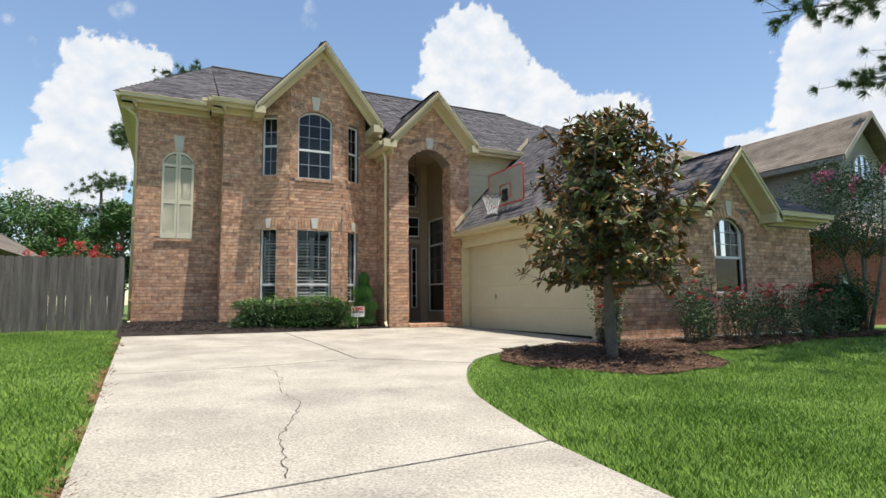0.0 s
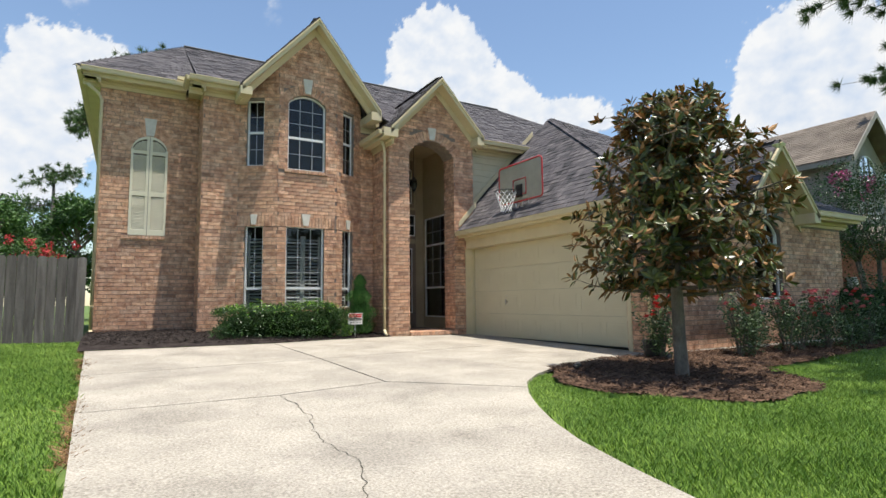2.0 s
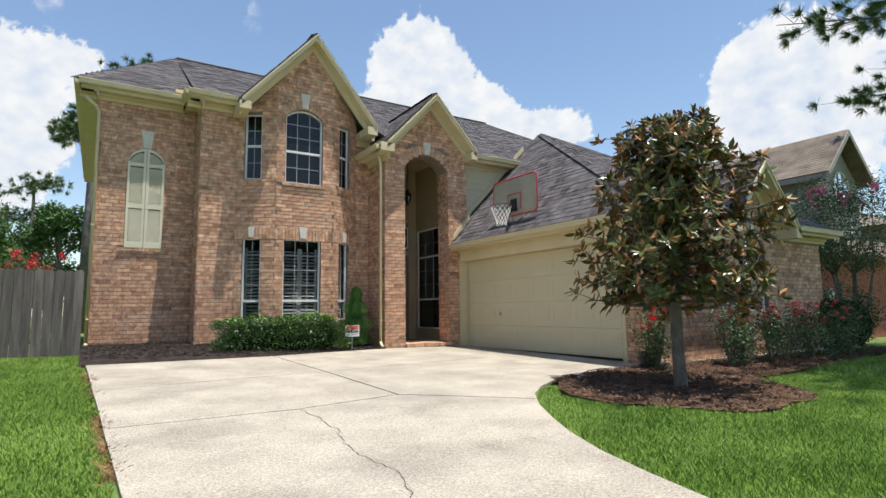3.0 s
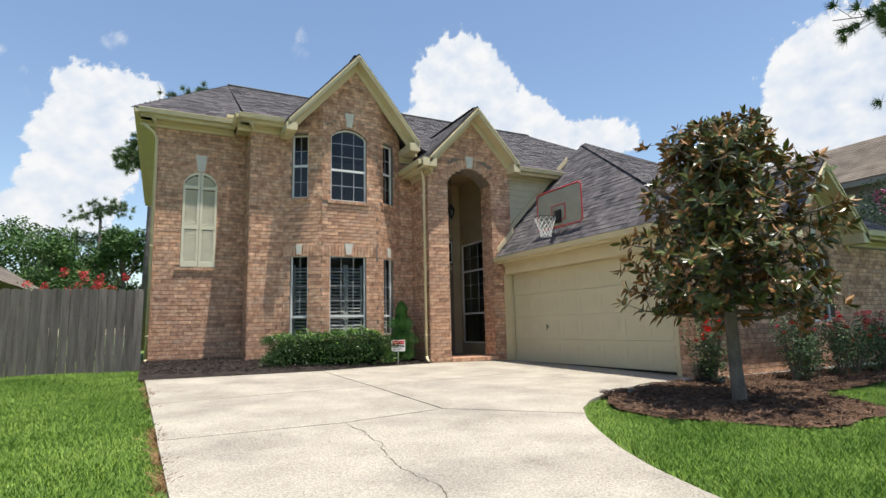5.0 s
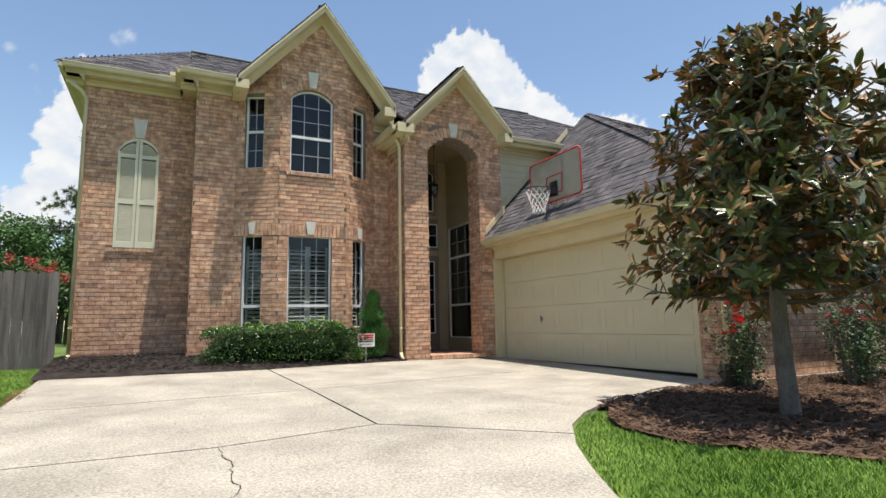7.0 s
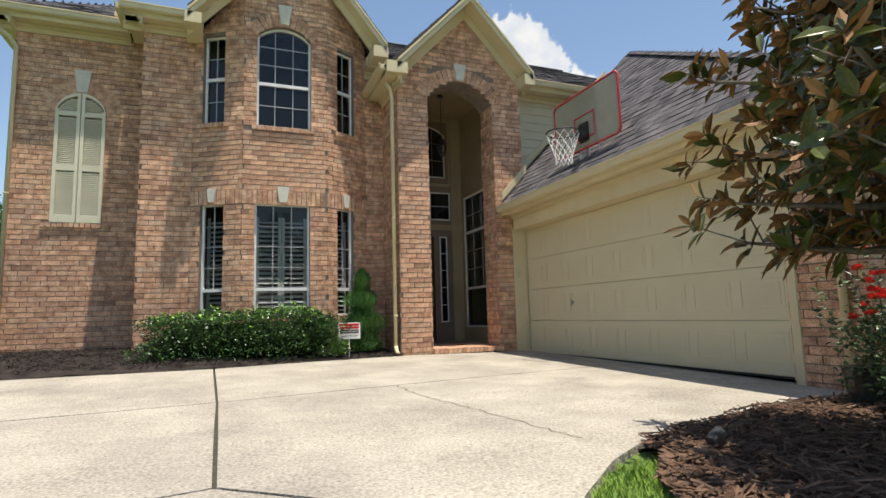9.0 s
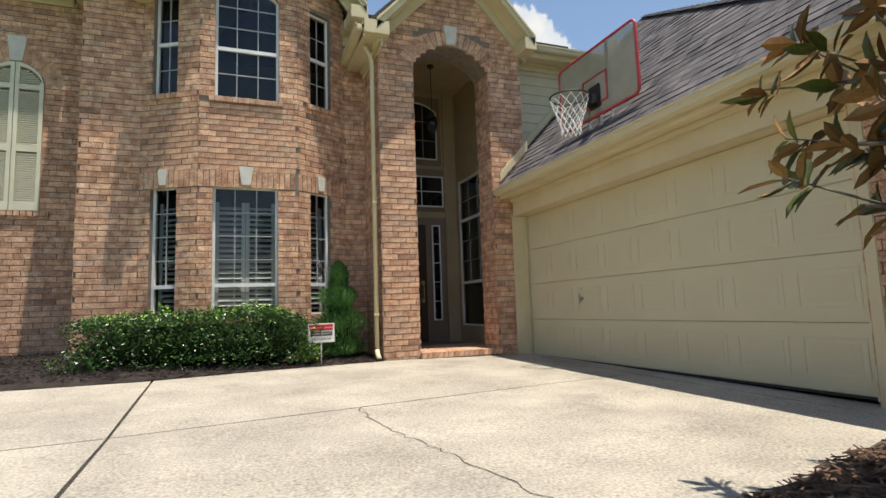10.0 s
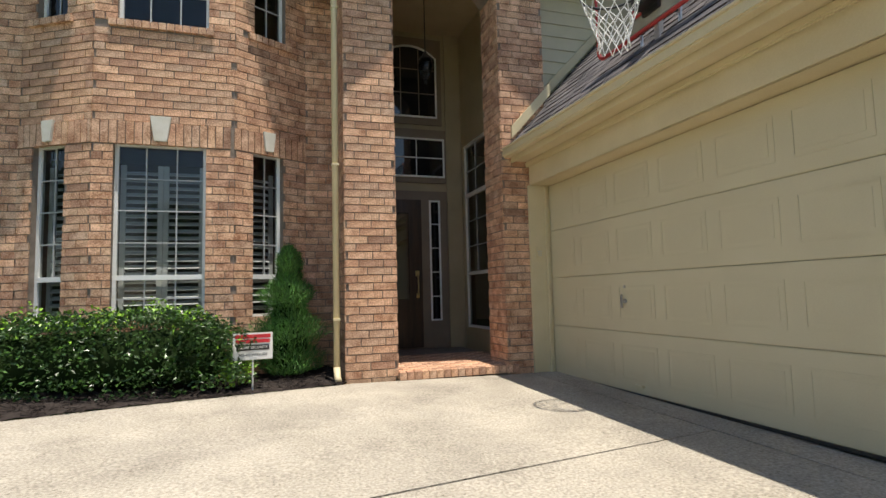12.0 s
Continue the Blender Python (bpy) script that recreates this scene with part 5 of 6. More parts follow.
# magnolia
r = np.random.default_rng(11)
mx, my = -1.74, -7.15
mag = thing("magnolia_tree", (mx, my, ground_z(mx, my) - 0.02), "young magnolia with glossy dark leaves and rusty undersides", "tree")
part("trunk", Shape().tube([(0, 0, 0), (0.01, 0, 0.06), (0.0, 0.01, 0.5), (-0.02, 0.0, 1.0), (0.03, 0.01, 1.6), (0.0, 0.03, 2.2), (0.02, 0, 3.05)], [0.105, 0.082, 0.074, 0.068, 0.05, 0.032, 0.01], 12), M_BARK, mag, "smooth grey trunk", 0, True)
tips, ends = [], []
for i in range(64):
    limbs = Shape()
    z0 = 1.02 + 2.14 * (i / 64) ** 0.95
    a = i * 2.4 + r.uniform(-0.3, 0.3)
    k = (z0 - 1.02) / 2.14
    reach = 1.28 * (0.94 + 0.20 * k - 0.80 * k * k) * r.uniform(0.74, 1.10)
    e = Vector((math.cos(a) * reach, math.sin(a) * reach, z0 + 0.02 + 0.42 * (0.2 + k) * r.uniform(0.5, 1.2)))
    e.z = min(e.z, 3.34)
    b = Vector((0, 0, min(z0, 3.0)))
    m = b.lerp(e, 0.5) + Vector((r.uniform(-0.1, 0.1), r.uniform(-0.1, 0.1), -0.04))
    limbs.tube([b, m, e], [0.028 - 0.012 * k, 0.018, 0.007], 6)
    for t in np.linspace(0.32, 1.0, 12):
        p = (b.lerp(m, t * 2) if t < 0.5 else m.lerp(e, t * 2 - 1))
        q = p + Vector((r.normal() * 0.20, r.normal() * 0.20, r.normal() * 0.16 + 0.06)) * (0.55 + 0.6 * t)
        if t > 0.95:
            q = p
        q.z = min(q.z, 3.42)
        if (q - p).length > 0.32:
            q = p + (q - p).normalized() * 0.32
        limbs.tube([p, q], [0.006, 0.003], 4)
        ends.append((q, (q - b).normalized()))
    part("branch", limbs, M_BARK, mag, "thin grey branch" if i == 0 else "", 0, True)
C, D, U = [], [], []
for q, o in ends:
    o = (o + Vector((0, 0, 0.45))).normalized()
    x = o.orthogonal().normalized()
    y = o.cross(x)
    n = int(r.integers(9, 13))
    for j in range(n):
        a = 2 * math.pi * j / n * 1.6 + r.uniform(-0.4, 0.4)
        h = r.uniform(0.1, 0.95)
        d = (x * math.cos(a) + y * math.sin(a)) + o * h * r.uniform(0.5, 1.9) + Vector((0, 0, -0.12))
        C.append(q - o * 0.10 * (1 - h)), D.append(d), U.append((o + Vector(r.normal(size=3) * 0.35)) * (-1 if r.uniform() < 0.22 else 1))
ln = r.uniform(0.095, 0.165, len(C))
one = [i for i in range(len(C)) if C[i].x < -0.55 and C[i].y > -0.7 and 0.7 < C[i].z < 2.4][:280]
Lv, Lf = leaf_cloud([(0, 0, 0)], [(0, 1, 0)], [(0, 0, 1)], 1.0, 0.40, 0.16, 0.12)
leaf_me = bpy.data.meshes.new("leaf")
leaf_me.from_pydata(Lv.tolist() + (Lv - np.array((0, 0, 0.014))).tolist(), [], Lf + [tuple(i + 8 for i in q[::-1]) for q in Lf])
leaf_me.materials.append(M_MAG), leaf_me.materials.append(M_MAGB)
for i, q in enumerate(leaf_me.polygons):
    q.material_index = 0 if i < 6 else 1
for i in one:
    d_ = Vector(D[i]).normalized()
    s_ = d_.cross(Vector(U[i])).normalized()
    u_ = s_.cross(d_)
    lo_ = new("leaf", leaf_me)
    lo_.parent = mag
    lo_.matrix_basis = Matrix.Translation(C[i]) @ Matrix((s_, d_, u_)).transposed().to_4x4() @ Matrix.Diagonal((ln[i], ln[i], ln[i], 1))
keep_ = np.array([i for i in range(len(C)) if i not in set(one)])
C, D, U, ln = [C[i] for i in keep_], [D[i] for i in keep_], [U[i] for i in keep_], ln[keep_]
v, f = leaf_cloud(C, D, U, ln, ln * 0.40, 0.16, r.uniform(0.0, 0.25, (len(C), 1)))
raw("crown", v, f, M_MAG, mag, "", "stuff")
U2 = np.asarray(U, float)
low = np.asarray(C, float) - U2 / np.linalg.norm(U2, axis=1, keepdims=True) * 0.003
v2, f2 = v.copy(), f
nn = np.asarray(D, float)
nn /= np.linalg.norm(nn, axis=1, keepdims=True)
ss = np.cross(nn, U2)
ss /= np.linalg.norm(ss, axis=1, keepdims=True)
up = np.cross(ss, nn)
v2 -= np.repeat(up, 8, axis=0) * 0.0022
raw("underside_foliage", v2, f2, M_MAGB, mag, "rust-brown felted leaf undersides", "stuff")
for bx, by, bz in ((-0.75, -1.05, 1.72), (0.35, -1.1, 2.6)):
    C, D, U = [(bx, by, bz)] * 8, [(math.cos(i * 0.785), math.sin(i * 0.785), 0.5) for i in range(8)], [(0, 0, 1)] * 8
    vv, ff = leaf_cloud(C, D, U, 0.085, 0.07, 0.3)
    raw("blossom", vv, ff, M_PETAL, mag, "open white blossom")


def shrub(name, at, size, n, leaf, material, label, category, seed, tips=0, tip_mat=None, core=None, stems=0, flowers=0, flower_mat=None, flower=0.03, top_only=True, boxy=False, group=""):
    """A bush: stems, many small leaves in uneven lumps, a solid filler painted dark as inner shade, and blossoms."""
    r = np.random.default_rng(seed)
    t = thing(name, at, label, category, group)
    sx, sy, sz = size
    lumps = [(r.uniform(-0.75, 0.75), r.uniform(-0.6, 0.6), r.uniform(0.25, 0.85)) for _ in range(14)]
    P = []
    for i, c in enumerate(lumps):
        q = in_ball(r, n // 14, 0.45) * np.array((0.42, 0.5, 0.34)) * r.uniform(0.7, 1.1)
        P.append((q + np.array(c)) * np.array((sx, sy, sz)))
    P = np.concatenate(P)
    if boxy:
        q = r.uniform(-1, 1, (n, 3))
        k = r.integers(0, 3, n)
        face = np.where(r.uniform(size=n) < 0.5, -1.0, 1.0)
        face[k == 2] = 1.0
        q[np.arange(n), k] = face * r.uniform(0.82, 1.06, n)
        for i in range(n):
            w = noise.noise(Vector((q[i, 0] * 2.2, q[i, 1] * 1.5, q[i, 2] * 1.5 + seed)))
            q[i] *= 0.93 + 0.34 * w
        # round the shoulders
        rad = np.maximum(np.abs(q[:, 0]), 0.001)
        q[:, 2] = q[:, 2] * (1 - 0.22 * np.abs(q[:, 0]) ** 3) + 0.10 * r.uniform(-1, 1, n) * (q[:, 2] > 0.8)
        P = np.stack([q[:, 0] * sx, q[:, 1] * sy, (q[:, 2] * 0.5 + 0.5) * sz], 1)
    P = P[P[:, 2] > 0.01]
    v, f = simple_leaves(P, r, leaf, leaf * 0.55)
    raw("foliage", v, f, material, t, "", "stuff")
    if tips:
        top = P[np.argsort(P[:, 2] + r.normal(size=len(P)) * sz * 0.22)[-tips:]]
        lift = np.zeros(top.shape)
        lift[:, 2] = 0.015 + 0.10 * np.maximum(0, np.sin(top[:, 0] * 9.0) * np.sin(top[:, 0] * 3.7 + seed)) * r.uniform(0, 1, len(top))
        v, f = simple_leaves(top + r.normal(size=top.shape) * 0.02 + lift, r, leaf * 1.1, leaf * 0.55)
        raw("young_leaves", v, f, tip_mat, t, "bright yellow-green new growth", "stuff")
    for i in range(stems):
        st = Shape()
        a = r.uniform(0, 6.28)
        e = Vector((math.cos(a) * sx * r.uniform(0.2, 0.8), math.sin(a) * sy * r.uniform(0.2, 0.8), sz * r.uniform(0.6, 1.05)))
        st.tube([(e.x * 0.12, e.y * 0.12, 0), tuple(e * 0.5 + Vector((0, 0, 0.05))), tuple(e)], [0.012, 0.008, 0.003], 5)
        part("stem", st, M_BARK, t)
    # solid balls painted dark in place of the shaded depth
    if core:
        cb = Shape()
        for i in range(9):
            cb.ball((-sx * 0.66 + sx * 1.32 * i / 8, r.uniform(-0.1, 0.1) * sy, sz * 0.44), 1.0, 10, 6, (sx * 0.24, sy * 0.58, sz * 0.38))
        part("shade_filler", cb, core, t, "", 0, True)
    for i in range(flowers):
        p = P[r.integers(len(P))].copy()
        p[2] = max(p[2], sz * r.uniform(0.55, 1.12))
        k = 12
        dd = in_ball(r, k, 1.0)
        dd[:, 2] = np.abs(dd[:, 2]) * 0.8
        vv, ff = leaf_cloud(np.repeat(p[None], k, 0), dd, np.tile((0.1, 0.2, 1.0), (k, 1)), flower, flower * 0.9, 0.3)
        raw("blossom", vv, ff, flower_mat[i % len(flower_mat)], t)
    return t


hz = ground_z(-4.7, 0.3)
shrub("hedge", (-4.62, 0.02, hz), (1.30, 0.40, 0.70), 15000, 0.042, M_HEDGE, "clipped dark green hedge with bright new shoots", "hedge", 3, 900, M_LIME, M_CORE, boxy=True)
shrub("seedling", (-3.38, -0.04, hz), (0.16, 0.12, 0.36), 420, 0.055, M_LIME, "leggy light green seedling at the hedge end", "plant", 5, stems=4)
# small conifer
t = thing("conifer", (-2.86, 0.40, 0.08), "narrow green conifer beside the porch pier", "conifer")
r = np.random.default_rng(8)
n = 15000
zz = r.uniform(0, 1, n) ** 0.9
prof = 0.40 * (1 - zz) ** 0.62 * (0.55 + 0.45 * np.minimum(1, zz * 5)) * (0.85 + 0.25 * np.sin(zz * 22))
an = r.uniform(0, 6.283, n)
rr = prof * r.uniform(0.40, 1.18, n) * (1 + 0.18 * np.sin(an * 3 + zz * 9))
P = np.stack([rr * np.cos(an), rr * np.sin(an), 0.05 + zz * 1.30], 1)
dd = np.stack([np.cos(an) * 0.5, np.sin(an) * 0.5, np.full(n, 1.0)], 1) + r.normal(size=(n, 3)) * 0.42
v, f = leaf_cloud(P, dd, np.stack([np.cos(an), np.sin(an), np.zeros(n)], 1) + 0.01, r.uniform(0.03, 0.085, n), 0.010, 0.2)
raw("foliage", v, f, M_CYPRESS, t, "", "stuff")
part("trunk", Shape().tube([(0, 0, -0.02), (0, 0, 1.1)], [0.03, 0.008], 6), M_BARK, t)
# dark filler that paints the shade inside the conifer
part("shade_filler", Shape().tube([(0, 0, 0.05), (0, 0, 0.35), (0, 0, 0.9), (0, 0, 1.25)], [0.1, 0.2, 0.12, 0.01], 10), M_CORE, t, "", 0, True)
# roses along the garage
gz = lambda x, y: ground_z(x, y) + 0.03
pot = thing("flower_pot", (-0.62, -5.82, gz(-0.6, -5.8) - 0.02), "black plastic flower pot beside the garage", "flower pot")
part("pot", Shape().tube([(0, 0, 0), (0, 0, 0.02), (0, 0, 0.26), (0, 0, 0.28)], [0.10, 0.11, 0.14, 0.15], 16), M_BLACK, pot)
part("soil", Shape().tube([(0, 0, 0.255), (0, 0, 0.262)], 0.135, 12), M_MULCHDARK, pot)
ROSES = [(-0.60, -5.98, 0.34, 1.12, 9, 1), (0.75, -6.35, 0.36, 0.95, 5, 2), (1.35, -6.15, 0.42, 1.25, 5, 2), (2.15, -6.3, 0.42, 1.0, 8, 2), (2.75, -6.2, 0.45, 0.95, 9, 2), (3.5, -6.3, 0.46, 1.0, 9, 2), (4.3, -6.25, 0.5, 1.02, 8, 2), (5.0, -6.3, 0.4, 0.9, 5, 2)]
for i, (x, y, s, h, nf, kind_) in enumerate(ROSES):
    shrub("rose_bush", (x, y, gz(x, y) - 0.03), (s, s, h), 1300, 0.05, M_ROSELEAF, "thin rose bush with %s blooms against the garage" % ("red" if kind_ == 1 else "pink"), "rose bush", 20 + i, stems=9, flowers=nf * 2,
          flower_mat=[M_ROSERED] if kind_ == 1 else [M_ROSEPINK, M_ROSERED, M_ROSEPINK], flower=0.055, group="roses along the garage")
shrub("evergreen_shrub", (6.35, -5.6, gz(6.3, -5.6) - 0.05), (1.0, 0.8, 1.45), 6500, 0.06, M_HEDGE, "broad dark evergreen shrub at the garage corner", "shrub", 50, core=M_CORE, stems=6)


def blossom_tree(name, at, h, spread, leaf_mat, flower_mat, label, seed, heads, stems=5, leaf=0.07, n=7000):
    r = np.random.default_rng(seed)
    t = thing(name, at, label, "tree")
    tips = []
    for i in range(stems):
        a = 6.283 * i / stems + r.uniform(-0.3, 0.3)
        b = Vector((math.cos(a) * 0.10, math.sin(a) * 0.10, -0.02))
        m = Vector((math.cos(a) * spread * 0.25, math.sin(a) * spread * 0.25, h * 0.45))
        stem = part("stem", Shape().tube([b, b.lerp(m, 0.5) + Vector((r.uniform(-0.05, 0.05), 0, 0)), m], [0.06, 0.05, 0.035], 7), M_BARK, t, "smooth grey stem", 0, True)
        for j in range(7):
            e = m + Vector((r.normal() * spread * 0.42, r.normal() * spread * 0.42, h * r.uniform(0.10, 0.52)))
            part("branch", Shape().tube([m, m.lerp(e, 0.5) + Vector((0, 0, 0.08)), e], [0.025, 0.015, 0.005], 5), M_BARK, stem, "", 0, True)
            tips.append(e)
    P = np.concatenate([np.array(e) + in_ball(r, n // len(tips), 0.1) * spread * 0.34 for e in tips])
    v, f = simple_leaves(P, r, leaf, leaf * 0.5)
    raw("crown", v, f, leaf_mat, t, "", "stuff")
    tops = sorted(tips, key=lambda e: -e.z - 0.5 * e.length)[:heads]
    for e in tops:
        p = np.array(e) * np.array((1.1, 1.1, 1.04)) + in_ball(r, 60, 0.1) * np.array((0.11, 0.11, 0.17))
        v, f = simple_leaves(p, r, 0.06, 0.05)
        raw("blossom", v, f, flower_mat, t)
    return t


blossom_tree("crape_myrtle", (9.6, -4.7, ground_z(9, -4.7) - 0.05), 4.4, 2.0, M_HEDGE, M_CRAPE, "pink-flowering crape myrtle with several stems", 31, 13, n=12000)
blossom_tree("crape_myrtle", (-10.1, 8.8, 0.05), 2.75, 1.2, M_TREELEAF, M_CRAPERED, "red-flowering crape myrtle behind the fence", 33, 20, n=3000)

# ---------- fence ----------
fence = thing("fence", (-8.2, 0.72, 0.1), "weathered grey wooden picket fence with dog-eared boards", "fence")
fr_ = random.Random(9)
x = -8.17
for i in range(46):
    w = fr_.uniform(0.135, 0.148)
    zt, zb = 1.74 + fr_.uniform(-0.02, 0.02), ground_z(x, 0.7) - 0.02
    sh = Shape().prism([(x - w, 0.70, zb), (x, 0.70, zb), (x, 0.70, zt - 0.03), (x - 0.03, 0.70, zt), (x - w + 0.03, 0.70, zt), (x - w, 0.70, zt - 0.03)], (0, 0.017, 0))
    ob = under(part("picket", sh, M_FENCE, None, "", 0.002), fence)
    x -= w + fr_.uniform(0.003, 0.010)
for z in (0.4, 1.4):
    under(part("rail", Shape().box(x, -8.17, 0.72, 0.76, z, z + 0.09), M_FENCE, None), fence)
for px in (-8.3, -10.6, -12.9):
    under(part("post", Shape().box(px - 0.05, px + 0.05, 0.765, 0.86, 0.0, 1.6), M_FENCE, None), fence)

# ---------- beds ----------


def bed_sheet(name, x0, x1, y0, y1, inside, zf, material, label, seed, chips, size, step=0.06, strip=False):
    r = random.Random(seed)
    sh, ids = Shape(), {}
    if strip:
        cols, rows = 120, 30
        for i in range(cols + 1):
            x = x0 + (x1 - x0) * i / cols
            e = bed_edge(x) - 0.01 + 0.015 * noise.noise(Vector((x * 9, 0, 3)))
            for j in range(rows + 1):
                y = e + (y1 - e) * j / rows
                sh.v.append((x, y, zf(x, y) + 0.02 * noise.noise(Vector((x * 6, y * 6, 1)))))
        sh.f = [(i * (rows + 1) + j, (i + 1) * (rows + 1) + j, (i + 1) * (rows + 1) + j + 1, i * (rows + 1) + j + 1) for i in range(cols) for j in range(rows)]
    nx, ny = (0, 0) if strip else (int((x1 - x0) / step), int((y1 - y0) / step))
    for i in range(nx):
        for j in range(ny):
            if inside(x0 + (i + 0.5) * step, y0 + (j + 0.5) * step):
                q = []
                for a, b in ((i, j), (i + 1, j), (i + 1, j + 1), (i, j + 1)):
                    if (a, b) not in ids:
                        x, y = x0 + a * step, y0 + b * step
                        ids[a, b] = len(sh.v)
                        sh.v.append((x, y, zf(x, y) + 0.018 * noise.noise(Vector((x * 6, y * 6, 1)))))
                    q.append(ids[a, b])
                sh.f.append(tuple(q))
    base = tagged(part(name, sh, material, None, "", 0, True), label, "mulch bed", "", "structure")
    ch, k = Shape(), 0
    while k < chips:
        x, y = r.uniform(x0, x1), r.uniform(y0, y1)
        if not inside(x, y):
            continue
        k += 1
        a, l, w = r.uniform(0, 6.28), size * r.uniform(0.5, 1.6), size * r.uniform(0.08, 0.28)
        m = Matrix.Translation((x, y, zf(x, y) + r.uniform(0.0, 0.03))) @ Euler((r.uniform(-0.5, 0.5), r.uniform(-0.45, 0.45), a)).to_matrix().to_4x4()
        p = [m @ Vector(q) for q in ((-l / 2, -w / 2, 0), (l / 2, -w / 3, 0), (l / 2, w / 3, 0), (-l / 2, w / 2, 0))]
        n = len(ch.v)
        ch.v += [tuple(q) for q in p] + [tuple(p[0].lerp(p[3], 0.5) + Vector((0, 0, 0.006))), tuple(p[1].lerp(p[2], 0.5) + Vector((0, 0, 0.006)))]
        ch.f += [(n, n + 1, n + 5, n + 4), (n + 4, n + 5, n + 2, n + 3)]
    tagged(part("bark_chips", ch, material, base), kind="stuff")
    return base


bed_sheet("mulch_bed_house", -8.15, -2.36, -0.75, 1.68, lambda x, y: y > bed_edge(x) - 0.05 and x > LEFT(y) - 0.02, lambda x, y: ground_z(x, y) + 0.02 + 0.11 * min(1, max(0, (y - bed_edge(x)) / 0.9)) * min(1, max(0.2, (-3 - x) / 3)), M_MULCHDARK, "dark shredded mulch bed along the house wall", 1, 5200, 0.055, strip=True)


def tree_bed(x, y):
    edge = right_edge(y)
    near = math.hypot((x + 1.70) / 1.55, (y + 7.0) / 1.42) < 1 + 0.05 * math.sin(x * 5)
    strip = y > -7.15 + 0.14 * max(0, x - 0.5) and x > -1.4
    return x > edge + 0.01 and (near or strip or (y > -6.35 and x > -2.85))


bed_sheet("mulch_bed_tree", -3.3, 8.2, -8.7, -5.58, tree_bed, lambda x, y: ground_z(x, y) + 0.03, M_MULCH, "brown shredded bark mulch under the magnolia", 2, 14000, 0.075, 0.03)

# ---------- lawn ----------


def off_lawn(x, y):
    """Where no grass grows: the drive, the beds and the strip by the house."""
    left, edge = -7.68 - 0.042 * (np.maximum(y, -14) + 10), np.where(y < -5.4, np.interp(y, EDGE_Y, EDGE_X), -0.20)
    near = np.hypot((x + 1.70) / 1.55, (y + 7.0) / 1.42) < 1 + 0.05 * np.sin(x * 5)
    strip = (y > -7.15 + 0.14 * np.maximum(0, x - 0.5)) & (x > -1.4)
    mulch = (x > edge + 0.01) & (near | strip | ((y > -6.35) & (x > -2.85)))
    ragged = 0.025 * np.sin(y * 7.0) + 0.02 * np.sin(y * 19.0)
    return ((left - 0.03 + ragged < x) & (x < edge + 0.02 + 0.4 * ragged) & (y < 0.4)) | mulch | ((y > 0.68) & (x > -8.2))


def blades(name, x, y, r, hgt, width, lean, material, label):
    """Pointed bent blades of grass rooted at x, y."""
    n = len(x)
    z = np.array([ground_z(a, b) for a, b in zip(x.tolist(), y.tolist())]) - 0.025
    a, h, l = r.uniform(0, 6.283, n), hgt * r.uniform(0.6, 1.35, n), r.uniform(*lean, n)
    dx, dy = np.cos(a), np.sin(a)
    P = lambda f, g, w: np.stack([x + dx * h * l * f + dy * width * w, y + dy * h * l * f - dx * width * w, z + h * g], 1)
    v = np.stack([P(0, 0, -1), P(0, 0, 1), P(0.4, 0.6, 0.7), P(1, 1, 0)], 1).reshape(-1, 3)
    k = np.arange(n) * 4
    f = np.stack([np.stack([k, k + 1, k + 2], 1), np.stack([k, k + 2, k + 3], 1)], 1).reshape(-1, 3)
    return tagged(raw(name, v, f.tolist(), material, None), label, "grass", "", "stuff")


def lawn(name, boxes, label, seed):
    r = np.random.default_rng(seed)
    X, Y, Hh, Wd = [], [], [], []
    for x0, x1, y0, y1, dens, hgt, wid in boxes:
        n = int((x1 - x0) * (y1 - y0) * dens)
        x, y = r.uniform(x0, x1, n), r.uniform(y0, y1, n)
        ok = ~off_lawn(x, y)
        X.append(x[ok]), Y.append(y[ok]), Hh.append(np.full(ok.sum(), hgt)), Wd.append(np.full(ok.sum(), wid))
    X, Y, Hh, Wd = (np.concatenate(q) for q in (X, Y, Hh, Wd))
    tuft = 0.85 + 0.3 * np.sin(X * 2.3 + 1.7 * np.sin(Y * 1.9)) * np.sin(Y * 3.1 + X)
    return blades(name, X, Y, r, Hh * tuft, Wd, (0.1, 0.8), M_BLADE, label)


lawn("lawn_grass", [(-5.7, 1.5, -12.4, -6.2, 7500, 0.055, 0.0036), (1.5, 9.0, -11.5, -6.4, 1100, 0.075, 0.006), (9.0, 16.0, -12.0, -4.0, 200, 0.09, 0.009)], "sunlit green lawn grass in front of the garage", 2)
lawn("lawn_grass", [(-10.2, -7.4, -12.5, 0.68, 6000, 0.055, 0.0036), (-13.5, -10.2, -8, 0.68, 900, 0.08, 0.007)], "sunlit green lawn grass beside the fence", 3)
r = np.random.default_rng(77)
ey = r.uniform(-13, -1.0, 5200)
keep_ = np.sin(ey * 1.7) + 0.8 * np.sin(ey * 4.3) + r.normal(size=5200) * 0.5 > 0.1
ey = ey[keep_]
ex = -7.68 - 0.042 * (np.maximum(ey, -14) + 10) + r.normal(size=len(ey)) * 0.03
blades("dry_grass", ex, ey, r, np.full(len(ey), 0.04), np.full(len(ey), 0.003), (0.8, 2.2), M_STRAW, "brown dried runners of grass along the drive edge")
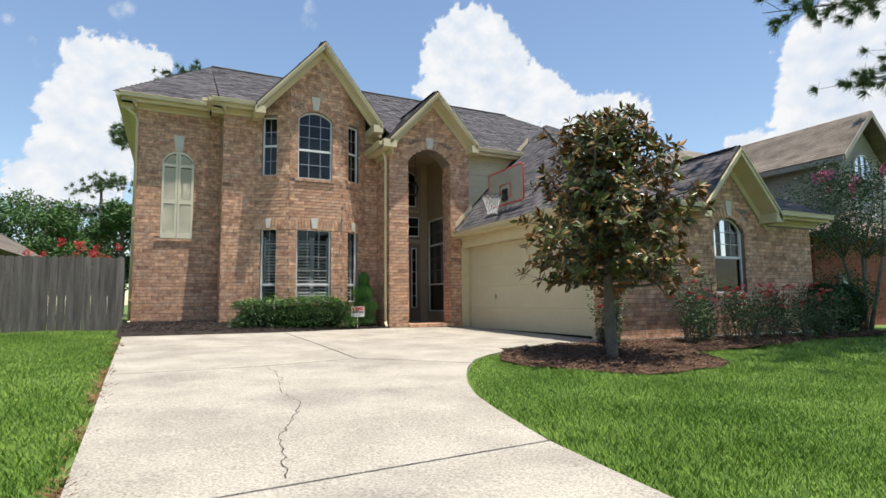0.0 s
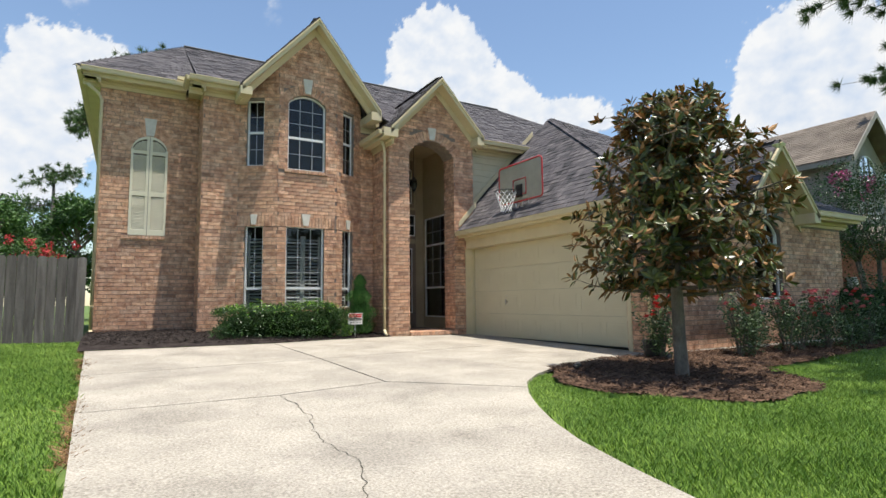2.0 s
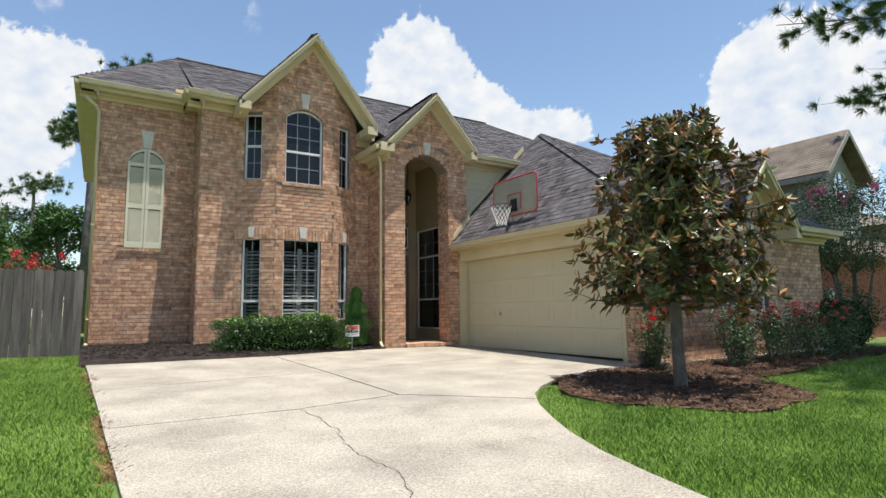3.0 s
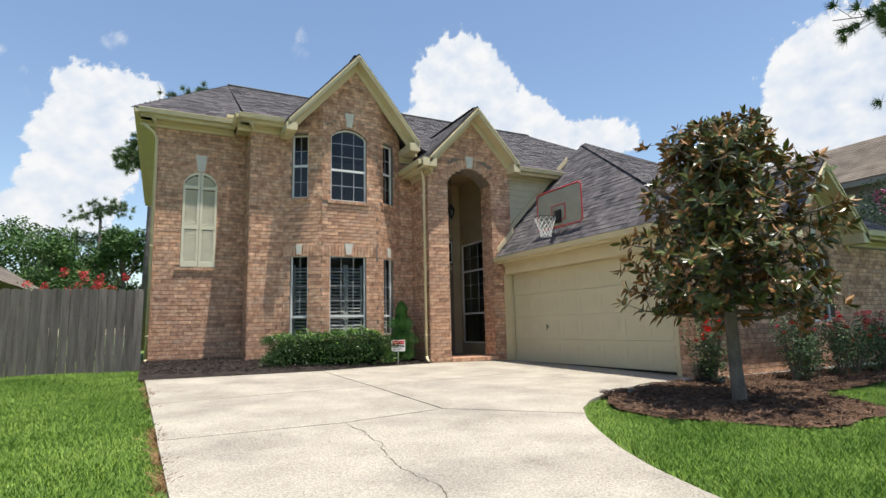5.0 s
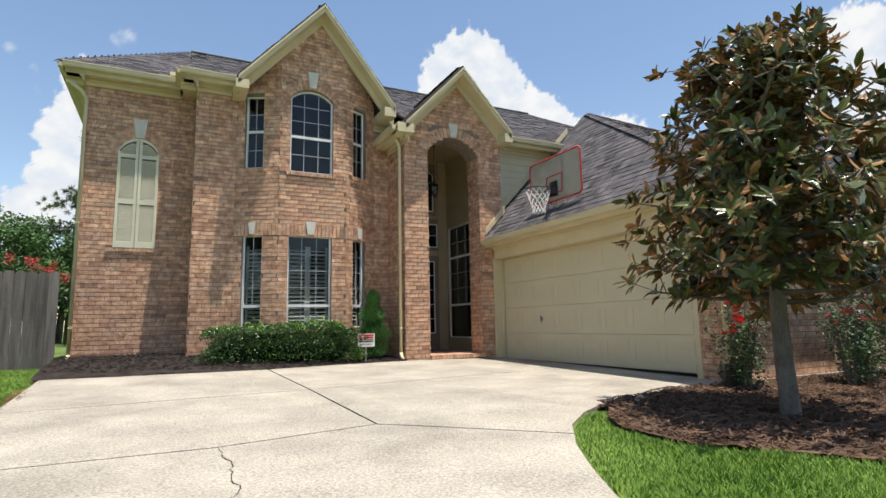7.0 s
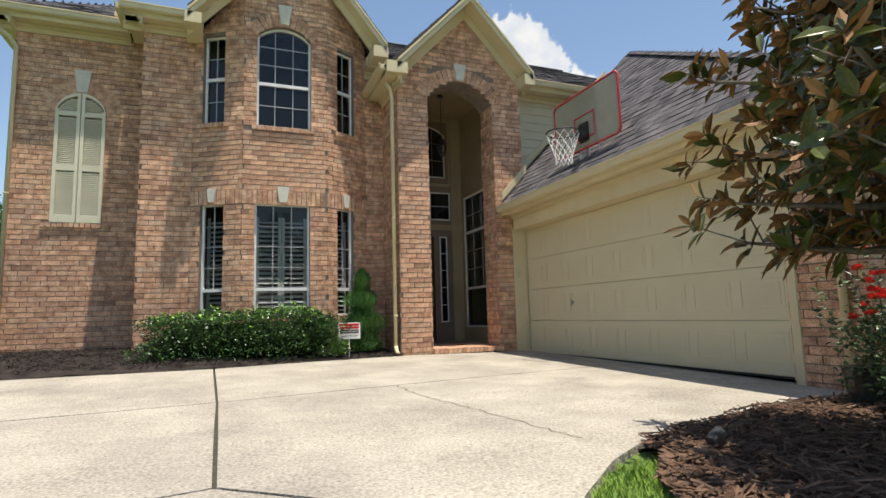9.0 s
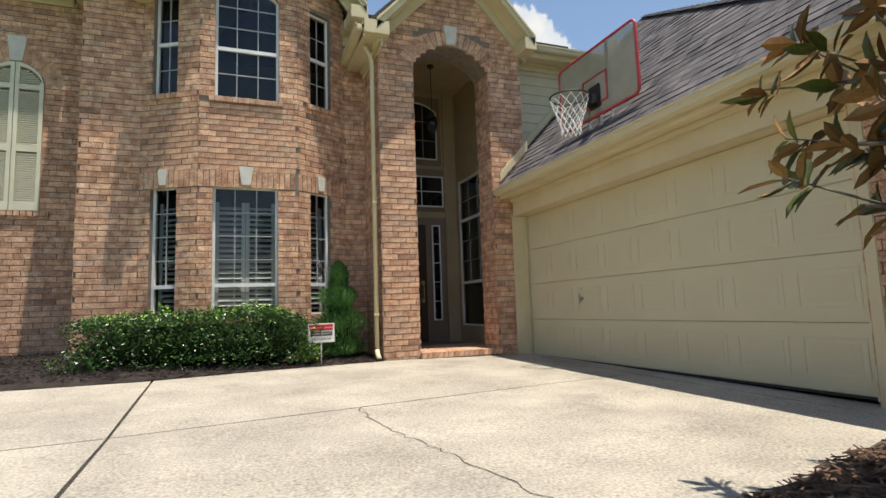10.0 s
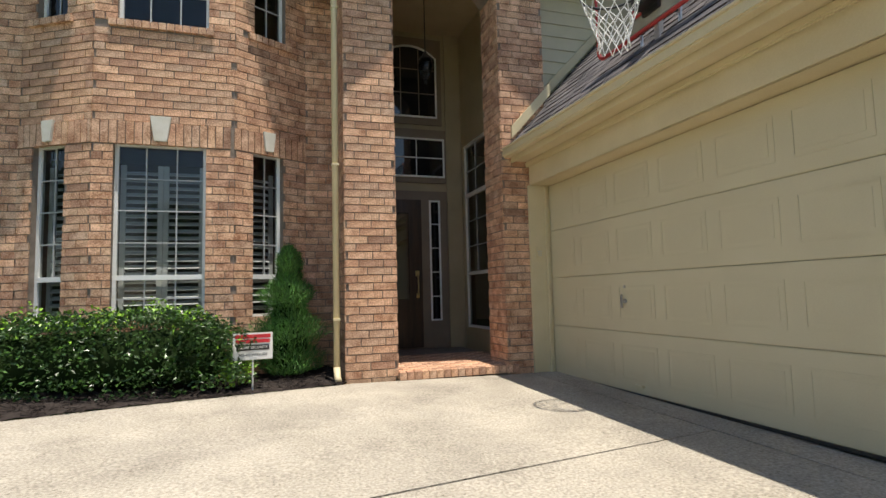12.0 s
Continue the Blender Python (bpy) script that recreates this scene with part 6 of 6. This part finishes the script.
for i, (x, y) in enumerate(((-2.55, -6.25), (-0.75, -6.2))):
    lampb = thing("path_light", (x, y, ground_z(x, y) + 0.02), "small black ground spotlight in the mulch", "garden light", "garden lights")
    part("stake", Shape().tube([(0, 0, -0.03), (0, 0, 0.05)], 0.012, 6), M_BLACK, lampb)
    part("head", Shape().tube([(-0.05, 0, 0.05), (0.03, 0, 0.09)], [0.03, 0.038], 10), M_BLACK, lampb)

# ---------- yard sign ----------
sg = thing("yard_sign", (-3.20, -0.20, ground_z(-3.2, -0.2)), "small white security sign with a red band on a stake", "sign")
sg.rotation_euler = (0, 0, radians(8))
part("stake", Shape().tube([(0, 0.006, -0.05), (0, 0.006, 0.34)], 0.008, 6), M_SIGN, sg)
part("board", Shape().box(-0.175, 0.175, -0.006, 0.0, 0.30, 0.545), M_SIGN, sg, "white sign board", 0.002)
part("red_band", Shape().prism([(-0.155, -0.010, 0.495), (0.155, -0.010, 0.495), (0.155, -0.010, 0.53), (-0.155, -0.010, 0.53)], (0, 0.003, 0)), M_SIGNRED, sg, "red band")
part("name_bar", Shape().box(-0.15, 0.15, -0.009, -0.006, 0.452, 0.485), M_SIGNRED, sg, "plain dark red name bar")
part("black_band", Shape().box(-0.145, 0.145, -0.009, -0.006, 0.385, 0.437), M_SIGNBLACK, sg, "black band with white words")


def words(text, size, at, material, parent, label):
    cu = bpy.data.curves.new("words", "FONT")
    cu.body, cu.size, cu.align_x, cu.extrude = text, size, "CENTER", 0.0008
    ob = bpy.data.objects.new("words", cu)
    scene.collection.objects.link(ob)
    me = bpy.data.meshes.new_from_object(ob.evaluated_get(bpy.context.evaluated_depsgraph_get()))
    bpy.data.objects.remove(ob)
    me.materials.append(material)
    w = new("lettering", me)
    w.parent, w.location, w.rotation_euler = parent, at, (radians(90), 0, 0)
    tagged(w, label)


words("HOME SECURITY", 0.034, (0, -0.0105, 0.400), M_SIGN, sg, "white lettering HOME SECURITY")
words("800-411-WIRELESS", 0.032, (0, -0.0075, 0.335), M_SIGNBLACK, sg, "black lettering 800-411-WIRELESS")

# ---------- neighbours ----------


def hip_roof(x0, x1, y0, y1, z, top, material, along="x"):
    sh = Shape()
    cx, cy = (x0 + x1) / 2, (y0 + y1) / 2
    if along == "x":
        h = (y1 - y0) / 2
        a, b = (x0 + h * 0.8, cy, top), (x1 - h * 0.8, cy, top)
    else:
        h = (x1 - x0) / 2
        a, b = (cx, y0 + h * 0.8, top), (cx, y1 - h * 0.8, top)
    sh.v = [(x0, y0, z), (x1, y0, z), (x1, y1, z), (x0, y1, z), a, b]
    sh.f = [(0, 1, 5, 4), (1, 2, 5), (2, 3, 4, 5), (3, 0, 4), (0, 3, 2, 1)] if along == "x" else [(0, 1, 4), (1, 2, 5, 4), (2, 3, 5), (3, 0, 4, 5), (0, 3, 2, 1)]
    return sh


def courses(parent, p00, p10, p11, p01, n, material, name="shingle_layer"):
    """Thin overlapping rows on a roof or a sided wall."""
    a, b, c, d = (Vector(p) for p in (p00, p10, p11, p01))
    nn = (b - a).cross(d - a).normalized()
    sh = Shape()
    for i in range(n):
        t0, t1 = i / n, (i + 1) / n
        q0, q1, q2, q3 = a.lerp(d, t0), b.lerp(c, t0), b.lerp(c, t1), a.lerp(d, t1)
        sh.hexa([q0, q1, q2, q3, q0 + nn * 0.014, q1 + nn * 0.014, q2 + nn * 0.006, q3 + nn * 0.006])
    ob = part(name, sh, material, None)
    tagged(ob, kind="stuff")
    return under(ob, parent)


nb = thing("neighbour_house", (14, 2, -0.3), "two-storey neighbour house with grey siding, red brick and brown roof", "house")
U_ = lambda nm, sh, m, lab="", bev=0.0: under(part(nm, sh, m, None, lab, bev), nb)
U_("brick_wall", Shape().box(9.7, 20, -3.45, 9, -0.4, 2.55), M_RED, "red brick lower wall")
U_("upper_wall", Shape().box(11.4, 14.0, -3.40, 4, 2.55, 5.1), M_GREY, "grey lap siding")
U_("rear_wall", Shape().box(10.2, 20, 0.0, 9, 2.55, 5.0), M_GREY)
U_("gable_wall", Shape().prism([(11.4, -3.40, 5.1), (14.0, -3.40, 5.1), (12.7, -3.40, 6.35)], (0, 0.2, 0)), M_GREY)
U_("roof", hip_roof(9.8, 20.6, -0.4, 9.6, 5.0, 7.7, M_SHINGLE_OLD), M_SHINGLE_OLD, "brown weathered shingle roof")
rf = Shape()
rf.hexa([(11.0, -3.8, 4.95), (12.7, -3.8, 6.55), (12.7, 5, 6.55), (11.0, 5, 4.95), (11.0, -3.8, 5.05), (12.7, -3.8, 6.66), (12.7, 5, 6.66), (11.0, 5, 5.05)])
rf.hexa([(14.4, -3.8, 4.95), (12.7, -3.8, 6.55), (12.7, 5, 6.55), (14.4, 5, 4.95), (14.4, -3.8, 5.05), (12.7, -3.8, 6.66), (12.7, 5, 6.66), (14.4, 5, 5.05)])
U_("gable_roof", rf, M_SHINGLE_OLD, "brown weathered shingle gable roof")
courses(nb, (11.0, 5, 5.06), (11.0, -3.8, 5.06), (12.7, -3.8, 6.67), (12.7, 5, 6.67), 22, M_SHINGLE_OLD)
courses(nb, (11.39, 0, 2.6), (11.39, -3.4, 2.6), (11.39, -3.4, 5.0), (11.39, 0, 5.0), 14, M_GREY, "siding_layer")
courses(nb, (11.4, -3.41, 2.6), (14.0, -3.41, 2.6), (14.0, -3.41, 5.1), (11.4, -3.41, 5.1), 14, M_GREY, "siding_layer")
U_("lower_roof", Shape().prism([(9.3, -3.9, 2.5), (9.3, -3.9, 2.6), (11.4, -3.42, 3.1), (20, -3.42, 3.1), (20, -3.9, 2.5)], (0, 0.4, 0)), M_SHINGLE_OLD)
U_("side_roof", Shape().hexa([(9.3, -3.9, 2.5), (11.4, -3.9, 3.2), (11.4, 0, 3.2), (9.3, 0, 2.5), (9.3, -3.9, 2.6), (11.4, -3.9, 3.3), (11.4, 0, 3.3), (9.3, 0, 2.6)]), M_SHINGLE_OLD)
for a, b in (((11.0, 4.98), (12.7, 6.58)), ((14.4, 4.98), (12.7, 6.58))):
    U_("bargeboard", Shape().prism([(a[0], -3.84, a[1] - 0.12), (b[0], -3.84, b[1] - 0.12), (b[0], -3.84, b[1] + 0.08), (a[0], -3.84, a[1] + 0.08)], (0, 0.03, 0)), M_GREY)
U_("eave", Shape().box(10.95, 11.05, -3.8, 0.0, 4.86, 5.0), M_GREY)
fb = Face((11.4, -3.42), (14.0, -3.42), 0, 6)
win = window("window", fb, (0.75, 1.85, 3.3, 5.3, 0.45), 3, 4, 4.5, "white arched window with small panes", inset=-0.05)
del win["kind"], win["category"]
win.parent = nb
win.matrix_parent_inverse = Matrix.Translation(nb.location).inverted()
lay = Face((9.7, 2.0), (9.7, -3.45), -0.3, 2.5)
lay2 = Face((9.7, -3.45), (16.0, -3.45), -0.3, 2.5)
for f_ in (lay, lay2):
    sh = Shape()
    for c in range(34):
        s = -0.1 * (c % 2)
        while s < f_.len:
            a, b = max(0, s), min(f_.len, s + 0.19)
            if b - a > 0.03:
                brick_box(sh, f_, a, b, f_.z0 + c * 0.08, f_.z0 + c * 0.08 + 0.068, 0.0, 0.012)
            s += 0.2
    tagged(under(part("bricks", sh, M_RED, None), nb), kind="stuff")
mb = thing("meter_box", (10.9, -3.50, 1.0), "grey electric meter box on the red brick wall", "meter box")
part("box", Shape().box(-0.15, 0.15, -0.14, 0.0, 0.0, 0.42), M_BOX, mb, "", 0.01)
part("dial", Shape().tube([(0, -0.14, 0.28), (0, -0.2, 0.28)], 0.09, 14), M_BOX, mb, "round glass dial")
nl = thing("neighbour_house", (-17, 11, 0), "low neighbour house with a brown shingle roof behind the fence", "house")
under(part("wall", Shape().box(-22, -12.4, 6.5, 16, -0.1, 2.35), M_GREY, None), nl)
under(part("roof", hip_roof(-22.6, -11.6, 5.9, 16.6, 2.3, 5.2, M_SHINGLE_OLD), M_SHINGLE_OLD, None, "brown shingle hip roof"), nl)
courses(nl, (-11.6, 5.9, 2.31), (-11.6, 16.6, 2.31), (-15.8, 11.3, 5.21), (-15.9, 11.2, 5.21), 22, M_SHINGLE_OLD)
courses(nl, (-22.6, 5.9, 2.31), (-11.6, 5.9, 2.31), (-15.9, 11.2, 5.21), (-18.3, 11.2, 5.21), 22, M_SHINGLE_OLD)
fr2 = thing("far_house", (26, 4, -0.3), "far house with a brown roof beyond the neighbour", "house")
under(part("wall", Shape().box(23, 32, -1.5, 10, -0.4, 4.6), M_GREY, None), fr2)
under(part("roof", hip_roof(22.4, 32.6, -2.1, 10.6, 4.6, 7.0, M_SHINGLE_OLD), M_SHINGLE_OLD, None, "brown shingle roof"), fr2)

# ---------- trees beyond ----------


def tree(name, at, h, spread, material, label, seed, n, leaf, base=0.35):
    r = np.random.default_rng(seed)
    t = thing(name, at, label, "tree")
    tr = Shape().tube([(0, 0, -0.1), (0.1, 0, h * 0.3), (0, 0.1, h * 0.6), (0.1, 0, h * 0.9)], [h * 0.03, h * 0.022, h * 0.014, 0.02], 8)
    pts = []
    for i in range(34):
        z = h * (base + (1 - base) * r.uniform(0, 0.95))
        k = (z / h - base) / (1 - base)
        a = r.uniform(0, 6.28)
        e = Vector((math.cos(a), math.sin(a), 0)) * spread * (0.4 + 1.1 * k - 1.25 * k * k) * r.uniform(0.5, 1.15) + Vector((0, 0, z))
        tr.tube([(0, 0, z * 0.75), tuple(e)], [h * 0.008, 0.02], 5)
        pts.append(np.array(e) + in_ball(r, n // 34, 0.25) * spread * r.uniform(0.22, 0.36) * np.array((1, 1, 0.75)))
    part("trunk", tr, M_BARK, t, "", 0, True)
    v, f = simple_leaves(np.concatenate(pts), r, leaf, leaf * 0.6)
    raw("crown", v, f, material, t, "", "stuff")


for i, (x, y, h, s) in enumerate(((-17.5, 20, 6.6, 3.2), (-14.2, 23, 6.9, 3.2), (-11.6, 24, 6.4, 3.0), (-20.5, 24, 7.0, 3.4), (-9.6, 19.5, 6.2, 2.0), (-23, 20, 6.5, 3), (-12.8, 18.5, 5.0, 2.4))):
    tree("broadleaf_tree", (x, y, 0), h, s, M_TREELEAF, "leafy green tree behind the fence", 60 + i, 9000, 0.17, 0.25)
for i, (x, y, h, s) in enumerate(((24, 14, 8, 4), (30, 6, 7, 4), (34, 16, 9, 5))):
    tree("broadleaf_tree", (x, y, 0), h, s, M_TREELEAF, "leafy green tree beyond the neighbour house", 80 + i, 6000, 0.25, 0.25)

# unseen trees in front and to the left, added to darken the window reflections
for i, (x, y, h, s) in enumerate(((-30, -30, 9, 4.5), (-20, -38, 10, 5), (-10, -42, 9, 5), (0, -40, 10, 5), (10, -42, 9, 5), (22, -38, 10, 5), (-32, -16, 9, 4.5), (-30, -4, 8, 4.5), (-19, -6, 8, 3.6), (-20, 1, 7.5, 3.4), (-19, -13, 8, 3.6))):
    tree("broadleaf_tree", (x, y, -0.3), h, s, M_TREELEAF, "leafy green tree out of view, added for window reflections", 90 + i, 3500, 0.4, 0.15)


def needles(centers, dirs, r, per, length, width):
    C = np.repeat(np.asarray(centers, float), per, axis=0)
    D = np.repeat(np.asarray(dirs, float), per, axis=0) * 0.7 + r.normal(size=(len(C), 3)) * 0.6
    D /= np.linalg.norm(D, axis=1, keepdims=True)
    s = np.cross(D, r.normal(size=(len(C), 3)))
    s /= np.linalg.norm(s, axis=1, keepdims=True)
    ln = length * r.uniform(0.7, 1.2, (len(C), 1))
    v = np.stack([C - s * width, C + s * width, C + D * ln], 1).reshape(-1, 3)
    k = np.arange(len(C)) * 3
    return v, np.stack([k, k + 1, k + 2], 1).tolist()


def pine(at, h, limbs_at, label, seed, tufts=34, per=40, length=0.16, width=0.0022, spread=0.5):
    """A pine: straight trunk, limbs to given places (relative), and tufts of needles along them."""
    r = np.random.default_rng(seed)
    t = thing("pine_tree", at, label, "tree")
    part("trunk", Shape().tube([(0, 0, -0.1), (0.05, 0, h * 0.5), (0, 0, h)], [h * 0.02 + 0.05, h * 0.014 + 0.04, 0.04], 8), M_BARK, t, "", 0, True)
    st, C, D = Shape(), [], []
    for e in limbs_at:
        e = Vector(e)
        b = Vector((0, 0, min(h * 0.97, e.z + 0.25)))
        m = b.lerp(e, 0.55) + Vector((0, 0, 0.12))
        st.tube([b, m, e], [0.05, 0.03, 0.008], 6)
        for i in range(tufts):
            k = 0.45 + 0.55 * r.uniform()
            p = m.lerp(e, (k - 0.45) / 0.55) + Vector(r.normal(size=3) * spread * np.array((1, 1, 0.45)) * (0.35 + 0.5 * (1 - abs(k - 0.8))))
            q = m.lerp(e, max(0, (k - 0.5) / 0.55))
            st.tube([tuple(q), tuple(p)], [0.008, 0.004], 4)
            C.append(p), D.append((p - q).normalized() + (e - b).normalized() * 0.6)
    tagged(part("branches", st, M_BARK, t, "", 0, True), kind="stuff")
    v, f = needles(C, D, r, per, length, width)
    raw("needles", v, f, M_PINE, t, "", "stuff")


pine((11.5, -10.5, ground_z(10, -10.5)), 12.0, [(-3.9, 5.0, 6.35), (-3.2, 4.1, 7.0), (-7.2, 4.7, 7.35), (-6.0, 3.5, 8.0)], "tall pine with long needles leaning over the front lawn", 5, 46, 110, 0.24, 0.008, 0.40)
# out-of-view pine added for shade; its broad needles thicken the cast shadow
pine((14.0, -9.0, ground_z(10, -9)), 13.0, [(-13.0, -1.0, 10.8), (-11.5, 0.6, 10.4), (-10.0, -1.2, 10.6), (-9.0, 0.8, 10.9), (-7.5, -0.8, 10.4), (-6.5, 0.9, 10.6), (-5.0, -0.6, 10.8), (-12.4, -0.2, 11.6), (-8.2, 0.0, 11.8), (-3.5, 0.8, 10.8), (-10.6, 0.2, 11.3), (-9.0, 2.4, 10.6), (-7.0, 2.8, 10.9), (-5.0, 2.2, 10.5), (-3.0, 2.6, 10.7), (-11.0, 2.2, 11.0), (-10.6, -2.2, 10.9), (-8.0, -2.4, 10.5), (-5.5, -2.6, 10.7), (-6.0, 1.6, 11.4), (-9.6, 1.4, 11.5)], "tall pine out of view, added to shade the far lawn", 15, 60, 60, 0.34, 0.026, 0.95)
pine((-8.5, 16.2, 0), 9.6, [(-0.5, 0, 9.3), (-0.9, -0.4, 8.7), (-0.9, -0.5, 8.2), (-0.7, 0.2, 8.9), (-1.0, -0.6, 8.4), (-0.3, 0, 9.6)], "tall pine with a thin crown behind the house", 6, 26, 34, 0.28, 0.02, 0.4)
pine((-6.6, 17.5, 0), 12.6, [(1.2, 0, 12.3), (-1.0, 0, 12.0), (1.7, 0.4, 11.2), (-1.5, 0, 11.0), (0, -0.6, 12.6), (0.5, -1.0, 11.4), (-0.3, 1, 12)], "tall pine with a rounded crown behind the roof", 7, 34, 36, 0.3, 0.02, 0.55)
pine((-10.9, 22, 0), 7.6, [(0.8, 0, 7.4), (-0.8, 0, 7.0), (0.3, 0, 7.6), (1.2, 0, 6.0), (-1, 0, 5.6)], "pale green pine behind the fence", 8, 26, 30, 0.28, 0.02, 0.5)

# ---------- clouds ----------


def cloud(lumps, seed, solid=1.0):
    """A far bank of cumulus: swellings given by azimuth, height and half width in degrees, broken up by fractal noise."""
    far, step = 900.0, 0.14
    q = np.array(lumps)
    a0, a1, e0, e1 = (q[:, 0] - 1.7 * q[:, 2]).min(), (q[:, 0] + 1.7 * q[:, 2]).max(), (q[:, 1] - 1.7 * q[:, 2]).min(), (q[:, 1] + 1.7 * q[:, 2]).max()
    na, ne = int((a1 - a0) / step) + 2, int((e1 - e0) / step) + 2
    V, den, thick = [], [], []
    for j in range(ne):
        el = e0 + j * step
        for i in range(na):
            az = a0 + i * step
            c = math.cos(radians(el))
            d2 = ((q[:, 0] - az) * c) ** 2 + (q[:, 1] - el) ** 2
            body = float(np.exp(-1.1 * d2 / q[:, 2] ** 2).sum())
            n1 = noise.fractal(Vector((az * 0.95, el * 0.95, seed)), 0.62, 2.1, 7)
            n2 = noise.fractal(Vector((az * 0.45, el * 0.6, seed + 9.0)), 0.9, 2.1, 5)
            k = min(1.0, max(0.0, (body - 0.66 + 0.42 * n1) / (0.30 if solid == 1.0 else 1.1)))
            den.append(solid * k * k * (3 - 2 * k))
            # painted light and shade of the cloud, from noise and body
            thick.append(min(1.0, max(0.0, 0.72 + 0.55 * n2 + 0.10 * n1 - 0.12 * max(0.0, body - 1.6))))
            a, e = radians(az), radians(el)
            V.append((-7 + far * math.sin(a) * math.cos(e), -12 + far * math.cos(a) * math.cos(e), 1 + far * math.sin(e)))
    F = [(j * na + i, j * na + i + 1, (j + 1) * na + i + 1, (j + 1) * na + i) for j in range(ne - 1) for i in range(na - 1)]
    F = [f for f in F if max(den[p] for p in f) > 0]
    ob = raw("cloud", V, F, M_CLOUD, None)
    for nm, vals in (("cloud_cover", den), ("cloud_light", thick)):
        at = ob.data.attributes.new(nm, "FLOAT", "POINT")
        at.data.foreach_set("value", vals)
    return tagged(ob, "bright white cumulus cloud in a blue summer sky" if solid == 1.0 else "thin white wisp of cloud in a blue sky", "cloud", "", "structure")


cloud([(29.8, 27.6, 2.5), (27.6, 26.6, 2.1), (31.9, 26.5, 2.0), (26.3, 24.8, 2.1), (29.4, 24.2, 3.9), (32.8, 24.4, 2.3), (26.9, 22.1, 2.6), (34.6, 24.5, 0.7), (31.2, 21.5, 4.0), (34.8, 21.0, 2.8), (37.2, 21.7, 1.6), (38.6, 20.2, 2.1), (24.2, 21.7, 1.0), (33.5, 19.2, 3.4), (39.4, 18.3, 2.5), (42.9, 18.8, 2.0), (45.6, 18.7, 1.9), (47.2, 17.8, 1.2), (43.9, 16.8, 2.5)], 1)
cloud([(-6.4, 21.3, 2.6), (-8.2, 21.4, 1.7), (-3.7, 21.4, 2.2), (-1.6, 22.0, 1.3), (-9.2, 17.3, 1.9), (-7.6, 18.0, 2.7), (-5.0, 18.7, 2.7), (-10.4, 16.6, 0.8), (-6.6, 15.3, 2.2), (-9.1, 15.6, 1.2), (-9.8, 13.6, 1.7), (-8.2, 12.7, 2.4), (-5.7, 13.5, 2.5), (-12.0, 10.0, 2.3), (-9.3, 10.6, 2.9), (-6.0, 10.5, 3.0), (-3.9, 15.2, 2.0)], 2)
cloud([(64.2, 22.0, 4.1), (62.1, 21.4, 2.2), (61.5, 19.0, 2.0), (63.9, 18.0, 4.2), (60.6, 16.9, 1.7), (59.6, 15.4, 1.6), (62.5, 15.1, 3.3), (66.3, 19.2, 4.0), (67.5, 16.2, 4.9), (69.5, 19.9, 5.1), (65.5, 14.0, 3.7), (68.6, 12.9, 4.4), (60.8, 20.1, 0.9)], 3)
cloud([(56.7, 14.0, 1.3), (55.5, 13.9, 1.0), (54.6, 14.2, 0.8), (59.1, 13.8, 1.8), (60.4, 14.0, 1.8)], 4)
cloud([(-5.5, 25.4, 1.2), (-4.4, 25.9, 0.8), (12.1, 27.1, 1.2), (12.4, 28.8, 1.0), (-11.6, 21.7, 0.7), (-13.2, 23.0, 0.9), (-11.1, 19.8, 0.6)], 5, 0.55)
